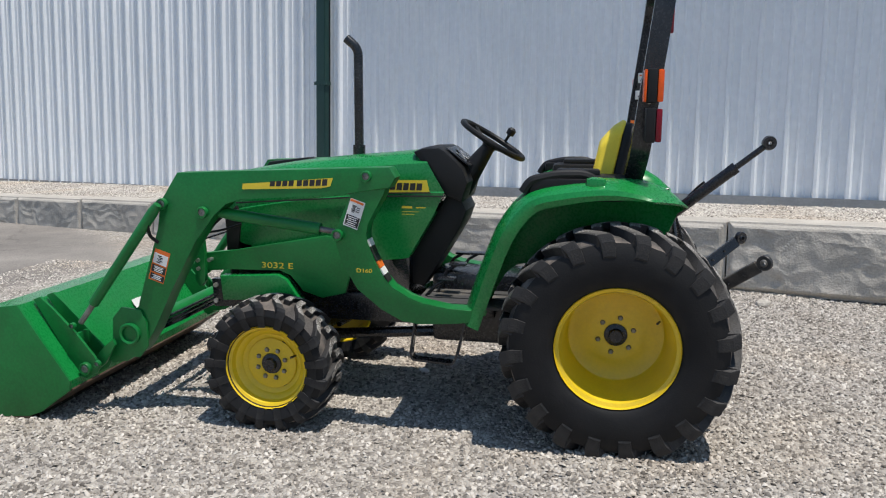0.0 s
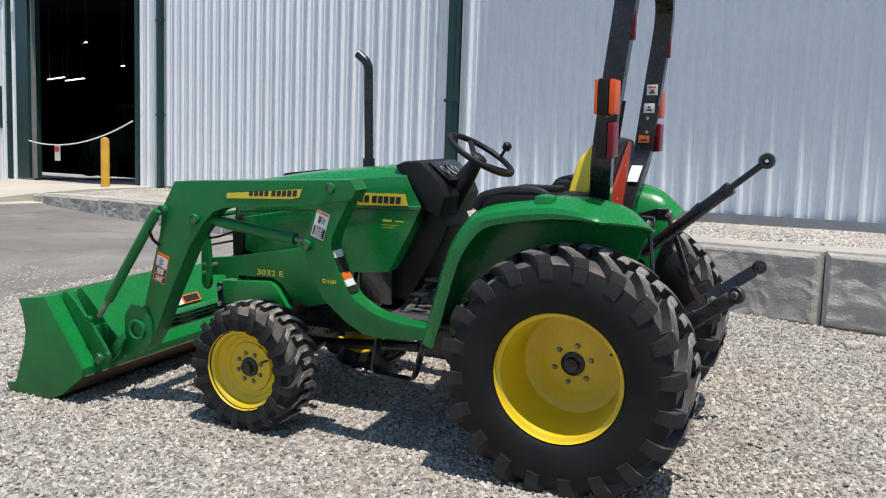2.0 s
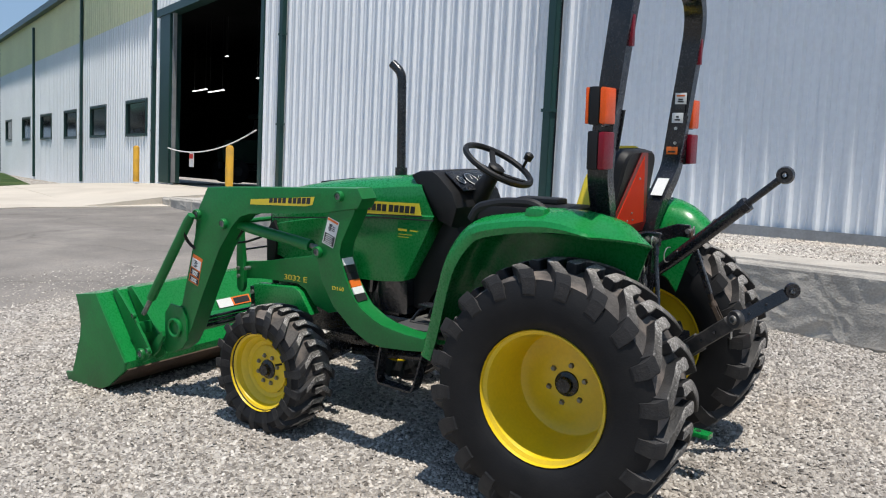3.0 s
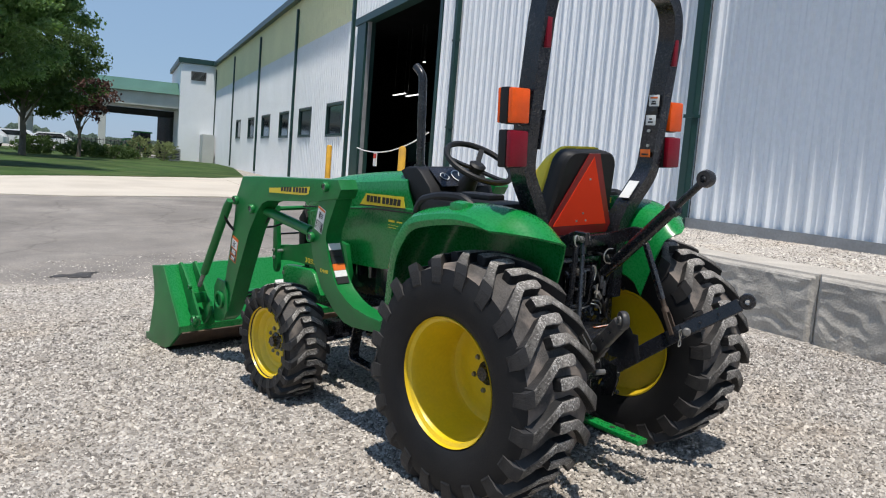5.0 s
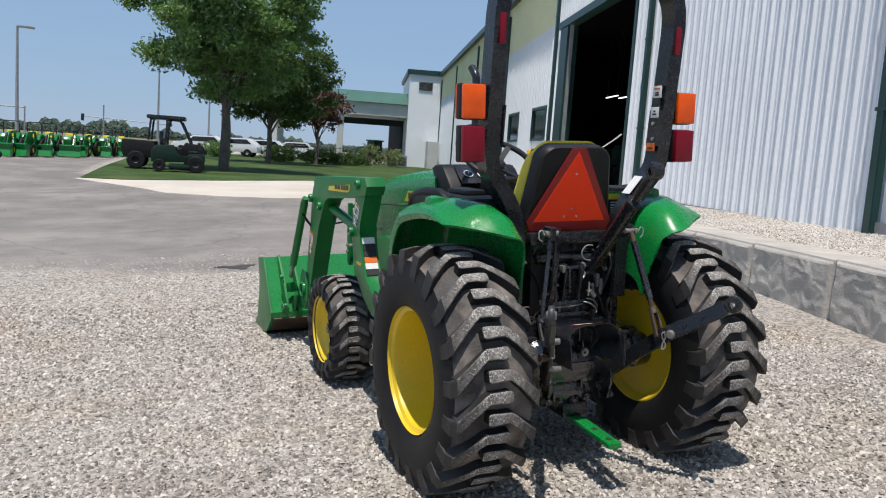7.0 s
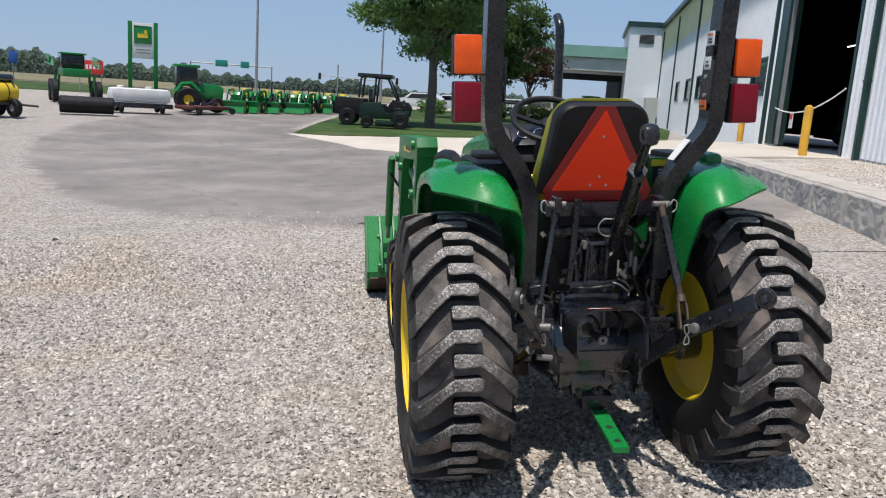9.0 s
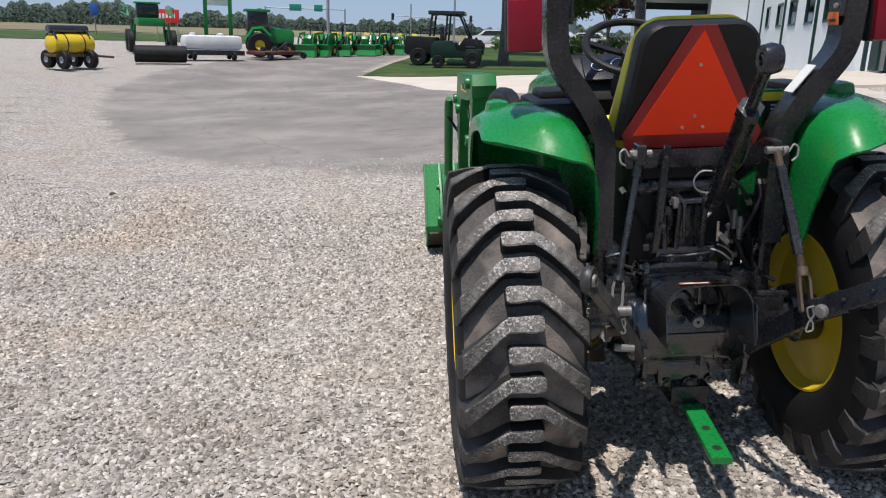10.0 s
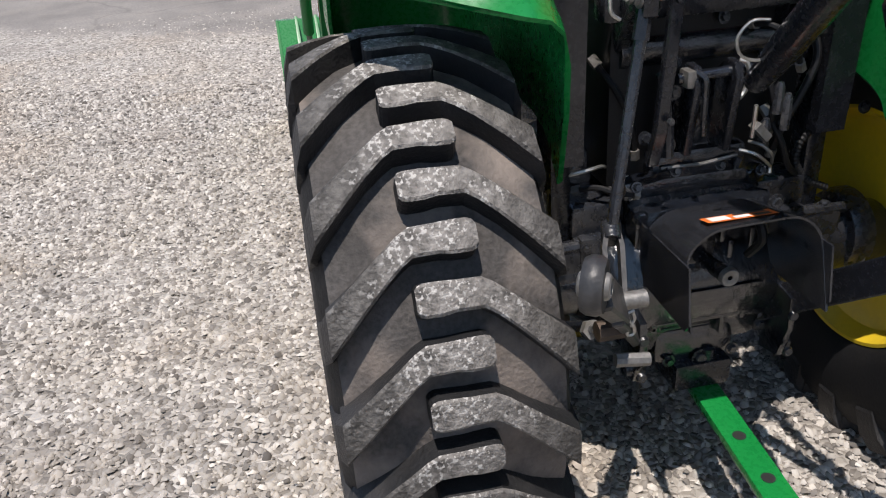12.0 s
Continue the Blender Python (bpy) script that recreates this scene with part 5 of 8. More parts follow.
for y, r in ((0.0, 0.052), (-0.1, 0.03), (0.1, 0.03)):
    bm = bmesh.new()
    for rr, zz in ((r, 0.010), ):
        bmesh.ops.create_circle(bm, cap_ends=True, segments=28, radius=rr, matrix=face @ Matrix.Translation((0, y, zz)))
    part("gauge", bm, GLASS_DARK, panel)
    bm = bmesh.new()
    a = ring(bm, face @ Vector((0, y, 0.011)), face.to_3x3() @ Vector((1, 0, 0)), face.to_3x3() @ Vector((0, 1, 0)), r * 0.92, 28)
    b = ring(bm, face @ Vector((0, y, 0.011)), face.to_3x3() @ Vector((1, 0, 0)), face.to_3x3() @ Vector((0, 1, 0)), r * 0.80, 28)
    skin(bm, [a, b], caps=False)
    bar(bm, [face @ Vector((0, y, 0.0115)), face @ Vector((-r * 0.6, y + r * 0.3, 0.0115))], 0.002, 0.0004)
    part("gauge_mark", bm, WHITE, panel)
N = Vector((0.52, 0, 0.854)).normalized()
C = Vector((-0.655, 0.0, 1.408))
bm = bmesh.new()
tube(bm, [(-0.83, 0, 1.16), tuple(C - N * 0.05)], 0.05, 14, [0.075, 0.035])
column = piece("steering_column", bm, PLASTIC)
U, V = Vector((0.854, 0, -0.52)), Vector((0, 1, 0))
bm = bmesh.new()
rings = []
for k in range(44):
    a = 2 * math.pi * k / 44
    d = math.cos(a) * U + math.sin(a) * V
    rings.append(ring(bm, C + d * 0.182, d, N, 0.0155, 9))
skin(bm, rings + [rings[0]], caps=False)
wheel_ob = piece("steering_wheel", bm, PLASTIC, label="black three-spoke steering wheel with spinner knob")
for a in (0.3, 2.4, 4.5):
    d = math.cos(a) * U + math.sin(a) * V
    bm = bmesh.new()
    bar(bm, [C + d * 0.03 - N * 0.035, C + d * 0.10 - N * 0.02, C + d * 0.175], 0.014, 0.006, tuple(N.cross(d)))
    part("spoke", bm, PLASTIC, wheel_ob)
bm = bmesh.new()
tube(bm, [tuple(C - N * 0.055), tuple(C - N * 0.015), tuple(C - N * 0.005)], 0.045, 18, [0.035, 0.045, 0.03])
part("boss", bm, PLASTIC, wheel_ob)
K = C + 0.182 * (0.25 * U + 0.95 * V)
bm = bmesh.new()
tube(bm, [tuple(K), tuple(K + N * 0.05), tuple(K + N * 0.055), tuple(K + N * 0.085), tuple(K + N * 0.095)], 0.01, 14, [0.008, 0.008, 0.022, 0.024, 0.012])
part("spinner_knob", bm, PLASTIC, wheel_ob)
bm = bmesh.new()
box(bm, (-0.97, -0.50, 0.615), (-0.40, 0.50, 0.632), 0.004)
floor_plate = piece("floor_plate", bm, MAT, label="ribbed black rubber floor mat")
for k in range(9):
    bm = bmesh.new()
    box(bm, (-0.93, -0.48 + k * 0.12, 0.632), (-0.45, -0.46 + k * 0.12, 0.638), 0.002)
    part("tread_rib", bm, MAT, floor_plate)
for x, y, z in ((-0.84, -0.33, 0.72), (-0.86, 0.30, 0.74), (-0.78, 0.36, 0.73), (-0.80, -0.24, 0.78)):
    bm = bmesh.new()
    tube(bm, [(x - 0.1, y, 0.63), (x - 0.05, y, z - 0.03), (x, y, z)], 0.009, 8)
    box(bm, (x - 0.035, y - 0.035, z), (x + 0.05, y + 0.035, z + 0.012), 0.004)
    piece("pedal", bm, BLACK)
bm = bmesh.new()
bar(bm, rounded([(-0.945, -0.53, 0.58), (-0.965, -0.55, 0.40), (-0.955, -0.55, 0.372), (-0.76, -0.55, 0.36), (-0.745, -0.55, 0.385), (-0.70, -0.53, 0.57)], 0.02), 0.03, 0.005)
piece("step", bm, BLACK, label="black strap step hung under the floor")

# ---- seat and slow-vehicle triangle ----
lean = Matrix.Translation((-0.048, 0.003, 1.150)) @ Matrix.Rotation(radians(11), 4, "Y")


def cushion(bm, outline, y_thick, at, taper=0.0):
    """A padded slab: an outline in y and z, thick in x, with a rounded rim."""
    mid = Vector((0, sum(y for y, _ in outline) / len(outline), sum(z for _, z in outline) / len(outline)))
    rows = []
    for sx, k in ((-1, 0.90), (-0.75, 0.97), (0, 1.0), (0.75, 0.97), (1, 0.90)):
        low = 1 - taper * 0.5 * (1 - sx) ** 1.5 / 1.41
        rows.append([bm.verts.new(at @ (mid + Vector((sx * y_thick / 2, (y - mid.y) * k, (z - mid.z) * k + (low - 1) * z)))) for y, z in outline])
    skin(bm, rows)
    return bm


def round_back(w0, w1, h, r=0.09, n=6):
    pts = [(-w0, 0.0)]
    for k in range(n + 1):
        a = math.pi - math.pi / 2 * k / n
        pts.append((-w1 + r + r * math.cos(a), h - r + r * math.sin(a)))
    return pts + [(-y, z) for y, z in pts[::-1]]


bm = bmesh.new()
cushion(bm, round_back(0.232, 0.192, 0.378), 0.10, lean @ Matrix.Translation((-0.054, 0, 0)), 0.34)
seat = piece("seat", bm, YELLOW_SEAT, label="yellow vinyl seat with black back shell")
bm = bmesh.new()
cushion(bm, round_back(0.232, 0.192, 0.368, 0.08), 0.085, lean @ Matrix.Translation((0.030, 0, -0.004)))
part("back_shell", bm, PLASTIC, seat, "black plastic seat back shell")
bm = bmesh.new()
box(bm, (-0.40, -0.21, 1.10), (-0.03, 0.21, 1.18), 0.035)
part("seat_cushion", bm, YELLOW_SEAT, seat)
bm = bmesh.new()
box(bm, (-0.30, -0.18, 0.72), (0.02, 0.18, 1.10), 0.02)
part("seat_base", bm, PLASTIC, seat)
smv = lean @ Matrix.Translation((0.076, 0.003, 0.006))


def plate(points, x0, x1, material, name, parent, label=""):
    bm = bmesh.new()
    a = [bm.verts.new(smv @ Vector((x0, y, z))) for y, z in points]
    b = [bm.verts.new(smv @ Vector((x1, y, z))) for y, z in points]
    skin(bm, [a, b])
    return part(name, bm, material, parent, label)


sign = plate([(-0.205, -0.025), (0.205, -0.025), (0.222, 0.018), (0.036, 0.352), (-0.036, 0.352), (-0.222, 0.018)], 0.0, 0.003, SMV_RED, "slow_vehicle_triangle", tractor, "orange slow-vehicle triangle with dark red border")
plate([(-0.186, 0.018), (0.186, 0.018), (0.0, 0.338)], 0.003, 0.0045, SMV_ORANGE, "orange_field", sign)
for y, z in ((0.0, 0.235), (0.0, 0.075), (-0.035, 0.04), (0.03, 0.04)):
    bm = bmesh.new()
    p = smv @ Vector((0.0045, y, z))
    tube(bm, [p, smv @ Vector((0.009, y, z))], 0.005, 8)
    part("screw", bm, STEEL, sign)
bm = bmesh.new()
box(bm, (0.03, -0.22, 1.06), (0.085, 0.22, 1.115), 0.012)
piece("seat_crossbar", bm, BLACK)

# ---- roll bar with lamps ----
TOP = 2.235
half_path = [(0.02, -0.275, 0.80), (0.03, -0.275, 1.15), (0.05, -0.325, 1.25), (0.075, -0.435, 1.40), (0.09, -0.44, 1.55), (0.148, -0.44, TOP - 0.20), (0.155, -0.425, TOP - 0.11), (0.160, -0.37, TOP - 0.035), (0.163, -0.27, TOP)]
bm = bmesh.new()
bar(bm, rounded(half_path + [(x, -y, z) for x, y, z in half_path[::-1]], 0.05, 4), 0.043, 0.032, (1, 0, 0))
rops = piece("roll_bar", bm, BLACK, label="black square-tube folding roll bar")
for sy in (-1, 1):
    bm = bmesh.new()
    prism(bm, [(0.05, 1.50), (0.135, 1.50), (0.155, 1.66), (0.07, 1.66)], sy * 0.395, sy * 0.402)
    part("fold_plate", bm, BLACK, rops)
    for z in (1.53, 1.60):
        bm = bmesh.new()
        tube(bm, [(0.100, sy * 0.388, z), (0.100, sy * 0.49, z)], 0.008, 8)
        part("fold_bolt", bm, STEEL, rops)
    bm = bmesh.new()
    box(bm, (0.155, sy * 0.437 - 0.014, 1.90), (0.19, sy * 0.437 + 0.014, 2.02), 0.004)
    part("reflector", bm, RED, rops, "narrow red reflector")
    bm = bmesh.new()
    bar(bm, [(0.11, sy * 0.47, 1.60), (0.11, sy * 0.56, 1.60)], 0.02, 0.004, (1, 0, 0))
    part("lamp_bracket", bm, BLACK, rops)
    for name, z0, z1, m, lab in (("turn_signal", 1.598, 1.742, AMBER, "amber turn signal lamp"), ("tail_lamp", 1.425, 1.575, RED, "red tail lamp")):
        bm = bmesh.new()
        box(bm, (0.082, sy * 0.537 - 0.052, z0), (0.125, sy * 0.537 + 0.052, z1), 0.008)
        lamp = part(name, bm, PLASTIC, rops, lab + " in a black housing")
        bm = bmesh.new()
        box(bm, (0.126, sy * 0.537 - 0.05, z0 + 0.003), (0.152, sy * 0.537 + 0.05, z1 - 0.003), 0.008)
        part("lens", bm, m, lamp)
        if m is AMBER:
            bm = bmesh.new()
            box(bm, (0.068, sy * 0.537 - 0.05, z0 + 0.003), (0.081, sy * 0.537 + 0.05, z1 - 0.003), 0.005)
            part("lens", bm, m, lamp)
for z0, z1, m, bars in ((1.715, 1.768, WHITE, ((1.755, 0.020, ORANGE_DECAL), (1.737, 0.011, BLACK_DECAL), (1.727, 0.014, BLACK_DECAL))), (1.676, 1.713, BLACK_DECAL, ((1.694, 0.012, IRON_GREY),)), (1.626, 1.674, WHITE, ((1.655, 0.007, BLACK_DECAL), (1.641, 0.013, BLACK_DECAL))), (1.475, 1.512, ORANGE_DECAL, ((1.488, 0.018, BLACK_DECAL),))):
    x = 0.093 + ((z0 + z1) / 2 - 1.55) * 0.12
    bm = bmesh.new()
    box(bm, (x - 0.027, 0.3925, z0), (x + 0.027, 0.3975, z1), 0.0005)
    decal = part("warning_decal", bm, m, rops, "small printed warning decal")
    for z, w, ink in bars:
        bm = bmesh.new()
        box(bm, (x - w, 0.3915, z - 0.004), (x + w, 0.3930, z + 0.004), 0.0002)
        part("print_bar", bm, ink, decal)
bm = bmesh.new()
up, out = Vector((0.025, 0.11, 0.15)).normalized(), Vector((0, -0.80, 0.60))
mid = Vector((0.062, 0.358, 1.292)) + out * 0.0445
for a in (0.0, 0.003):
    for sx, sz in ((-1, -1), (1, -1), (1, 1), (-1, 1)):
        bm.verts.new(mid + out * a + Vector((sx * 0.028, 0, 0)) + up * (sz * 0.05))
bmesh.ops.convex_hull(bm, input=bm.verts[:])
part("white_tag", bm, WHITE, rops, "white paper tag on the roll bar foot")

# ---- three-point hitch ----
def rod(name, points, r, material, parent, seg=8, label="", rs=None):
    bm = bmesh.new()
    tube(bm, points, r, seg, rs)
    return part(name, bm, material, parent, label)


def bolt(x, y, z, r, parent, way=(1, 0, 0), material=None, washer=True):
    """A hexagon head on a washer."""
    bm = bmesh.new()
    p, w = Vector((x, y, z)), Vector(way).normalized()
    if washer:
        tube(bm, [p, p + w * 0.003], r * 1.45, 14)
    tube(bm, [p + w * 0.002, p + w * 0.008, p + w * 0.0105], r, 6, [r, r, r * 0.8])
    return part("bolt", bm, material or IRON_GREY, parent)


LB, LE = Vector((0.17, 0.03, 0.955)), Vector((0.70, -0.065, 1.414))
link = rod("top_link", [LB, LB.lerp(LE, 0.17), LB.lerp(LE, 0.70)], 0.026, BLACK, tractor, 14, "black adjustable top link swung up", [0.022, 0.028, 0.028])
rod("threaded_rod", [LB.lerp(LE, 0.68), LB.lerp(LE, 0.96)], 0.015, BLACK, link, 12)
rod("lock_nut", [LB.lerp(LE, 0.69), LB.lerp(LE, 0.735)], 0.033, BLACK, link, 6)
bm = bmesh.new()
lathe(bm, [(0.015, -0.02), (0.031, -0.02), (0.036, 0.0), (0.031, 0.02), (0.015, 0.02), (0.015, -0.02)], LE, 24)
part("ball_eye", bm, BLACK, link)
bm = bmesh.new()
lathe(bm, [(0.008, -0.022), (0.017, -0.012), (0.02, 0.0), (0.017, 0.012), (0.008, 0.022), (0.008, -0.022)], LE, 20)
part("ball", bm, IRON_GREY, link)
rod("wire_loop", rounded([(0.235, 0.0, 1.075), (0.23, -0.03, 1.078), (0.225, -0.052, 1.05), (0.225, -0.042, 1.018), (0.23, -0.01, 1.008), (0.235, 0.025, 1.018)], 0.02, 3), 0.0028, STEEL, link, 6)
rod("handle", rounded([(0.30, 0.03, 1.08), (0.34, 0.045, 1.12), (0.40, 0.035, 1.19), (0.42, 0.01, 1.21)], 0.02, 3), 0.007, BLACK, link)

LOWER = ((-1, (0.43, -0.323, 0.714), (0.642, -0.450, 0.892), (0.14, -0.160, 0.462), (0.242, -0.216, 1.135), (0.30, -0.284, 0.775), DUSTY),
         (1, (0.445, 0.238, 0.708), (0.680, 0.378, 0.878), (0.10, 0.155, 0.440), (0.262, 0.174, 1.135), (0.375, 0.226, 0.80), BLACK))
for sy, mid, tip, foot, top, low, coat in LOWER:
    mid, tip, foot, top, low = (Vector(v) for v in (mid, tip, foot, top, low))
    bm = bmesh.new()
    bar(bm, [foot, mid, mid.lerp(tip, 0.3)], 0.009, 0.036 if sy < 0 else 0.033)
    bmesh.ops.bevel(bm, geom=bm.edges[:], offset=0.003, segments=1, affect="EDGES")
    arm = piece("lower_link", bm, coat, label="dusty grey lower hitch arm raised beside the tyre" if sy < 0 else "black lower hitch arm raised behind the tyre")
    bm = bmesh.new()
    bar(bm, [mid.lerp(tip, 0.05), mid.lerp(tip, 0.9)], 0.013, 0.029)
    bmesh.ops.bevel(bm, geom=bm.edges[:], offset=0.004, segments=1, affect="EDGES")
    part("telescopic_end", bm, coat, arm)
    bm = bmesh.new()
    lathe(bm, [(0.018, -0.013), (0.032, -0.013), (0.036, -0.006), (0.036, 0.006), (0.032, 0.013), (0.018, 0.013), (0.018, -0.013)], tip, 28)
    turn = Matrix.Rotation(math.atan2(tip.y - mid.y, tip.x - mid.x), 3, "Z")
    bmesh.ops.rotate(bm, cent=tip, matrix=turn, verts=bm.verts)
    part("ball_eye", bm, coat, arm)
    bm = bmesh.new()
    lathe(bm, [(0.011, -0.020), (0.015, -0.018), (0.020, -0.006), (0.020, 0.006), (0.015, 0.018), (0.011, 0.020), (0.011, -0.020)], tip, 24)
    bmesh.ops.rotate(bm, cent=tip, matrix=turn, verts=bm.verts)
    part("ball", bm, PIN if sy < 0 else IRON_GREY, arm)
    # joint pin with a hexagon head towards the outside, spring clip through its end
    head = Vector((0.437, -0.334, 0.728)) if sy < 0 else Vector((0.485, 0.236, 0.722))
    way = Vector((0, -1, 0)) if sy < 0 else Vector((0.5, -0.85, 0))
    rod("joint_pin", [head - way * 0.05, head - way * 0.012, head], 0.014, PIN if sy < 0 else IRON, arm, 12)
    rod("pin_head", [head, head + way * 0.012, head + way * 0.016], 0.019, PIN, arm, 6 if sy < 0 else 14, "", [0.019, 0.019, 0.013])
    c = Vector((0.395, -0.30, 0.690)) if sy < 0 else Vector((0.438, 0.212, 0.712))
    k = 0.6 if sy < 0 else 1.0
    rod("spring_clip", rounded([c + Vector((0.03, y * k, z * k)) for y, z in ((0.008, 0.018), (-0.012, 0.014), (-0.006, -0.012), (0.010, -0.03), (0.012, -0.055), (-0.010, -0.058), (-0.004, -0.03), (0.012, -0.008), (0.004, 0.012))], 0.008, 3), 0.0028, STEEL, arm, 6)
    for q in (0.35, 0.62):
        p = mid.lerp(tip, q)
        bolt(p.x, p.y - 0.0145, p.z, 0.006, arm, (0, -1, 0), IRON_GREY, False)
    # lift rod: slim upper rod, turnbuckle, slotted fork
    rd = rod("lift_rod", [top, top.lerp(low, 0.55), low], 0.0098 if sy < 0 else 0.0115, IRON_GREY if sy < 0 else RUST, tractor, 10, "slim black lift rod of the hitch" if sy < 0 else "lift rod of the hitch, worn to brown at its lower end")
    if sy > 0:
        bm = bmesh.new()
        bar(bm, [top.lerp(low, 0.12), top.lerp(low, 0.86)], 0.0125, 0.0125)
        bmesh.ops.bevel(bm, geom=bm.edges[:], offset=0.004, segments=1, affect="EDGES")
        part("turnbuckle", bm, IRON_GREY, rd)
    else:
        rod("turnbuckle", [top.lerp(low, 0.03), top.lerp(low, 0.18)], 0.0135, BLACK, rd, 10)
    end = Vector((0.405, -0.318, 0.712)) if sy < 0 else Vector((0.432, 0.220, 0.712))
    rod("collar", [low.lerp(end, -0.12), low.lerp(end, 0.14)], 0.017, IRON_GREY if sy < 0 else RUST, rd, 12)
    for off in (-0.015, 0.015):
        bm = bmesh.new()
        bar(bm, [low + Vector((0, off * 0.6, 0)), low.lerp(end, 0.25) + Vector((0, off, 0)), end + Vector((0, off, -0.012))], 0.004, 0.009)
        part("fork", bm, DUSTY if sy < 0 else RUST, rd)
    # lifting arm and its pins
    bm = bmesh.new()
    bar(bm, [(-0.02, sy * 0.15, 1.00), (0.10, sy * 0.18, 1.095), (0.215, top.y, 1.135), (0.265, top.y, 1.132)], 0.013, 0.030)
    bmesh.ops.bevel(bm, geom=bm.edges[:], offset=0.004, segments=1, affect="EDGES")
    rock = piece("rockshaft_arm", bm, BLACK)
    rod("link_pin", [top + Vector((0, -0.032, 0)), top + Vector((0, 0.032, 0))], 0.011, PIN, rock, 10)
    q = top + Vector((0.005, sy * 0.034, 0))
    rod("ring_clip", rounded([q + Vector((0, sy * y, z)) for y, z in ((0.0, -0.005), (0.012, 0.018), (0.028, 0.008), (0.026, -0.022), (0.010, -0.032))], 0.012, 3), 0.0032, STEEL, rock, 6)
    for dx, dy in ((0.005, 0.014), (-0.03, 0.014)):
        bolt(top.x + dx, top.y + sy * dy, top.z - 0.004, 0.010, rock, (0, sy, 0), PIN)
# stabiliser on the left: eye bolts and a turnbuckle under the arm
sb = rod("sway_bar", [(0.10, -0.33, 0.47), (0.24, -0.325, 0.555), (0.40, -0.318, 0.655)], 0.009, IRON, tractor)
rod("sleeve", [(0.20, -0.327, 0.53), (0.31, -0.322, 0.598)], 0.017, IRON, sb, 10)
rod("lock_nut", [(0.312, -0.322, 0.60), (0.326, -0.321, 0.608)], 0.018, PIN, sb, 6)
rod("eye_nut", [(0.40, -0.30, 0.655), (0.40, -0.345, 0.655)], 0.017, RUST, sb, 8)
rod("long_nut", [(0.43, -0.325, 0.617), (0.435, -0.27, 0.612)], 0.0115, PIN, sb, 8)
bm = bmesh.new()
bar(bm, [(0.03, -0.26, 0.42), (0.11, -0.33, 0.46), (0.14, -0.34, 0.50)], 0.010, 0.025)
piece("sway_bracket", bm, RUST)

# lift housing: stepped casting with a bolted top cover, top link bracket, levers and lines
bm = bmesh.new()
box(bm, (-0.30, -0.115, 0.70), (0.0, 0.115, 0.97), 0.04)
case = piece("hydraulic_case", bm, IRON, label="glossy black rear hydraulic housing, oily and bolted")
rod("rockshaft", [(0.0, -0.16, 0.99), (0.0, 0.16, 0.99)], 0.035, IRON, case, 16)
for name, low, high, r in (("base_flange", (-0.10, -0.155, 0.70), (0.055, 0.155, 0.745), 0.018), ("step_plate", (-0.02, -0.10, 0.74), (0.06, 0.10, 0.80), 0.015), ("rear_plate", (-0.02, -0.072, 0.78), (0.035, 0.072, 0.93), 0.014)):
    bm = bmesh.new()
    box(bm, low, high, r)
    part(name, bm, IRON, case)
for sy in (-1, 1):
    bm = bmesh.new()
    bar(bm, [(0.07, sy * 0.07, 0.766), (0.045, sy * 0.12, 0.744), (-0.01, sy * 0.165, 0.715)], 0.012, 0.008, (1, 0, 0))
    part("flange", bm, IRON, case)
rod("gasket_edge", [(0.065, -0.085, 0.771), (0.072, 0.0, 0.772), (0.065, 0.075, 0.778)], 0.0035, PIN, case, 6)
for y, z in ((-0.085, 0.752), (0.085, 0.752), (-0.05, 0.758), (0.045, 0.758), (-0.13, 0.735), (0.135, 0.735)):
    bolt(0.058, y, z, 0.008, case, (1, 0, 0.3), IRON)
for y0, y1 in ((-0.052, -0.036), (0.028, 0.044)):
    bm = bmesh.new()
    prism(bm, [(0.03, 0.80), (0.09, 0.80), (0.10, 0.88), (0.112, 0.94), (0.10, 0.972), (0.07, 0.975), (0.04, 0.95)], y0, y1, 0.003)
    part("top_link_bracket", bm, BLACK, case)
rod("bracket_pin", [(0.085, -0.075, 0.95), (0.085, 0.07, 0.955)], 0.011, IRON, case, 12)
bm = bmesh.new()
box(bm, (0.072, -0.066, 0.935), (0.108, -0.046, 0.968), 0.006)
part("pin_head", bm, PIN, case)
rod("pin_handle", rounded([(0.10, -0.048, 0.965), (0.115, -0.034, 0.955), (0.112, -0.03, 0.87), (0.108, -0.026, 0.845)], 0.015, 3), 0.0065, IRON_GREY, case, 8)
rod("hook", rounded([(0.095, 0.04, 0.975), (0.10, 0.052, 0.972), (0.10, 0.062, 0.945), (0.098, 0.055, 0.915), (0.10, 0.044, 0.905)], 0.014, 3), 0.005, STEEL, case, 6)
rod("lever", [(0.05, -0.095, 0.955), (0.068, -0.084, 0.93), (0.075, -0.082, 0.80)], 0.012, BLACK, case, 10, "", [0.006, 0.013, 0.016])
bolt(0.08, -0.078, 0.925, 0.010, case, (1, 0, 0))
bolt(0.07, -0.076, 0.82, 0.010, case, (1, -0.4, 0))
rod("vertical_pin", [(0.095, 0.085, 0.885), (0.09, 0.087, 0.82)], 0.0045, STEEL, case, 6)
bm = bmesh.new()
bar(bm, [(0.09, 0.09, 0.845), (0.085, 0.12, 0.815)], 0.012, 0.008, (1, 0, 0))
part("valve_block", bm, PIN, case)
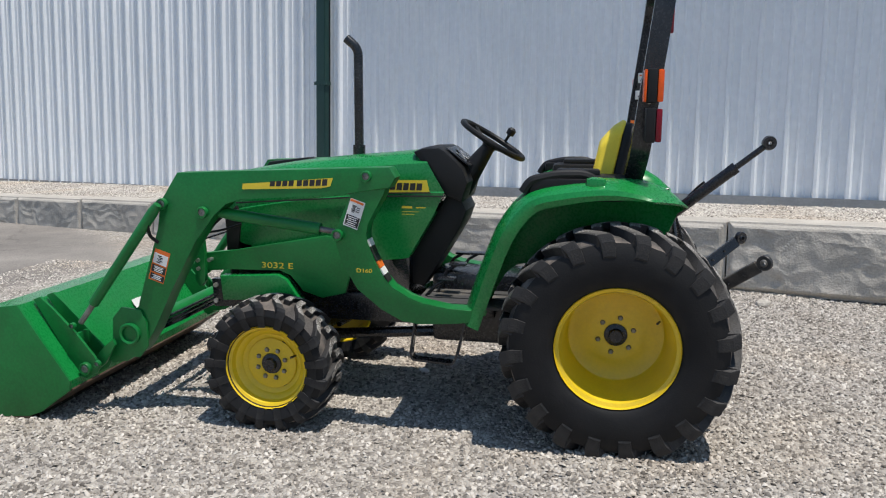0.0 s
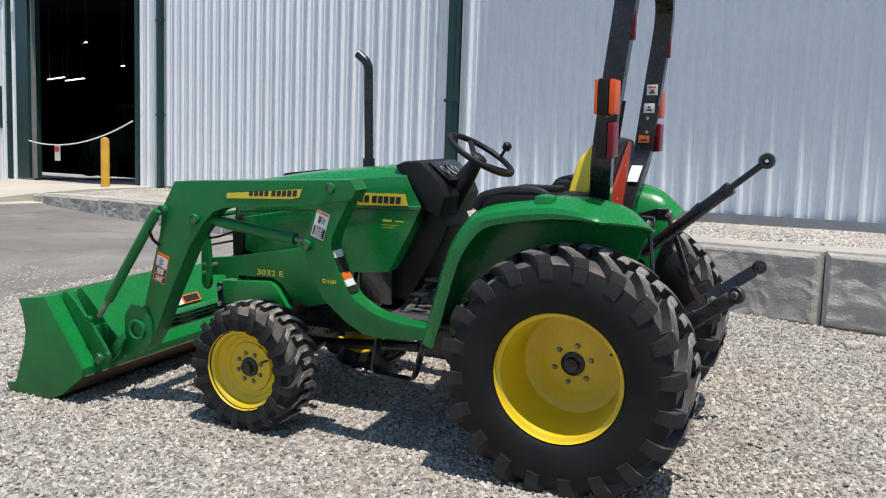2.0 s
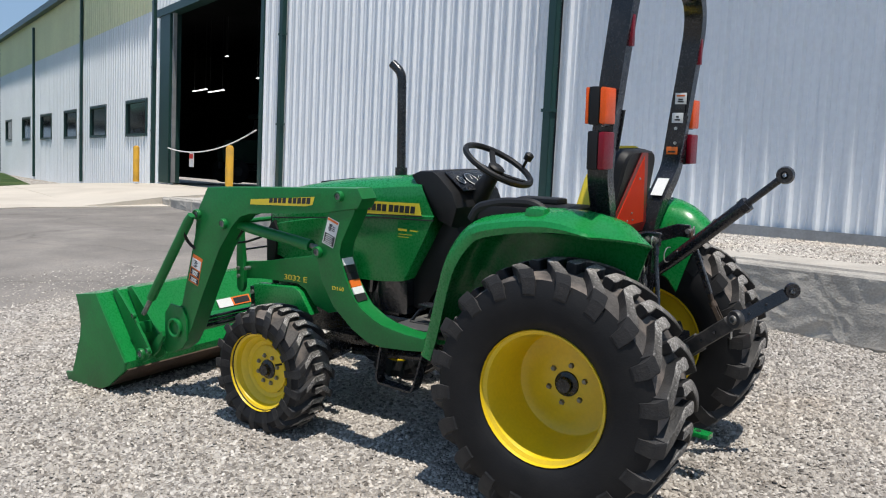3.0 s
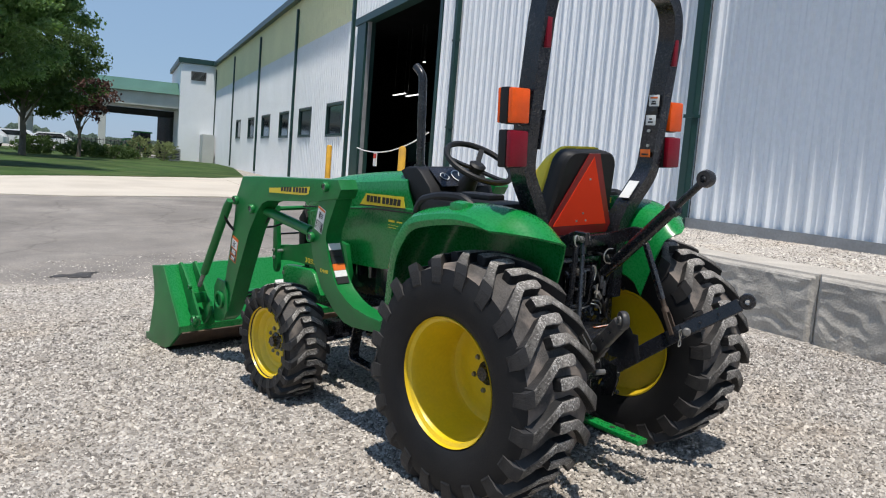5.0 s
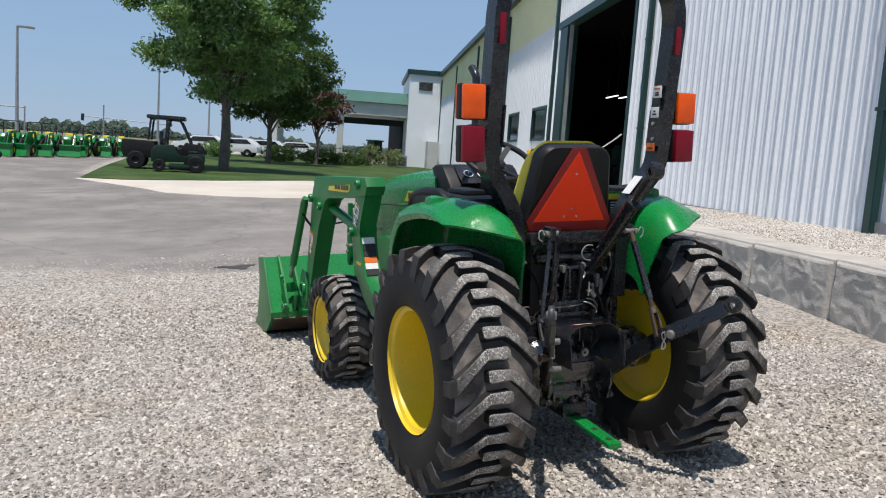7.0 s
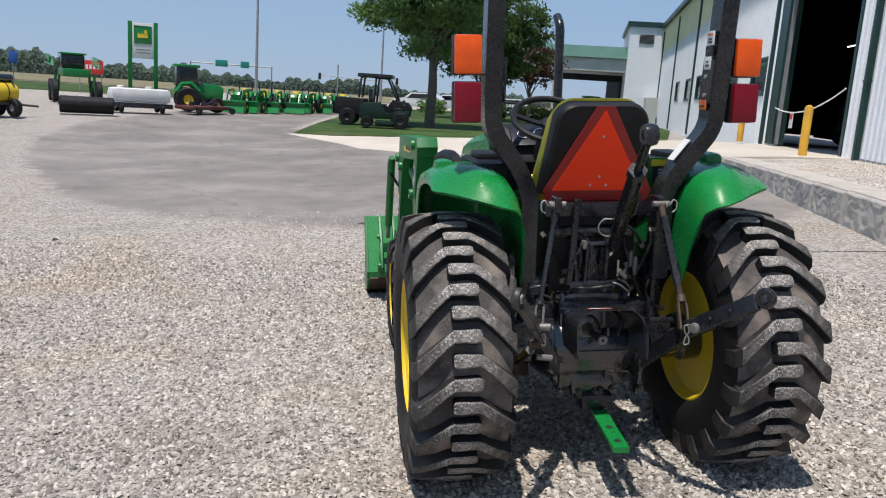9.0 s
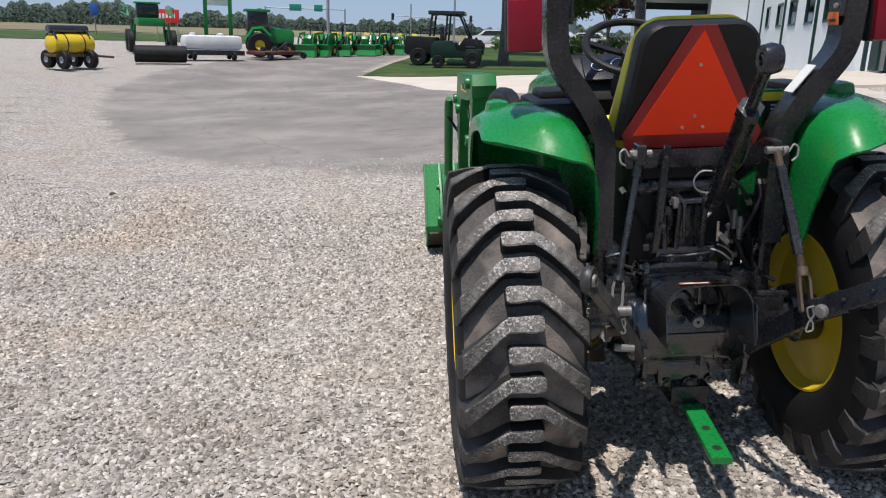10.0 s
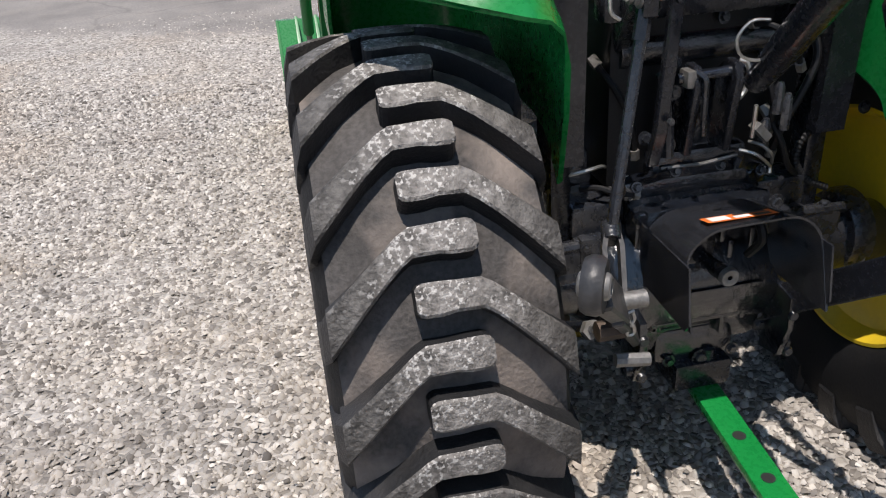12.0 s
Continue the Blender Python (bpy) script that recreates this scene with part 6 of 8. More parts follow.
for k, pts in enumerate((((0.07, 0.075, 0.79), (0.09, 0.10, 0.785), (0.085, 0.125, 0.765), (0.075, 0.145, 0.748), (0.08, 0.142, 0.735)),
                         ((0.06, 0.10, 0.80), (0.085, 0.115, 0.80), (0.085, 0.14, 0.775), (0.07, 0.15, 0.75)))):
    rod("wire", rounded(pts, 0.012, 3), 0.0035, STEEL if k == 0 else PIN, case, 6)
rod("plug", [(0.03, 0.11, 0.73), (0.05, 0.125, 0.725)], 0.018, IRON, case, 12)
LINES = (((0.03, 0.14, 0.86), (0.07, 0.165, 0.80), (0.06, 0.19, 0.74), (0.02, 0.25, 0.69), (-0.04, 0.29, 0.68)),
         ((0.02, 0.235, 1.00), (0.05, 0.235, 0.95), (0.055, 0.205, 0.88), (0.05, 0.175, 0.82), (0.03, 0.17, 0.75)),
         ((0.0, 0.13, 0.98), (0.06, 0.12, 0.94), (0.07, 0.14, 0.87), (0.03, 0.16, 0.80)),
         ((-0.02, -0.20, 0.98), (0.03, -0.17, 0.93), (0.03, -0.13, 0.86), (0.02, -0.12, 0.78)),
         ((0.0, -0.24, 0.72), (0.03, -0.20, 0.735), (0.05, -0.17, 0.725), (0.05, -0.12, 0.715)),
         ((0.02, 0.10, 1.02), (0.08, 0.105, 1.03), (0.09, 0.15, 1.0), (0.05, 0.20, 0.93)))
for k, pts in enumerate(LINES):
    h = rod("hose", rounded(pts, 0.03, 4), 0.0065 if k != 1 else 0.008, PLASTIC, tractor)
    p, q = Vector(pts[0]), Vector(pts[1])
    rod("fitting", [p, p.lerp(q, 0.3)], 0.0105, PIN, h, 6)
    p, q = Vector(pts[-1]), Vector(pts[-2])
    rod("fitting", [p, p.lerp(q, 0.25)], 0.0105, PIN, h, 6)
rod("ring_clip", rounded([(0.02, -0.155, 0.70), (0.02, -0.145, 0.74), (0.02, -0.125, 0.745), (0.02, -0.118, 0.715), (0.02, -0.135, 0.69)], 0.012, 3), 0.004, STEEL, case, 6)
for sy in (-1, 1):
    bm = bmesh.new()
    box(bm, (-0.03, sy * 0.275 - 0.022, 0.62), (0.03, sy * 0.275 + 0.022, 1.02), 0.01)
    box(bm, (-0.06, sy * 0.275 - 0.05, 0.58), (0.06, sy * 0.275 + 0.05, 0.625), 0.008)
    foot = piece("roll_bar_foot", bm, BLACK)
    for dx, dy in ((0.045, -0.03), (0.045, 0.03), (-0.045, 0.03)):
        bolt(dx, sy * 0.275 + dy, 0.625, 0.010, foot, (0, 0, 1))
    bm = bmesh.new()
    box(bm, (-0.32, min(sy * 0.11, sy * 0.25), 0.48), (-0.07, max(sy * 0.11, sy * 0.25), 0.78), 0.04)
    piece("brake_housing", bm, IRON)
    # axle trumpet with its flange and ribs
    bm = bmesh.new()
    lathe(bm, [(0.10, sy * 0.13), (0.10, sy * 0.15), (0.082, sy * 0.155), (0.068, sy * 0.25), (0.066, sy * 0.36), (0.085, sy * 0.365), (0.092, sy * 0.385), (0.092, sy * 0.41), (0.07, sy * 0.415)], (0, 0, 0.540), 24)
    for z in (0.57, 0.625):
        tube(bm, [(0.055, sy * 0.14, z), (0.045, sy * 0.37, z - 0.01)], 0.012, 8)
    box(bm, (-0.05, sy * 0.25 - 0.09, 0.53), (0.062, sy * 0.25 + 0.09, 0.615), 0.012)
    trumpet = piece("axle_housing", bm, IRON_GREY, label="dusty black cast axle housing")
    for a in range(8):
        bolt(0.08 * math.cos(a * 0.785), sy * 0.384, 0.540 + 0.08 * math.sin(a * 0.785), 0.008, trumpet, (0, -sy, 0), IRON_GREY, False)
    for a in range(6):
        bolt(0.09 * math.cos(a * 1.047 + 0.3), sy * 0.157, 0.540 + 0.09 * math.sin(a * 1.047 + 0.3), 0.008, trumpet, (0, sy, 0))

# ribbed conduit beside the right wheel, control arm, small lines and clips
conduit = [Vector(v) for v in ((0.03, 0.29, 0.99), (0.03, 0.304, 0.917), (0.03, 0.303, 0.867), (0.03, 0.281, 0.818), (0.03, 0.234, 0.77), (0.03, 0.228, 0.731), (0.03, 0.258, 0.686), (0.03, 0.317, 0.658))]
line = rounded(conduit, 0.03, 4)
dense = []
for p, q in zip(line, line[1:]):
    n = max(1, round((q - p).length / 0.0045))
    dense += [p.lerp(q, k / n) for k in range(n)]
rod("ribbed_hose", dense, 0.008, PLASTIC, tractor, 8, "ribbed black conduit", [0.0085 if k % 2 else 0.0065 for k in range(len(dense))])
bm = bmesh.new()
bar(bm, [(0.10, -0.092, 1.135), (0.11, -0.104, 1.01), (0.105, -0.112, 0.86), (0.085, -0.115, 0.79)], 0.013, 0.008, (0, 1, 0))
bmesh.ops.bevel(bm, geom=bm.edges[:], offset=0.003, segments=1, affect="EDGES")
control = piece("control_arm", bm, BLACK, label="flat black control arm of the hitch")
for z in (1.10, 0.885):
    bolt(0.12, -0.102, z, 0.0075, control, washer=False)
rod("small_line", rounded([(0.02, -0.27, 0.762), (0.03, -0.247, 0.77), (0.03, -0.215, 0.773), (0.02, -0.189, 0.774), (0.0, -0.16, 0.76)], 0.02, 3), 0.004, STEEL, tractor, 6)
rod("wire_ring", rounded([(0.06, -0.165, 0.755), (0.06, -0.153, 0.738), (0.06, -0.158, 0.718), (0.06, -0.172, 0.708), (0.06, -0.178, 0.73), (0.06, -0.165, 0.757)], 0.01, 3), 0.0026, RUST, tractor, 6)
for x, y, z, r in ((0.03, 0.318, 0.836, 0.013), (0.03, 0.37, 0.828, 0.011), (0.03, 0.033, 1.073, 0.012), (0.03, 0.038, 1.04, 0.010), (0.05, -0.062, 0.972, 0.009), (0.06, -0.12, 0.835, 0.011)):
    bolt(x, y, z, r * 0.85, case, (1, 0, 0.2))
for y, z, h in ((0.145, 0.905, 0.05), (0.165, 0.88, 0.06), (0.125, 0.835, 0.045)):
    rod("spool_end", [(0.07, y, z - h), (0.07, y, z), (0.072, y, z + 0.012)], 0.008, IRON_GREY, case, 10, "", [0.011, 0.011, 0.006])
for y in (-0.20, 0.20):
    bm = bmesh.new()
    box(bm, (-0.05, y - 0.055, 0.63), (0.04, y + 0.055, 0.70), 0.008)
    box(bm, (0.03, y - 0.045, 0.525), (0.066, y + 0.045, 0.64), 0.006)
    cap = piece("axle_cap", bm, IRON_GREY, label="dusty cast cap bolted over the axle")
    for dy in (-0.035, 0.035):
        bolt(0.066, y + dy, 0.62, 0.008, cap)
        bolt(0.066, y + dy, 0.545, 0.008, cap)
for sy, y in ((-1, -0.158), (1, 0.165)):
    bm = bmesh.new()
    prism(bm, [(0.10, 0.335), (0.165, 0.35), (0.19, 0.43), (0.185, 0.50), (0.10, 0.52)], y - 0.008, y + 0.008, 0.003)
    ear = piece("link_bracket", bm, IRON, label="black cast bracket of the lower link")
    for z in (0.375, 0.462):
        rod("pin_end", [(0.15, y - sy * 0.005, z), (0.15, y + sy * 0.022, z)], 0.017, IRON_GREY, ear, 14)
        rod("pin_face", [(0.188, y, z), (0.194, y, z)], 0.012, IRON_GREY, ear, 12, "", [0.012, 0.009])

# power take-off: rear cover, shield and stub shaft
bm = bmesh.new()
box(bm, (0.03, -0.15, 0.36), (0.10, 0.16, 0.70), 0.035)
box(bm, (0.05, -0.095, 0.325), (0.110, 0.095, 0.42), 0.035)
gear = piece("rear_cover", bm, IRON, label="oily black cast rear cover with ribs and bolts")
rod("bearing_boss", [(0.09, -0.035, 0.615), (0.118, -0.035, 0.615), (0.122, -0.035, 0.615)], 0.05, IRON, gear, 24, "", [0.055, 0.052, 0.045])
rod("bearing_ring", [(0.118, -0.035, 0.615), (0.128, -0.035, 0.615)], 0.028, BLACK, gear, 18)
for y, z0, z1 in ((-0.095, 0.43, 0.62), (0.03, 0.62, 0.69), (0.05, 0.40, 0.62), (0.095, 0.43, 0.64)):
    bm = bmesh.new()
    box(bm, (0.095, y - 0.006, z0), (0.122, y + 0.006, z1), 0.003)
    part("rib", bm, IRON, gear)
for z in (0.445, 0.47, 0.495, 0.525):
    bm = bmesh.new()
    box(bm, (0.095, -0.11, z - 0.005), (0.122 + (z - 0.44) * 0.3, 0.115, z + 0.005), 0.003)
    part("rib", bm, IRON, gear)
for y, z, r in ((-0.138, 0.69, 0.011), (-0.137, 0.488, 0.014), (-0.137, 0.425, 0.014), (0.145, 0.40, 0.011), (0.15, 0.48, 0.011), (0.15, 0.68, 0.012), (0.013, 0.34, 0.014), (-0.06, 0.345, 0.010), (0.085, 0.35, 0.010)):
    bolt(0.112 if z < 0.42 else 0.10, y, z, r, gear, (1, 0, 0), IRON_GREY if r > 0.0115 else IRON)
rod("stub_shaft", [(0.10, -0.008, 0.585), (0.215, -0.008, 0.597)], 0.0165, BLACK, gear, 14)
bm = bmesh.new()
lathe(bm, [(0.005, 0.0), (0.009, 0.002), (0.017, 0.002), (0.019, -0.002), (0.019, -0.010)], (0, 0, 0), 16)
bmesh.ops.rotate(bm, cent=(0, 0, 0), matrix=Matrix.Rotation(radians(-90), 3, "Z"), verts=bm.verts)
bmesh.ops.translate(bm, vec=(0.222, -0.008, 0.598), verts=bm.verts)
part("shaft_end", bm, PIN, gear)
rod("breather_hose", rounded([(0.10, 0.06, 0.69), (0.17, 0.07, 0.685), (0.19, 0.075, 0.65), (0.15, 0.07, 0.60)], 0.02, 3), 0.009, PLASTIC, gear)

# shield: an arched steel sheet, its cheeks cut off slanting
arch = rounded([(0, -0.132, 0.555), (0, -0.132, 0.672), (0, -0.085, 0.714), (0, 0.09, 0.718), (0, 0.138, 0.676), (0, 0.138, 0.555)], 0.035, 5)
bm = bmesh.new()
rows = []
for p in arch:
    up = smooth(0.555, 0.69, p.z)
    x0, x1 = 0.10 + 0.05 * (1 - up), 0.315 - 0.045 * up
    rows.append([bm.verts.new((x0, p.y, p.z - 0.018 * up)), bm.verts.new((x1, p.y, p.z + 0.018 * up)), bm.verts.new((x1, p.y * 0.972, p.z - 0.004 + 0.018 * up)), bm.verts.new((x0, p.y * 0.972, p.z - 0.005 - 0.018 * up))])
skin(bm, rows)
shield = piece("shaft_shield", bm, SHEET, label="black steel shield over the power take-off shaft")
for sy in (-1, 1):
    bm = bmesh.new()
    prism(bm, [(0.11, 0.56), (0.305, 0.556), (0.318, 0.575), (0.30, 0.68), (0.11, 0.68)], sy * 0.137 - 0.002, sy * 0.137 + 0.002)
    part("cheek", bm, SHEET, shield)
for y0, y1, x0, x1, m in ((-0.075, 0.062, 0.206, 0.242, ORANGE_DECAL), (-0.066, -0.028, 0.212, 0.238, WHITE), (-0.020, 0.012, 0.222, 0.238, WHITE), (-0.012, 0.05, 0.209, 0.218, BLACK_DECAL), (0.020, 0.05, 0.224, 0.238, BLACK_DECAL)):
    bm = bmesh.new()
    h = 0.7195 + (0.001 if m is not ORANGE_DECAL else 0.0)
    h0, h1 = h + 0.212 * (x0 - 0.186), h + 0.212 * (x1 - 0.186)
    bm.faces.new([bm.verts.new(v) for v in ((x0, y0, h0), (x1, y0, h1), (x1, y1, h1), (x0, y1, h0))])
    part("warning_decal", bm, m, shield)
bm = bmesh.new()
prism(bm, [(0.02, 0.246), (0.468, 0.246), (0.468, 0.268), (0.02, 0.268)], -0.032, 0.032, 0.006)
bmesh.ops.rotate(bm, cent=(0.02, 0.03, 0.27), matrix=Matrix.Rotation(radians(-5), 3, "Z"), verts=bm.verts)
bmesh.ops.translate(bm, vec=(0, 0.035, 0), verts=bm.verts)
drawbar = piece("drawbar", bm, GREEN, label="green flat drawbar with pin holes")
for x in (0.412, 0.292):
    bm = bmesh.new()
    p = Matrix.Rotation(radians(-5), 3, "Z") @ Vector((x - 0.02, -0.03, 0)) + Vector((0.02, 0.065, 0.2685))
    tube(bm, [p, p + Vector((0, 0, 0.0006))], 0.0135, 14)
    part("hole", bm, BLACK_DECAL, drawbar)
bm = bmesh.new()
box(bm, (-0.05, -0.05, 0.27), (0.13, 0.08, 0.335), 0.01)
tube(bm, [(0.11, 0.03, 0.235), (0.11, 0.03, 0.36)], 0.014, 10)
piece("drawbar_hanger", bm, BLACK)


# ---- trees ----
def leaves(name, centre, spread, count, size, material, parent, seed, label="", squash=1.0):
    """A crown of many small leaf faces in loose clumps, with an uneven outline."""
    rng = np.random.default_rng(seed)
    clumps = 190
    d = rng.normal(size=(clumps, 3))
    d /= np.linalg.norm(d, axis=1)[:, None]
    cc = d * (rng.uniform(0.25, 1.0, clumps) ** 0.6)[:, None] * np.array(spread)
    cr = rng.uniform(0.08, 0.19, clumps) * max(spread) * squash
    pick = rng.integers(0, clumps, count)
    v = rng.normal(size=(count, 3))
    v /= np.linalg.norm(v, axis=1)[:, None]
    p = np.array(centre) + cc[pick] + v * (cr[pick] * (0.15 + 0.75 * np.abs(rng.normal(size=count)).clip(0, 1.7)))[:, None] * np.array([1, 1, 0.55])
    a = rng.normal(size=(count, 3))
    a /= np.linalg.norm(a, axis=1)[:, None]
    b = np.cross(a, rng.normal(size=(count, 3)))
    b /= np.linalg.norm(b, axis=1)[:, None]
    s = size * rng.uniform(0.6, 1.4, count)[:, None]
    bend = np.cross(a, b) * s * 0.25
    quad = np.stack([p - a * s, p + b * s * 0.5 + bend, p + a * s, p - b * s * 0.5 + bend], 1).reshape(-1, 3)
    me = bpy.data.meshes.new(name)
    me.from_pydata(quad.tolist(), [], np.arange(count * 4).reshape(-1, 4).tolist())
    me.materials.append(material)
    ob = new(name, me)
    ob.parent = parent
    return tagged(ob, label) if label else ob


def tree(x, y, trunk_h, crown_c, spread, count, size, material, seed, label, trunk_r=0.2):
    rng = random.Random(seed)
    z = ground_z(x, y)
    bm = bmesh.new()
    top = Vector((x, y, z + trunk_h))
    tube(bm, [(x, y, z - 0.1), (x + 0.03, y, z + 0.25), (x, y + 0.05, z + trunk_h * 0.6), top, (x, y, crown_c + spread[2] * 0.6)], trunk_r, 10, [trunk_r * 1.35, trunk_r, trunk_r * 0.85, trunk_r * 0.7, 0.03])
    trunk = tagged(part("tree", bm, BARK), label, "tree")
    for k in range(9):
        a = k * 2.4 + rng.random()
        start = Vector((x, y, z + trunk_h * (0.75 + 0.09 * k)))
        r = 0.35 + 0.25 * rng.random()
        end = Vector((x + math.cos(a) * spread[0] * r, y + math.sin(a) * spread[1] * r, min(start.z + 1.2 + rng.random() * spread[2] * 0.6, crown_c + spread[2])))
        bm = bmesh.new()
        tube(bm, [start, start.lerp(end, 0.5) + Vector((0, 0, 0.15)), end], 0.06, 7, [trunk_r * 0.4, trunk_r * 0.24, 0.015])
        part("limb", bm, BARK, trunk)
    leaves("crown", (x, y, crown_c), spread, count, size, material, trunk, seed)
    return trunk


tree(-32.4, 3.15, 3.0, 7.0, (3.95, 3.95, 4.1), 105000, 0.088, LEAF, 11, "broad green shade tree on the lawn, crown full of leaves", 0.24)
tree(-50.0, 8.6, 2.4, 5.6, (4.3, 4.3, 3.3), 30000, 0.125, LEAF_DARK, 12, "dark green tree behind the shade tree", 0.2)
tree(-55.0, 13.2, 1.8, 4.2, (2.3, 2.3, 1.7), 4200, 0.12, LEAF_RED, 13, "small tree with reddish leaves by the canopy", 0.14)


def bush(x, y, r, h, material, seed, label, size=0.085):
    z = ground_z(x, y)
    bm = bmesh.new()
    for k in range(7):
        a = k * 0.9
        tube(bm, [(x, y, z - 0.05), (x + math.cos(a) * r * 0.3, y + math.sin(a) * r * 0.3, z + h * 0.6)], 0.02, 5)
    b = tagged(part("bush", bm, BARK), label, "bush", "bushes by the canopy")
    leaves("foliage", (x, y, z + h * 0.48), (r, r, h * 0.5), 3200, size, material, b, seed, squash=0.9)


GRASSY = surface("pale_grass_tuft", (0.20, 0.24, 0.10), 0.8, 0.3, 0.8, 6, 0.0, spec=0.2)
for k, (x, y, r, h, m, lab) in enumerate(((-60.5, 19.2, 1.2, 2.0, GRASSY, "pale ornamental grass clump on the lawn"), (-61.0, 21.4, 1.1, 1.8, GRASSY, "pale ornamental grass clump on the lawn"), (-57.0, 14.0, 1.7, 1.2, LEAF_DARK, "low dark shrub under the trees"),
                                           (-58.0, 16.5, 1.8, 1.1, LEAF_DARK, "low dark shrub under the trees"), (-56.0, 10.8, 1.5, 1.4, LEAF_DARK, "low dark shrub under the trees"), (-59.0, 6.5, 1.3, 1.3, LEAF, "low green shrub on the lawn"))):
    bush(x, y, r, h, m, 30 + k, lab, 0.06 if m is GRASSY else 0.085)

# ---- end block of the wing, canopy ----
bm = bmesh.new()
wall_box(bm, 66.5, 80.0, -6.0, 3.1, -0.3, 8.9)
block = tagged(part("wall_end_block", bm, METAL_WALL), "white end block of the shed with a louvre", "wall", kind="structure")
bm = bmesh.new()
wall_box(bm, 66.3, 80.0, -6.0, 3.35, 8.9, 9.35, 0.03)
tagged(part("roof", bm, TRIM), "dark green roof edge of the end block", "roof", kind="structure")
bm = bmesh.new()
for k in range(8):
    wall_box(bm, 66.40, 66.49, 0.9, 2.2, 7.45 + k * 0.1, 7.51 + k * 0.1)
part("louvre", bm, DARK, block)
bm = bmesh.new()
for k in range(14):
    wall_box(bm, 66.46, 66.5, -0.05 + k * 0.235, -0.02 + k * 0.235, 0.1, 8.8)
part("rib", bm, METAL_WALL, block)
bm = bmesh.new()
wall_box(bm, 63.6, 66.4, 0.2, 1.2, 0.0, 2.6, 0.02)
tagged(part("shed_screen", bm, FASCIA), "pale low screen wall against the shed", "screen")
for s in (60.8, 62.2):
    bm = bmesh.new()
    wall_box(bm, s, s + 1.0, 3.2, 4.1, 0.1, 1.15, 0.04)
    ac = tagged(part("condenser", bm, GALV), "grey outdoor condenser unit on the lawn", "air conditioner", "condensers by the wall")
    for k in range(6):
        bm = bmesh.new()
        wall_box(bm, s - 0.012, s, 3.3, 4.0, 0.25 + k * 0.13, 0.31 + k * 0.13)
        part("grille_slat", bm, DARK, ac)
bm = bmesh.new()
wall_box(bm, 67.2, 74.0, 3.1, 16.5, 4.75, 6.0, 0.04)
canopy = tagged(part("canopy", bm, FASCIA), "wide entrance canopy with grey fascia and green roof", "canopy", kind="structure")
bm = bmesh.new()
lo = [at_wall(66.9, 2.9, 6.0), at_wall(66.9, 16.8, 6.0), at_wall(74.4, 16.8, 6.0), at_wall(74.4, 2.9, 6.0)]
hi = [at_wall(69.2, 2.9, 7.2), at_wall(69.2, 14.6, 7.2), at_wall(72.0, 14.6, 7.2), at_wall(72.0, 2.9, 7.2)]
skin(bm, [[bm.verts.new(v) for v in lo], [bm.verts.new(v) for v in hi]])
part("canopy_roof", bm, ROOF, canopy)
# added dark strip: stands for the shade on the canopy's underside
bm = bmesh.new()
wall_box(bm, 74.2, 74.6, 3.1, 16.2, 4.1, 4.75, 0.02)
part("soffit_beam", bm, DARK, canopy)
bm = bmesh.new()
wall_box(bm, 74.3, 74.6, 3.1, 4.6, 0.0, 4.1)
part("glass_front", bm, GLASS_DARK, canopy)
for s, o in ((67.8, 15.8), (73.4, 15.8), (67.8, 9.5)):
    bm = bmesh.new()
    wall_box(bm, s - 0.3, s + 0.3, o - 0.3, o + 0.3, 0.0, 4.8, 0.03)
    part("pillar", bm, FASCIA, canopy)
bm = bmesh.new()
for k in range(40):
    p = at_wall(64.5, 4.2 + k * 0.3, 0.0)
    p.z = ground_z(p.x, p.y)
    tube(bm, [p, p + Vector((0, 0, 1.5))], 0.02, 4)
for z in (0.25, 1.35):
    tube(bm, [at_wall(64.5, 4.2, z + 0.05), at_wall(64.5, 16.0, z + 0.05)], 0.025, 4)
tagged(part("railing", bm, BLACK), "black steel railing before the canopy", "fence")


# ---- things standing about, small in the distance ----
def standing(name, x, y, turn, label, category, group=""):
    return (tagged(new(name), label, category, group), Matrix.Translation((x, y, ground_z(x, y) + 0.05)) @ Matrix.Rotation(radians(turn), 4, "Z"))


def placed(name, bm, material, root, label=""):
    return part(name, bm, material, root, label)


def small_wheel(root, x, y, r, w, material=None, name="wheel"):
    bm = bmesh.new()
    lathe(bm, [(r * 0.40, -w / 2), (r * 0.92, -w / 2), (r, -w * 0.35), (r, w * 0.35), (r * 0.92, w / 2), (r * 0.40, w / 2), (r * 0.40, -w / 2)], (x, y, r), 20)
    t = placed(name, bm, RUBBER, root)
    bm = bmesh.new()
    lathe(bm, [(0.001, -w * 0.3), (r * 0.3, -w * 0.34), (r * 0.41, -w * 0.46), (r * 0.41, w * 0.46), (r * 0.3, w * 0.34), (0.001, w * 0.3)], (x, y, r), 16)
    part("rim", bm, material or YELLOW, t)


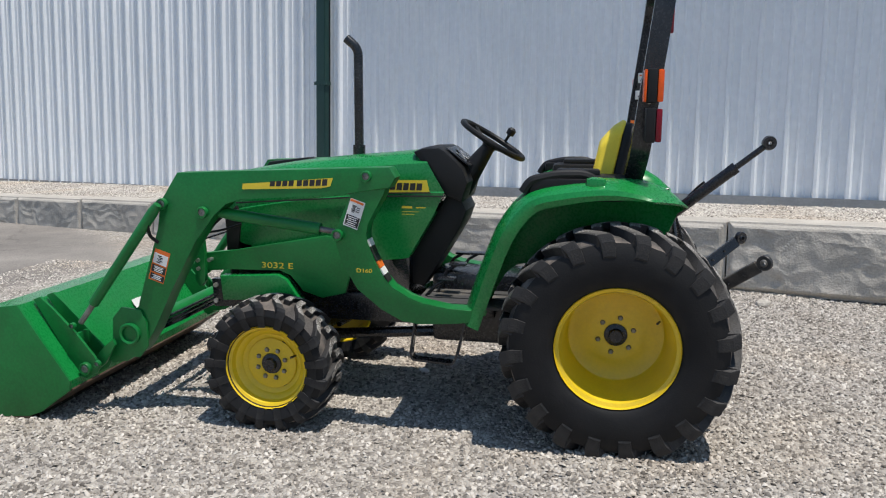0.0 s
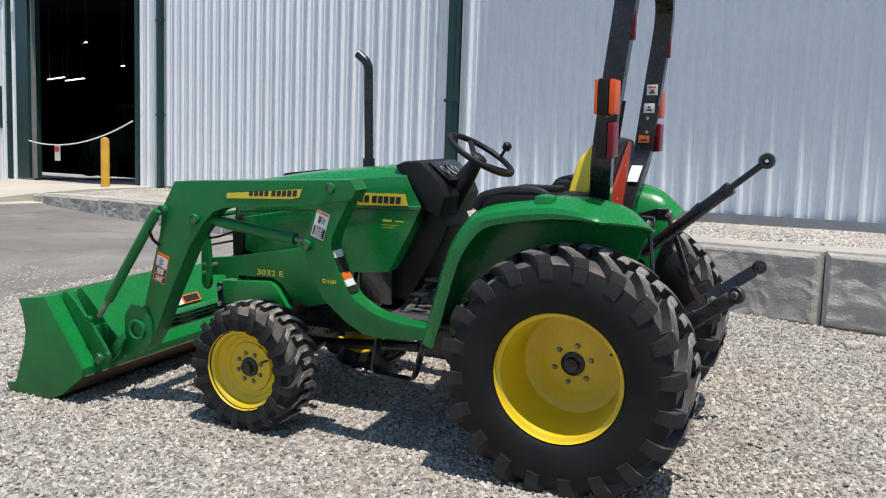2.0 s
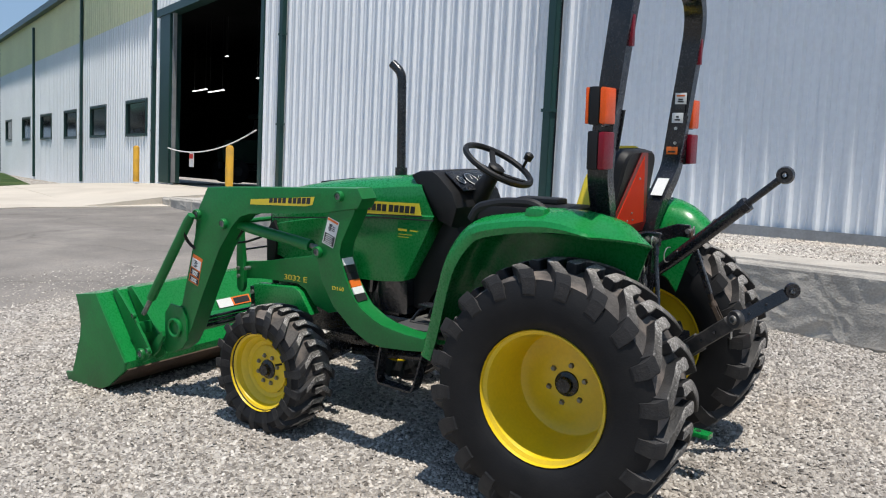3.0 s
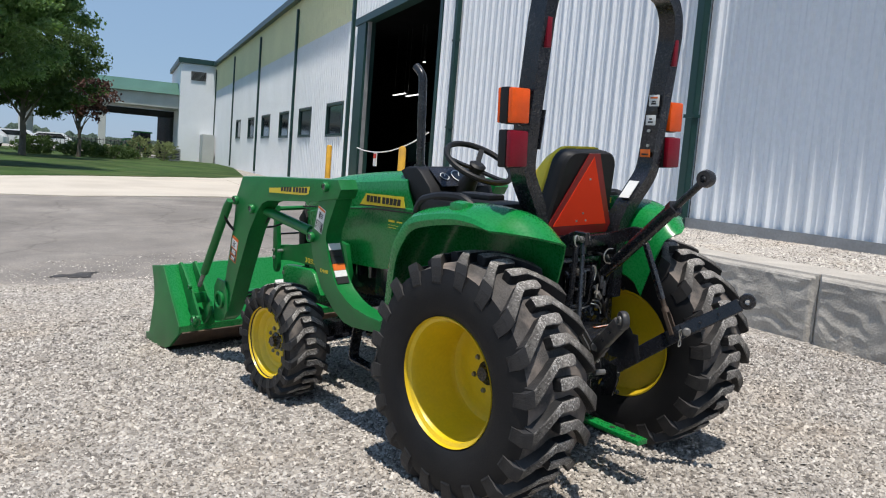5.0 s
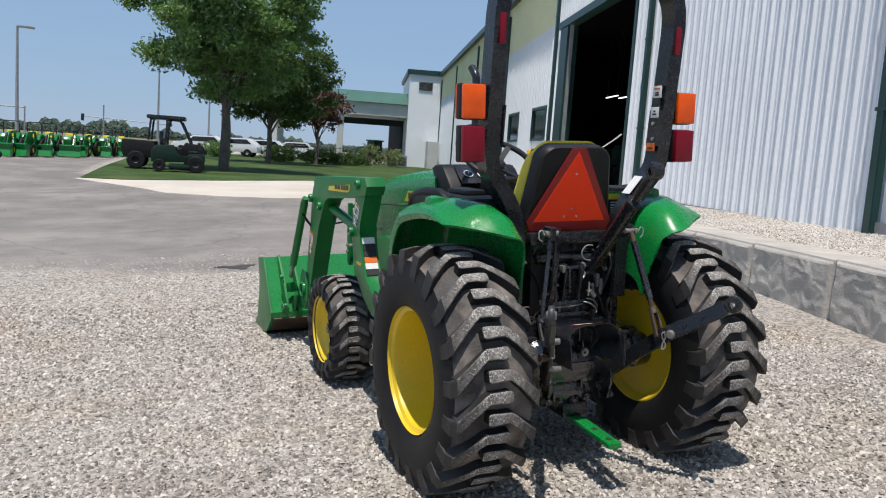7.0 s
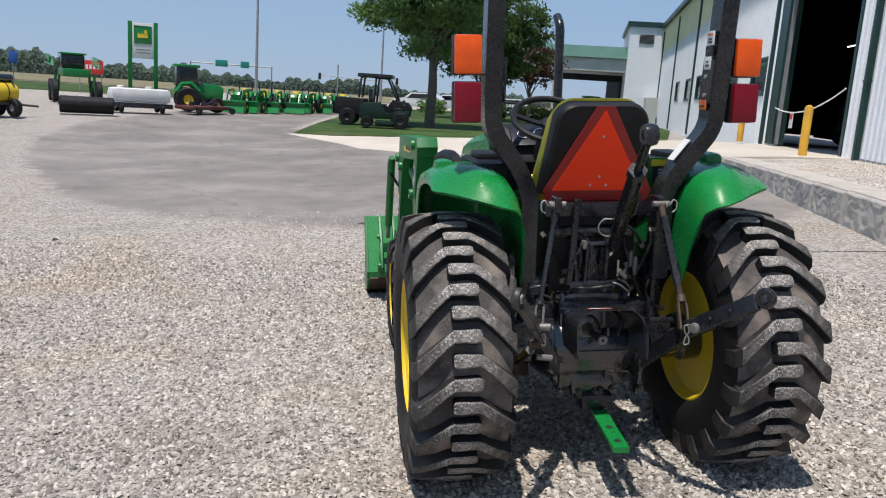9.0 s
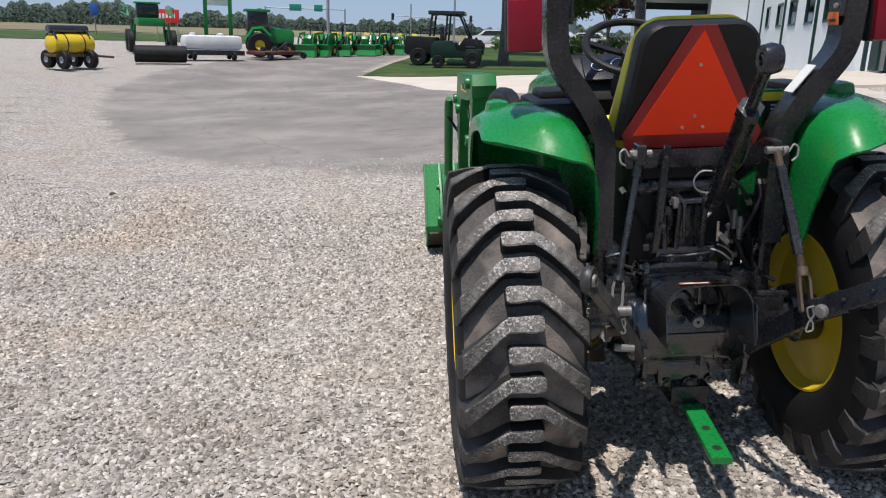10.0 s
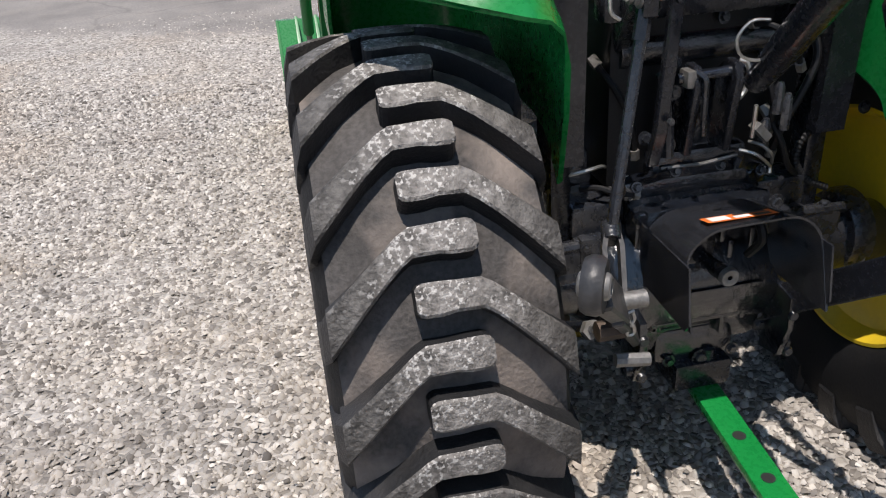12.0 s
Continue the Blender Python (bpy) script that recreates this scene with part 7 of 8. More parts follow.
# utility vehicle with roll cage
root, m = standing("utility_vehicle", -30.0, 0.55, 262, "dark utility vehicle with roll cage parked on the lawn", "utility vehicle")
root.matrix_world = m @ Matrix.Scale(1.02, 4)
bm = bmesh.new()
prism(bm, [(-1.45, 0.45), (-1.5, 0.8), (-1.35, 1.0), (-0.75, 1.08), (-0.6, 0.75), (0.3, 0.7), (0.35, 1.06), (1.5, 1.08), (1.55, 0.75), (1.45, 0.42)], -0.75, 0.75, 0.05)
placed("body", bm, RUBBER, root)
bm = bmesh.new()
for sy in (-0.68, 0.68):
    tube(bm, rounded([(-0.95, sy, 1.05), (-0.55, sy, 1.9), (0.5, sy, 1.95), (0.58, sy, 1.1)], 0.12), 0.045, 6)
    tube(bm, [(-0.08, sy, 1.9), (-0.02, sy, 0.9)], 0.04, 6)
for x in (-0.5, 0.45):
    tube(bm, [(x, -0.68, 1.9), (x, 0.68, 1.9)], 0.045, 6)
placed("roll_cage", bm, BLACK, root)
bm = bmesh.new()
box(bm, (-0.72, -0.78, 1.90), (0.66, 0.78, 2.05), 0.05)
placed("canopy", bm, BLACK, root)
bm = bmesh.new()
bar(bm, [(-0.90, 0, 1.10), (-0.58, 0, 1.86)], 0.64, 0.008)
placed("windscreen", bm, GLASS_DARK, root)
bm = bmesh.new()
box(bm, (-0.45, -0.6, 0.72), (0.0, 0.6, 0.9), 0.04)
box(bm, (0.05, -0.6, 0.85), (0.2, 0.6, 1.45), 0.04)
placed("seat", bm, BLACK, root)
for x in (-1.05, 1.0):
    for y in (-0.72, 0.72):
        small_wheel(root, x, y, 0.33, 0.26, PLASTIC)
# lawn tractor beside it
root, m = standing("lawn_tractor", -28.0, 0.85, 85, "dark green lawn tractor parked beside the utility vehicle", "lawn mower")
root.matrix_world = m @ Matrix.Scale(1.12, 4)
bm = bmesh.new()
prism(bm, [(-0.85, 0.3), (-0.85, 0.7), (-0.7, 0.85), (-0.15, 0.88), (0.0, 0.5), (0.3, 0.45), (0.35, 0.62), (0.85, 0.62), (0.85, 0.35)], -0.3, 0.3, 0.05)
placed("body", bm, MOWER_GREEN, root)
bm = bmesh.new()
box(bm, (0.3, -0.22, 0.62), (0.65, 0.22, 0.72), 0.04)
box(bm, (0.6, -0.22, 0.7), (0.7, 0.22, 1.0), 0.04)
placed("seat", bm, BLACK, root)
bm = bmesh.new()
box(bm, (-0.3, -0.55, 0.1), (0.35, 0.55, 0.25), 0.05)
placed("mower_deck", bm, MOWER_GREEN, root)
for x, r in ((-0.6, 0.2), (0.55, 0.28)):
    for y in (-0.4, 0.4):
        small_wheel(root, x, y, r, 0.2, DARK)


def far_tractor(x, y, turn, size, label, cab=False, paint=None, loader=True):
    root, m = standing("tractor", x, y, turn, label, "tractor", "row of machines")
    root.matrix_world = m @ Matrix.Scale(size, 4)
    paint, rims = paint or GREEN, DARK if paint else YELLOW
    bm = bmesh.new()
    prism(bm, [(-1.6, 0.7), (-1.65, 1.25), (-1.5, 1.42), (-0.3, 1.52), (-0.1, 1.0), (-0.1, 0.7)], -0.28, 0.28, 0.06)
    placed("hood", bm, paint, root)
    bm = bmesh.new()
    box(bm, (-1.6, -0.2, 0.45), (0.5, 0.2, 0.8), 0.04)
    placed("chassis", bm, BLACK, root)
    for sy in (-1, 1):
        bm = bmesh.new()
        tube(bm, [(-0.35, sy * 0.62, 1.05), (0.05, sy * 0.62, 1.45), (0.5, sy * 0.62, 1.4), (0.75, sy * 0.62, 1.0)], 0.12, 8)
        placed("fender", bm, paint, root)
        small_wheel(root, 0.2, sy * 0.72, 0.62, 0.34, rims)
        small_wheel(root, -1.25, sy * 0.62, 0.4, 0.24, rims)
    if loader:
        for sy in (-1, 1):
            bm = bmesh.new()
            bar(bm, rounded([(-0.45, sy * 0.55, 0.75), (-0.55, sy * 0.55, 1.62), (-1.75, sy * 0.55, 1.52), (-2.3, sy * 0.5, 0.5)], 0.2), 0.05, 0.085)
            placed("loader_arm", bm, paint, root)
            bm = bmesh.new()
            tube(bm, [(-0.6, sy * 0.55, 1.0), (-1.65, sy * 0.55, 1.38)], 0.04, 6)
            placed("lift_cylinder", bm, paint, root)
            bm = bmesh.new()
            tube(bm, [(-1.9, sy * 0.5, 1.55), (-2.5, sy * 0.45, 0.75)], 0.035, 6)
            placed("bucket_cylinder", bm, BLACK, root)
        bm = bmesh.new()
        prism(bm, [(-2.30, 0.80), (-2.62, 0.86), (-2.85, 0.80), (-2.72, 0.50), (-2.95, 0.03), (-2.45, 0.0), (-2.25, 0.15), (-2.20, 0.45)], -0.95, 0.95, 0.02)
        placed("bucket", bm, paint, root)
    if cab:
        bm = bmesh.new()
        prism(bm, [(-0.35, 1.3), (-0.25, 2.25), (0.75, 2.25), (0.8, 1.3)], -0.6, 0.6, 0.05)
        placed("cab", bm, GLASS_DARK, root)
        bm = bmesh.new()
        box(bm, (-0.4, -0.7, 2.25), (0.9, 0.7, 2.4), 0.05)
        placed("cab_roof", bm, paint, root)
    else:
        bm = bmesh.new()
        bar(bm, rounded([(0.6, -0.5, 1.2), (0.6, -0.5, 2.3), (0.6, 0.5, 2.3), (0.6, 0.5, 1.2)], 0.2), 0.04, 0.03, (1, 0, 0))
        placed("roll_bar", bm, BLACK, root)
        bm = bmesh.new()
        box(bm, (0.1, -0.25, 1.2), (0.5, 0.25, 1.35), 0.04)
        box(bm, (0.45, -0.25, 1.3), (0.55, 0.25, 1.7), 0.04)
        placed("seat", bm, YELLOW_SEAT, root)
    return root


far_tractor(-74.8, 24.3, 20, 1.0, "dark green cab tractor parked beyond the entrance canopy", True)
far_tractor(-33.6, -7.4, 285, 0.84, "green cab tractor parked in the row of machines", True, None, False)
ROW = [(-36.9, -5.5), (-37.9, -4.7), (-39.3, -4.1), (-40.8, -3.2), (-42.3, -2.4), (-44.2, -1.5), (-46.5, -0.6)]
first = far_tractor(ROW[0][0], ROW[0][1], 168, 0.66, "green open tractor with loader parked in a row")
for k, (x, y) in enumerate(ROW[1:]):
    copy_thing(first, Matrix.Translation((x, y, ground_z(x, y) + 0.05)) @ Matrix.Rotation(radians(160 + 9 * (k % 3)), 4, "Z"))
# flat finishing mower lying before the cab tractor
root, m = standing("finishing_mower", -32.2, -6.6, 60, "low dark red and black finishing mower on the lot's edge", "mower", "row of machines")
root.matrix_world = m
bm = bmesh.new()
box(bm, (-0.55, -1.25, 0.16), (0.45, 1.25, 0.32), 0.06)
deck = placed("deck", bm, MAROON, root, "dull dark red steel deck")
for y in (-0.75, 0.0, 0.75):
    bm = bmesh.new()
    tube(bm, [(-0.05, y, 0.30), (-0.05, y, 0.46), (-0.05, y, 0.50)], 0.12, 12, [0.13, 0.11, 0.05])
    part("spindle_cover", bm, BLACK, deck)
bm = bmesh.new()
bar(bm, [(0.3, -0.35, 0.34), (0.55, 0.0, 0.62), (0.3, 0.35, 0.34)], 0.03, 0.03, (1, 0, 0))
placed("hitch_frame", bm, BLACK, root)
for y in (-1.1, 1.1):
    small_wheel(root, 0.62, y, 0.14, 0.12, DARK)


def far_car(x, y, turn, label):
    root, m = standing("car", x, y, turn, label, "car", "parked cars")
    root.matrix_world = m
    bm = bmesh.new()
    prism(bm, [(-2.25, 0.4), (-2.3, 0.75), (-2.1, 0.95), (-1.1, 1.05), (-0.5, 1.55), (1.4, 1.6), (2.1, 1.1), (2.25, 0.9), (2.25, 0.4)], -0.88, 0.88, 0.06)
    placed("body", bm, CAR_WHITE, root)
    for sy in (-0.885, 0.885):
        bm = bmesh.new()
        prism(bm, [(-0.85, 1.08), (-0.42, 1.46), (1.3, 1.5), (1.75, 1.12)], sy - 0.006, sy + 0.006)
        placed("side_window", bm, GLASS_DARK, root)
    for x2 in (-1.4, 1.4):
        for sy in (-0.82, 0.82):
            small_wheel(root, x2, sy, 0.34, 0.22, GALV)
    return root


car = far_car(-66.0, 6.2, 65, "white sport utility car parked beyond the lawn")
for k, (x, y) in enumerate(((-68.0, 9.2), (-70.0, 12.0), (-72.0, 15.2))):
    copy_thing(car, Matrix.Translation((x, y, ground_z(x, y) + 0.05)) @ Matrix.Rotation(radians(65 + 4 * k), 4, "Z"))

# sprayer trailer with yellow tank
root, m = standing("sprayer_trailer", -23.9, -11.75, 58, "yellow tank trailer on two wheels at the lot's edge", "trailer")
root.matrix_world = m @ Matrix.Scale(0.76, 4)
bm = bmesh.new()
lathe(bm, [(0.001, -1.04), (0.22, -1.02), (0.37, -0.92), (0.43, -0.70), (0.44, 0.0), (0.43, 0.70), (0.37, 0.92), (0.22, 1.02), (0.001, 1.04)], (0, 0, 0.98), 28)
tank = placed("tank", bm, TANK_YELLOW, root)
for y in (-0.4, 0.4):
    bm = bmesh.new()
    lathe(bm, [(0.44, y - 0.025), (0.452, y - 0.02), (0.452, y + 0.02), (0.44, y + 0.025)], (0, 0, 0.98), 28)
    part("strap", bm, BLACK, tank)
bm = bmesh.new()
lathe(bm, [(0.001, -1.0), (0.13, -1.0), (0.17, -0.96), (0.17, 0.80), (0.13, 0.84), (0.001, 0.84)], (0, 0, 1.58), 18)
for y in (-0.85, 0.7):
    bar(bm, [(-0.35, y, 1.2), (-0.2, y, 1.44), (0.2, y, 1.44), (0.35, y, 1.2)], 0.03, 0.03)
placed("spool_rack", bm, IRON, root)
bm = bmesh.new()
box(bm, (-0.4, -1.0, 0.48), (0.4, 1.0, 0.6), 0.03)
tube(bm, [(0, 1.0, 0.5), (0, 2.1, 0.42)], 0.05, 8)
placed("frame", bm, RUST, root)
for y in (-0.72, 0.55):
    for x in (-0.5, 0.5):
        small_wheel(root, x, y, 0.37, 0.26, GALV)
# black roller
root, m = standing("land_roller", -27.3, -9.95, 20, "long black roller drum lying at the lot's edge", "roller")
root.matrix_world = m @ Matrix.Diagonal((0.95, 0.72, 0.95, 1))
bm = bmesh.new()
lathe(bm, [(0.001, -1.25), (0.28, -1.25), (0.32, -1.2), (0.32, 1.2), (0.28, 1.25), (0.001, 1.25)], (0, 0, 0.33), 22)
placed("drum", bm, RUBBER, root)
bm = bmesh.new()
bar(bm, rounded([(0, -1.3, 0.33), (0.5, -1.3, 0.4), (0.5, 1.3, 0.4), (0, 1.3, 0.33)], 0.1), 0.04, 0.04, (0, 0, 1))
placed("frame", bm, BLACK, root)
# white tank
root, m = standing("nurse_tank", -30.0, -8.75, 28, "long white tank on a low dark frame", "tank")
root.matrix_world = m @ Matrix.Scale(0.60, 4)
bm = bmesh.new()
box(bm, (-0.7, -1.9, 0.65), (0.7, 1.9, 1.55), 0.28)
tank = placed("tank", bm, TANK_WHITE, root)
for y in (-1.2, 0.6):
    bm = bmesh.new()
    tube(bm, [(0, y, 1.5), (0, y, 1.66), (0, y, 1.7)], 0.22, 14, [0.22, 0.22, 0.1])
    part("lid", bm, TANK_WHITE, tank)
bm = bmesh.new()
box(bm, (-0.75, -2.0, 0.3), (0.75, 2.0, 0.6), 0.05)
placed("frame", bm, BLACK, root)
for y in (-1.3, 1.3):
    for x in (-0.6, 0.6):
        small_wheel(root, x, y, 0.28, 0.22, GALV)
# high-clearance sprayer
root, m = standing("crop_sprayer", -36.0, -13.0, 22, "tall green self-propelled sprayer with folded booms", "sprayer")
root.matrix_world = m @ Matrix.Scale(0.72, 4)
for x in (-1.4, 1.4):
    for sy in (-1.25, 1.25):
        small_wheel(root, x, sy, 0.7, 0.35, GREEN_DULL)
        bm = bmesh.new()
        tube(bm, [(x, sy * 0.85, 0.7), (x, sy * 0.8, 1.7)], 0.09, 6)
        placed("leg", bm, GREEN_DULL, root)
bm = bmesh.new()
box(bm, (-2.0, -0.8, 1.6), (1.8, 0.8, 2.1), 0.08)
placed("body", bm, GREEN_DULL, root)
bm = bmesh.new()
box(bm, (-2.0, -0.7, 2.1), (-0.8, 0.7, 3.0), 0.12)
placed("cab", bm, GLASS_DARK, root)
bm = bmesh.new()
box(bm, (-2.1, -0.8, 3.0), (-0.7, 0.8, 3.12), 0.05)
placed("cab_roof", bm, GREEN, root)
bm = bmesh.new()
for sy in (-1, 1):
    for z in (2.2, 2.7):
        tube(bm, [(1.9, sy * 1.3, z), (-3.4, sy * 1.5, z + 0.25)], 0.05, 6)
    for k in range(7):
        x = 1.9 - k * 0.75
        tube(bm, [(x, sy * 1.32, 2.2 + k * 0.035), (x - 0.6, sy * 1.36, 2.7 + k * 0.035)], 0.03, 5)
placed("boom", bm, GREEN_DULL, root)


def bearing(az, dist, z):
    """A place by its bearing from the lot, in degrees from -x towards +y."""
    return Vector((2.8 - dist * math.cos(radians(az)), -0.95 + dist * math.sin(radians(az)), z))


def face_on(az):
    return Matrix.Rotation(radians(-az), 4, "Z")


# pylon sign: the emblem is a plain shape
root = tagged(new("pylon_sign"), "tall dealer pylon sign on two green posts", "sign")
root.matrix_world = Matrix.Translation(bearing(-12.95, 75, 0.0)) @ face_on(-12.95)
for y in (-1.05, 1.05):
    bm = bmesh.new()
    box(bm, (-0.14, y - 0.17, 0.0), (0.14, y + 0.17, 6.1), 0.03)
    placed("post", bm, GREEN_DULL, root)
bm = bmesh.new()
box(bm, (-0.1, -0.88, 3.0), (0.1, 0.88, 6.0), 0.03)
panel_ob = placed("panel", bm, TANK_WHITE, root)
bm = bmesh.new()
box(bm, (0.1, -0.72, 4.25), (0.115, 0.72, 5.75), 0.05)
part("emblem", bm, GREEN, panel_ob)
bm = bmesh.new()
box(bm, (0.117, -0.45, 4.75), (0.124, 0.4, 5.15), 0.03)
box(bm, (0.117, 0.1, 5.1), (0.124, 0.35, 5.45), 0.03)
part("emblem_field", bm, YELLOW_DECAL, panel_ob)
bm = bmesh.new()
for z in (3.45, 3.7):
    box(bm, (0.1, -0.6, z), (0.11, 0.6, z + 0.1))
part("text_bar", bm, GALV, panel_ob)
# red sign
root = tagged(new("banner_sign"), "small red roadside sign with pale bars", "sign")
root.matrix_world = Matrix.Translation(bearing(-16.2, 62, 0.0)) @ face_on(-16.2)
bm = bmesh.new()
box(bm, (-0.03, -0.85, 1.4), (0.03, 0.85, 2.35), 0.01)
pan = placed("panel", bm, SIGN_RED, root)
bm = bmesh.new()
for k in range(5):
    box(bm, (0.03, -0.55 + k * 0.24, 1.75), (0.036, -0.4 + k * 0.24, 2.05))
part("text_bar", bm, WHITE, pan)
for y in (-0.7, 0.7):
    bm = bmesh.new()
    tube(bm, [(0, y, 0), (0, y, 1.4)], 0.04, 6)
    placed("post", bm, GALV, root)
root = tagged(new("info_sign"), "small blue roadside sign on a post", "sign")
root.matrix_world = Matrix.Translation(bearing(-20.6, 80, 0.0)) @ face_on(-20.6)
bm = bmesh.new()
box(bm, (-0.02, -0.32, 1.9), (0.02, 0.32, 2.9), 0.02)
BLUE = surface("blue_sign_paint", (0.03, 0.11, 0.42), 0.5, 0.05, 2, 30, 0.0)
placed("panel", bm, BLUE, root)
bm = bmesh.new()
tube(bm, [(0, 0, 0), (0, 0, 1.9)], 0.06, 6)
placed("post", bm, GALV, root)


def street_lamp(az, dist, height, arm, label):
    root = tagged(new("street_lamp"), label, "street lamp", "lamp posts")
    root.matrix_world = Matrix.Translation(bearing(az, dist, 0.0)) @ face_on(az)
    bm = bmesh.new()
    tube(bm, [(0, 0, 0), (0, 0, height)], 0.09, 8, [0.12, 0.07])
    placed("pole", bm, GALV, root)
    bm = bmesh.new()
    box(bm, (-0.14, 0.0, height - 0.08), (0.14, arm, height + 0.06), 0.03)
    placed("head", bm, GALV, root)


street_lamp(-5.6, 58, 7.7, 1.0, "tall grey car park lamp post")
street_lamp(3.15, 78, 8.0, 0.9, "tall grey car park lamp post far off")
street_lamp(6.6, 95, 9.0, 0.7, "slender lamp post beyond the lawn")

# road sign gantry and signals
root = tagged(new("sign_gantry"), "highway sign gantry with two green panels far off", "sign gantry")
root.matrix_world = Matrix.Translation(bearing(-7.15, 170, 0.0)) @ face_on(-7.15)
bm = bmesh.new()
for y in (-8.0, 8.0):
    tube(bm, [(0, y, 0), (0, y, 5.2)], 0.16, 6)
tube(bm, [(0, -8, 5.0), (0, 8, 5.0)], 0.14, 6)
placed("beam", bm, GALV, root)
for y, w in ((-2.0, 2.4), (2.6, 1.7)):
    bm = bmesh.new()
    box(bm, (0.15, y - w / 2, 4.5), (0.25, y + w / 2, 5.8), 0.03)
    placed("panel", bm, SIGN_TEAL, root)
root = tagged(new("traffic_signal"), "traffic signal mast arm far off", "traffic signal")
root.matrix_world = Matrix.Translation(bearing(0.5, 150, 0.0)) @ face_on(0.5)
bm = bmesh.new()
tube(bm, [(0, -1.0, 0), (0, -1.0, 6.0)], 0.14, 6)
tube(bm, [(0, -4.5, 3.9), (0, 10.5, 3.4)], 0.09, 6)
placed("mast", bm, GALV, root)
for y in (-4.3, 10.0):
    bm = bmesh.new()
    box(bm, (-0.2, y - 0.25, 3.1), (0.2, y + 0.25, 4.3), 0.05)
    placed("signal_head", bm, BLACK, root)

# distant field strip and woods on the skyline
bm = bmesh.new()
rows = []
for k in range(25):
    az = -46 + k * 3
    rows.append([bm.verts.new(bearing(az, d, z)) for d, z in ((110, 0.12), (400, 0.6))])
for a, b in zip(rows, rows[1:]):
    bm.faces.new((a[0], b[0], b[1], a[1]))
tagged(part("field", bm, FIELD), "dry pale green fields beyond the road", "field", kind="structure")
bm = bmesh.new()
rows = []
for k in range(21):
    az = -46 + k * 1.9
    rows.append([bm.verts.new(bearing(az, d, 0.09)) for d in (64, 105)])
for a, b in zip(rows, rows[1:]):
    bm.faces.new((a[0], b[0], b[1], a[1]))
tagged(part("verge", bm, GRASS), "grass verge along the road", "grass", kind="structure")
rng = np.random.default_rng(5)
count = 95000
az = rng.uniform(-50, 22, count)
dist = rng.uniform(235, 262, count)
crest = 4.3 + 0.9 * np.sin(az * 0.55 + 1.2) + 0.6 * np.sin(az * 1.7) + 0.45 * np.sin(az * 4.3 + 2) + 0.35 * np.sin(az * 9.1) + 2.6 * np.exp(-((az + 19.3) / 1.1) ** 2) - 0.07 * (az + 20).clip(0, 60)
high = rng.uniform(0.0, 1.0, count) ** 0.8 * crest.clip(1.8, 9.0) + 0.3
a = np.radians(az)
p = np.stack([2.8 - dist * np.cos(a), -0.95 + dist * np.sin(a), high], -1)
s = rng.uniform(0.16, 0.38, count)[:, None]
u = s * (np.stack([np.sin(a), np.cos(a), 0 * a], -1) + rng.normal(size=(count, 3)) * 0.4)
w = s * (np.stack([-0.5 * np.cos(a), 0.5 * np.sin(a), 0 * a + 0.85], -1) + rng.normal(size=(count, 3)) * 0.4)
quads = np.stack([p + u, p + w, p - u, p - w], 1).reshape(-1, 3).tolist()
faces = np.arange(count * 4).reshape(-1, 4).tolist()
me = bpy.data.meshes.new("woods")
me.from_pydata(quads, [], faces)
me.materials.append(FAR_LEAF)
tagged(new("woods", me), "low dark green line of woods on the skyline", "trees", kind="stuff")

# a cab tractor standing in the hall; the hall's shade is in its dark paint
hall = far_tractor(-20.2, 15.6, 100, 1.25, "cab tractor standing in the unlit hall, its green darkened for the shade", True, MOWER_GREEN, False)
hall.matrix_world = Matrix.Translation(at_wall(19.7, -4.2, 0.7)) @ Matrix.Rotation(radians(70), 4, "Z") @ Matrix.Scale(1.1, 4)


# ---- blocks of the low wall: rough faces, smooth margins ----
def block_mesh(seed, length):
    """A cast block: chiselled front face with a flat margin, bevelled top."""
    bm = bmesh.new()
    n, m = 78, 34
    grid = []
    for i in range(n + 1):
        col = []
        for j in range(m + 1):
            u, v = i / n, j / m
            edge = min(u * length, (1 - u) * length, v * 0.61, (1 - v) * 0.61)
            q = Vector((u * length + seed * 7.3, v * 0.61, seed * 3.1))
            # a split face: broad hollows, broken ridges and fine grit
            warp = Vector((noise.noise(q * 4.0), noise.noise(q * 4.0 + Vector((9, 4, 2))), 0)) * 0.35
            slab = Vector((q.x * 2.4 + q.y * 1.5, q.y * 4.2 - q.x * 0.8, q.z))
            stroke = Vector((q.x * 26.0 + q.y * 7.0, q.y * 7.0, q.z))
            rough = 0.020 + 0.014 * noise.noise(slab + warp) + 0.008 * (1 - 2 * abs(noise.noise(slab * 1.9 + warp * 2))) + 0.005 * noise.noise(q * 11.0 + warp) + 0.003 * noise.noise(stroke + warp * 3)
            col.append(bm.verts.new((u * length, (0.012 + rough) * smooth(0.006, 0.05, edge), v * 0.61)))
        grid.append(col)
    for i in range(n):
        for j in range(m):
            bm.faces.new((grid[i][j], grid[i + 1][j], grid[i + 1][j + 1], grid[i][j + 1]))
    top = [bm.verts.new((i / n * length, -0.62, 0.61)) for i in (0, n)]
    bot = [bm.verts.new((i / n * length, -0.62, 0.0)) for i in (0, n)]
    bm.faces.new([c[m] for c in grid] + [top[1], top[0]])
    bm.faces.new([c for c in grid[0]] + [top[0], bot[0]])
    bm.faces.new([c for c in grid[n]][::-1] + [bot[1], top[1]])
    bmesh.ops.recalc_face_normals(bm, faces=bm.faces)
    me = bpy.data.meshes.new("block")
    bm.to_mesh(me)
    bm.free()
    me.materials.append(STONE)
    return me


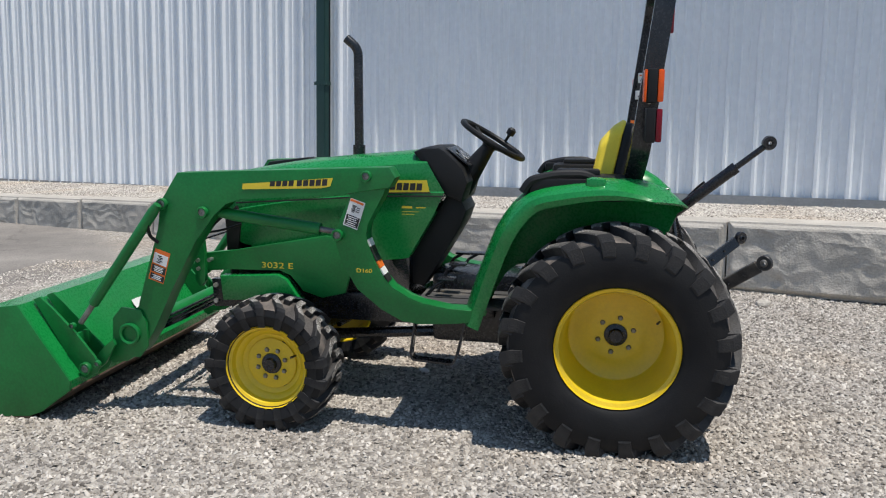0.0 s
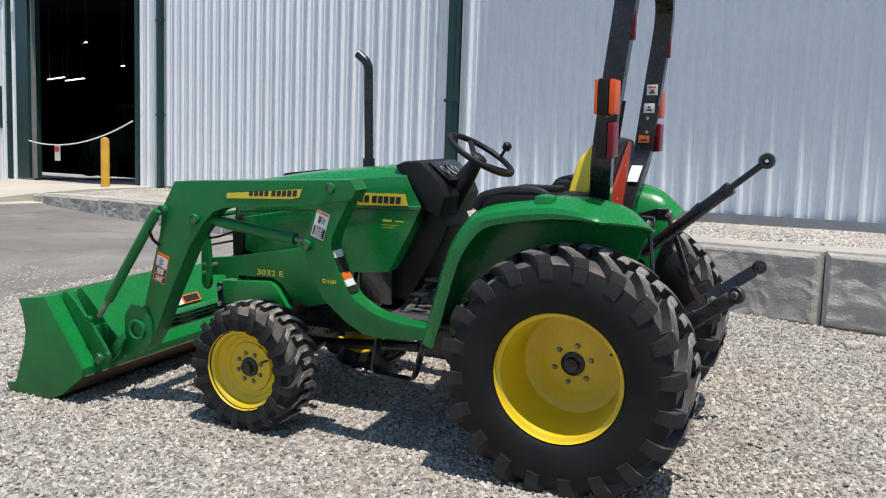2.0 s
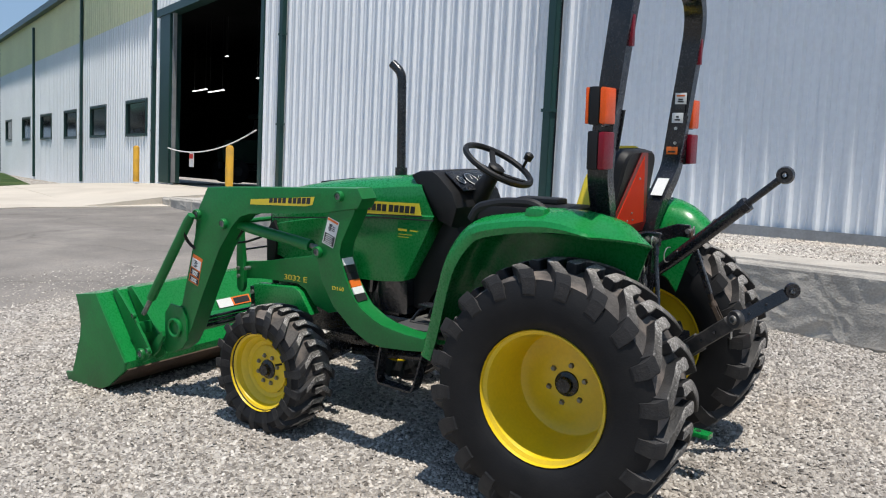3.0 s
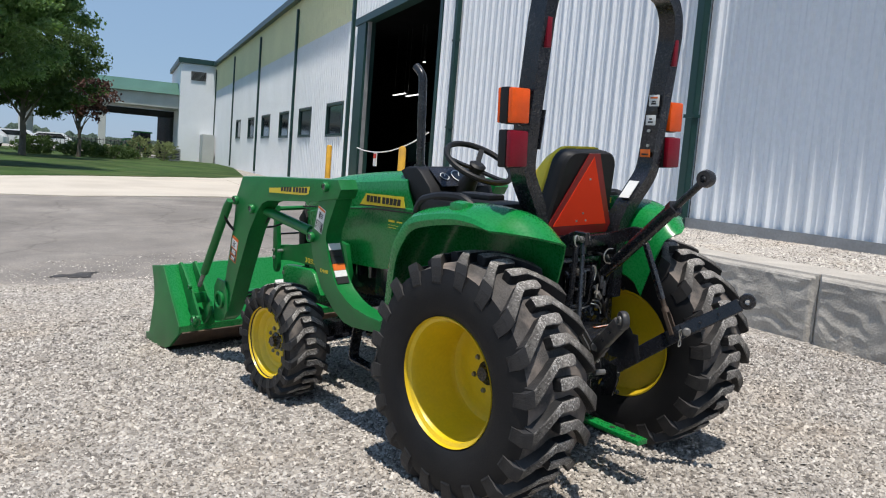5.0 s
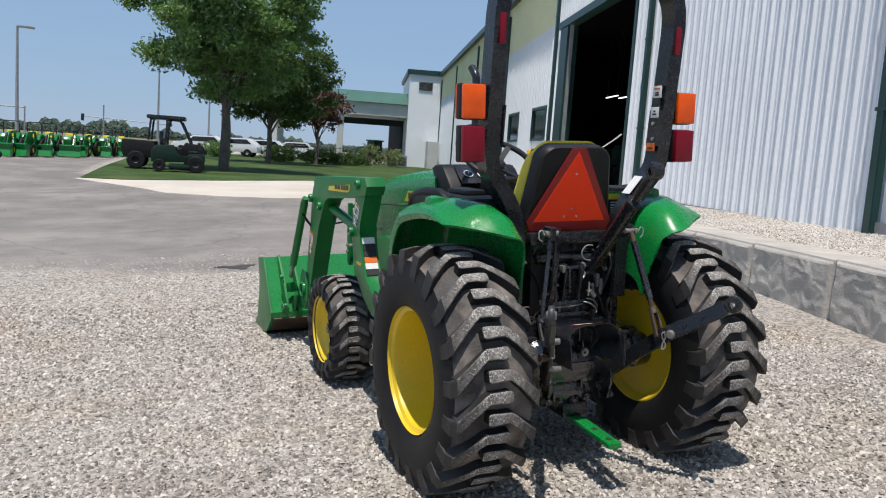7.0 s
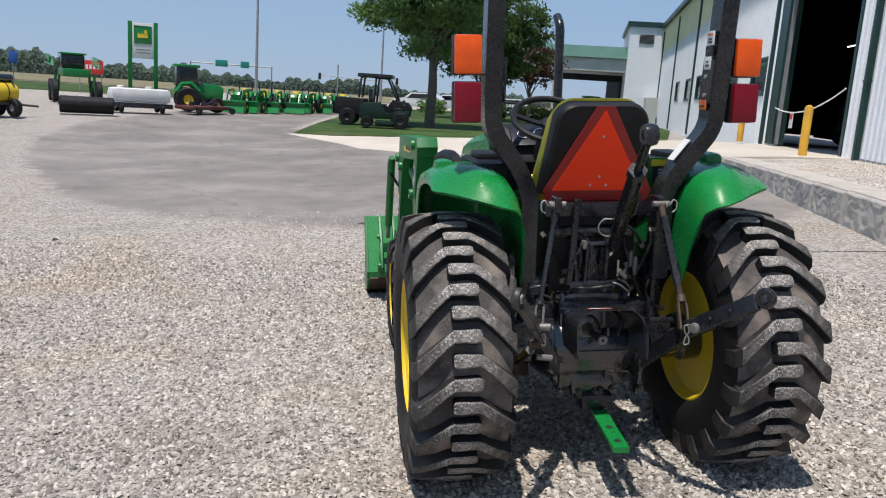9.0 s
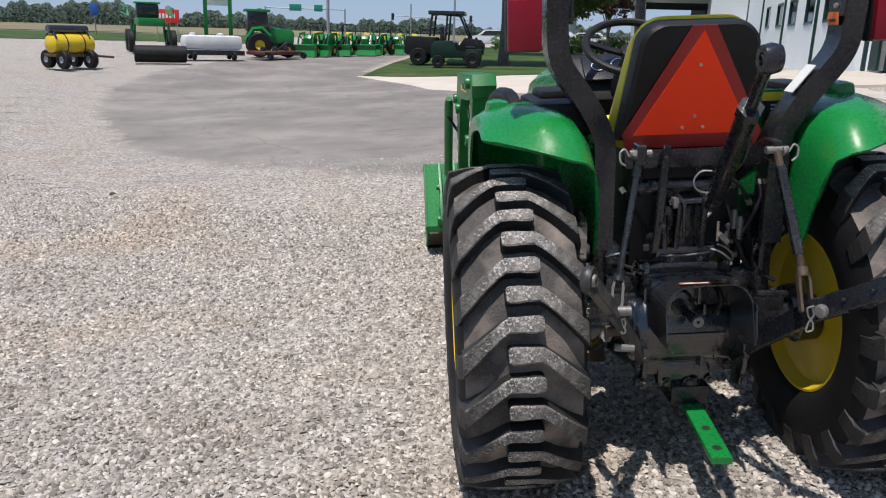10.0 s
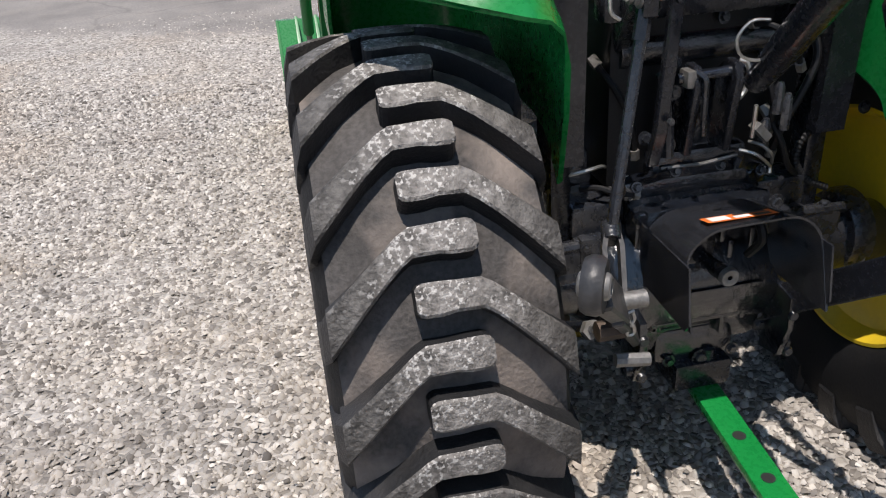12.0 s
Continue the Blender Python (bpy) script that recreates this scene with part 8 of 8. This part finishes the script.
block_wall = tagged(new("block_wall"), "low retaining wall of rough grey concrete blocks", "retaining wall", kind="structure")
LENGTH = 1.43
shapes = [block_mesh(k, LENGTH - 0.012) for k in range(5)]
s, k = -6.42 - 8 * LENGTH, 0
while s < 9.8:
    last = s > 9.0
    ob = new("block", block_mesh(9, 0.53) if last else shapes[(k * 3 + k // 5) % 5])
    ob.parent = block_wall
    fall = 0.0159 if s > -9 else 0.0
    top = 0.80 - 0.0159 * (max(s, -9) + 6.5)
    shear = Matrix.Identity(4)
    shear[2][0] = -fall
    ob.matrix_world = Matrix.Translation(at_wall(s + 0.006, BLOCKS_OUT - 0.03, top - 0.61 - 0.002 * (k % 3))) @ WALL_TURN.to_4x4() @ shear
    s += LENGTH
    k += 1


# ---- loose stones where the camera passes near ----
SPLINTER = np.array([(1, 0, -.2), (.3, .9, -.25), (-.8, .6, -.2), (-.75, -.65, -.25), (.35, -.95, -.2), (.55, .1, .75), (-.15, .55, .7), (-.35, -.4, .8)])
SIDES = np.array([(0, 1, 5), (1, 6, 5), (1, 2, 6), (2, 7, 6), (2, 3, 7), (3, 4, 7), (4, 5, 7), (4, 0, 5), (5, 6, 7)])


def stones_at(name, px, py, gz, low, high, rng, material, label):
    """Crushed stones, each an irregular splinter, lying at the given places."""
    count = len(px)
    size = rng.uniform(low, high, count) * rng.choice([0.65, 1.0, 1.3], count)
    turn = rng.uniform(0, 2 * np.pi, count)
    jit = rng.uniform(0.65, 1.35, (count, 8, 3))
    flat = rng.uniform(0.45, 0.95, count)
    tilt = rng.uniform(-0.6, 0.6, (count, 2))
    p = SPLINTER[None] * jit * size[:, None, None]
    p[:, :, 1] *= rng.uniform(0.55, 1.0, count)[:, None]
    p[:, :, 2] = p[:, :, 2] * flat[:, None] + p[:, :, 0] * tilt[:, :1] + p[:, :, 1] * tilt[:, 1:]
    c, sn = np.cos(turn)[:, None], np.sin(turn)[:, None]
    x = p[:, :, 0] * c - p[:, :, 1] * sn + px[:, None]
    y = p[:, :, 0] * sn + p[:, :, 1] * c + py[:, None]
    z = p[:, :, 2] + gz[:, None] + size[:, None] * 0.2
    pts = np.stack([x, y, z], -1).reshape(-1, 3)
    fs = (SIDES[None] + 8 * np.arange(count)[:, None, None]).reshape(-1, 3)
    me = bpy.data.meshes.new(name)
    me.vertices.add(len(pts))
    me.vertices.foreach_set("co", pts.ravel())
    me.loops.add(len(fs) * 3)
    me.loops.foreach_set("vertex_index", fs.ravel())
    me.polygons.add(len(fs))
    me.polygons.foreach_set("loop_start", np.arange(len(fs)) * 3)
    me.update(calc_edges=True)
    me.materials.append(material)
    return tagged(new(name, me), label, "gravel", kind="stuff")


def scatter(name, count, spread, low, high, seed, label):
    rng = np.random.default_rng(seed)
    (x0, x1), (y0, y1) = spread
    px, py = rng.uniform(x0, x1, count), rng.uniform(y0, y1, count)
    e0, e1 = np.clip((px + 1.2) / 1.4, 0, 1), np.clip((px - 5) / 7, 0, 1)
    gz = 0.0601 * np.clip(py, -6, 11) - 0.002 * px + 0.042 * e0 * e0 * (3 - 2 * e0) * (1 - e1 * e1 * (3 - 2 * e1))
    return stones_at(name, px, py, gz, low, high, rng, STONES, label)


scatter("gravel_stones", 170000, ((-3.2, 3.6), (-3.8, 3.2)), 0.0055, 0.0125, 1, "loose pale limestone chips on the lot")
scatter("gravel_stones", 60000, ((-5.6, -3.2), (-6.0, 3.0)), 0.007, 0.0135, 2, "loose pale limestone chips beyond the bucket")
scatter("gravel_stones", 9000, ((-7.0, -5.4), (-6.0, 2.0)), 0.006, 0.012, 3, "scattered limestone chips on the asphalt edge")


# coarse pale stones on the bank behind the block wall
rng = np.random.default_rng(8)
bank_s, bank_o = rng.uniform(-9.0, 9.5, 34000), rng.uniform(0.06, 2.55, 34000)
foot, edge = 0.82 - 0.0086 * (bank_s + 6.0), 0.765 - 0.0159 * (bank_s + 6.5)
level = foot + (edge - foot) * (bank_o / 2.52).clip(0, 1)
spots = np.array(FOOT)[None] + bank_s[:, None] * np.array(ALONG)[None] + bank_o[:, None] * np.array(OUT)[None]
stones_at("bank_stones", spots[:, 0], spots[:, 1], level, 0.006, 0.0125, rng, BANK_STONES, "coarse pale limestone pieces on the bank")


# single larger stones lying about
def rock(x, y, r, material, seed, label):
    rng = random.Random(seed)
    bm = bmesh.new()
    bmesh.ops.create_icosphere(bm, subdivisions=2, radius=1.0)
    for v in bm.verts:
        k = 1 + 0.35 * noise.noise(v.co * 1.7 + Vector((seed, 0, 0))) + 0.08 * rng.uniform(-1, 1)
        v.co = Vector((v.co.x * r * k, v.co.y * r * 0.7 * k, max(-0.3, v.co.z) * r * 0.55 * k))
    ob = tagged(part("loose_stone", bm, material, flat=True), label, "stone", "loose stones")
    ob.matrix_world = Matrix.Translation((x, y, ground_z(x, y) + r * 0.12)) @ Matrix.Rotation(seed * 1.3, 4, "Z")


rock(-1.09, 0.32, 0.035, WHITE, 2, "small white stone under the tractor")
rock(1.24, 2.34, 0.075, STONE, 3, "pale broken stone at the foot of the block wall")
rock(-2.79, 3.16, 0.07, STONE, 5, "pale broken stone at the foot of the block wall")
rock(-5.31, -3.87, 0.04, TAR, 7, "dark stone on the gravel")
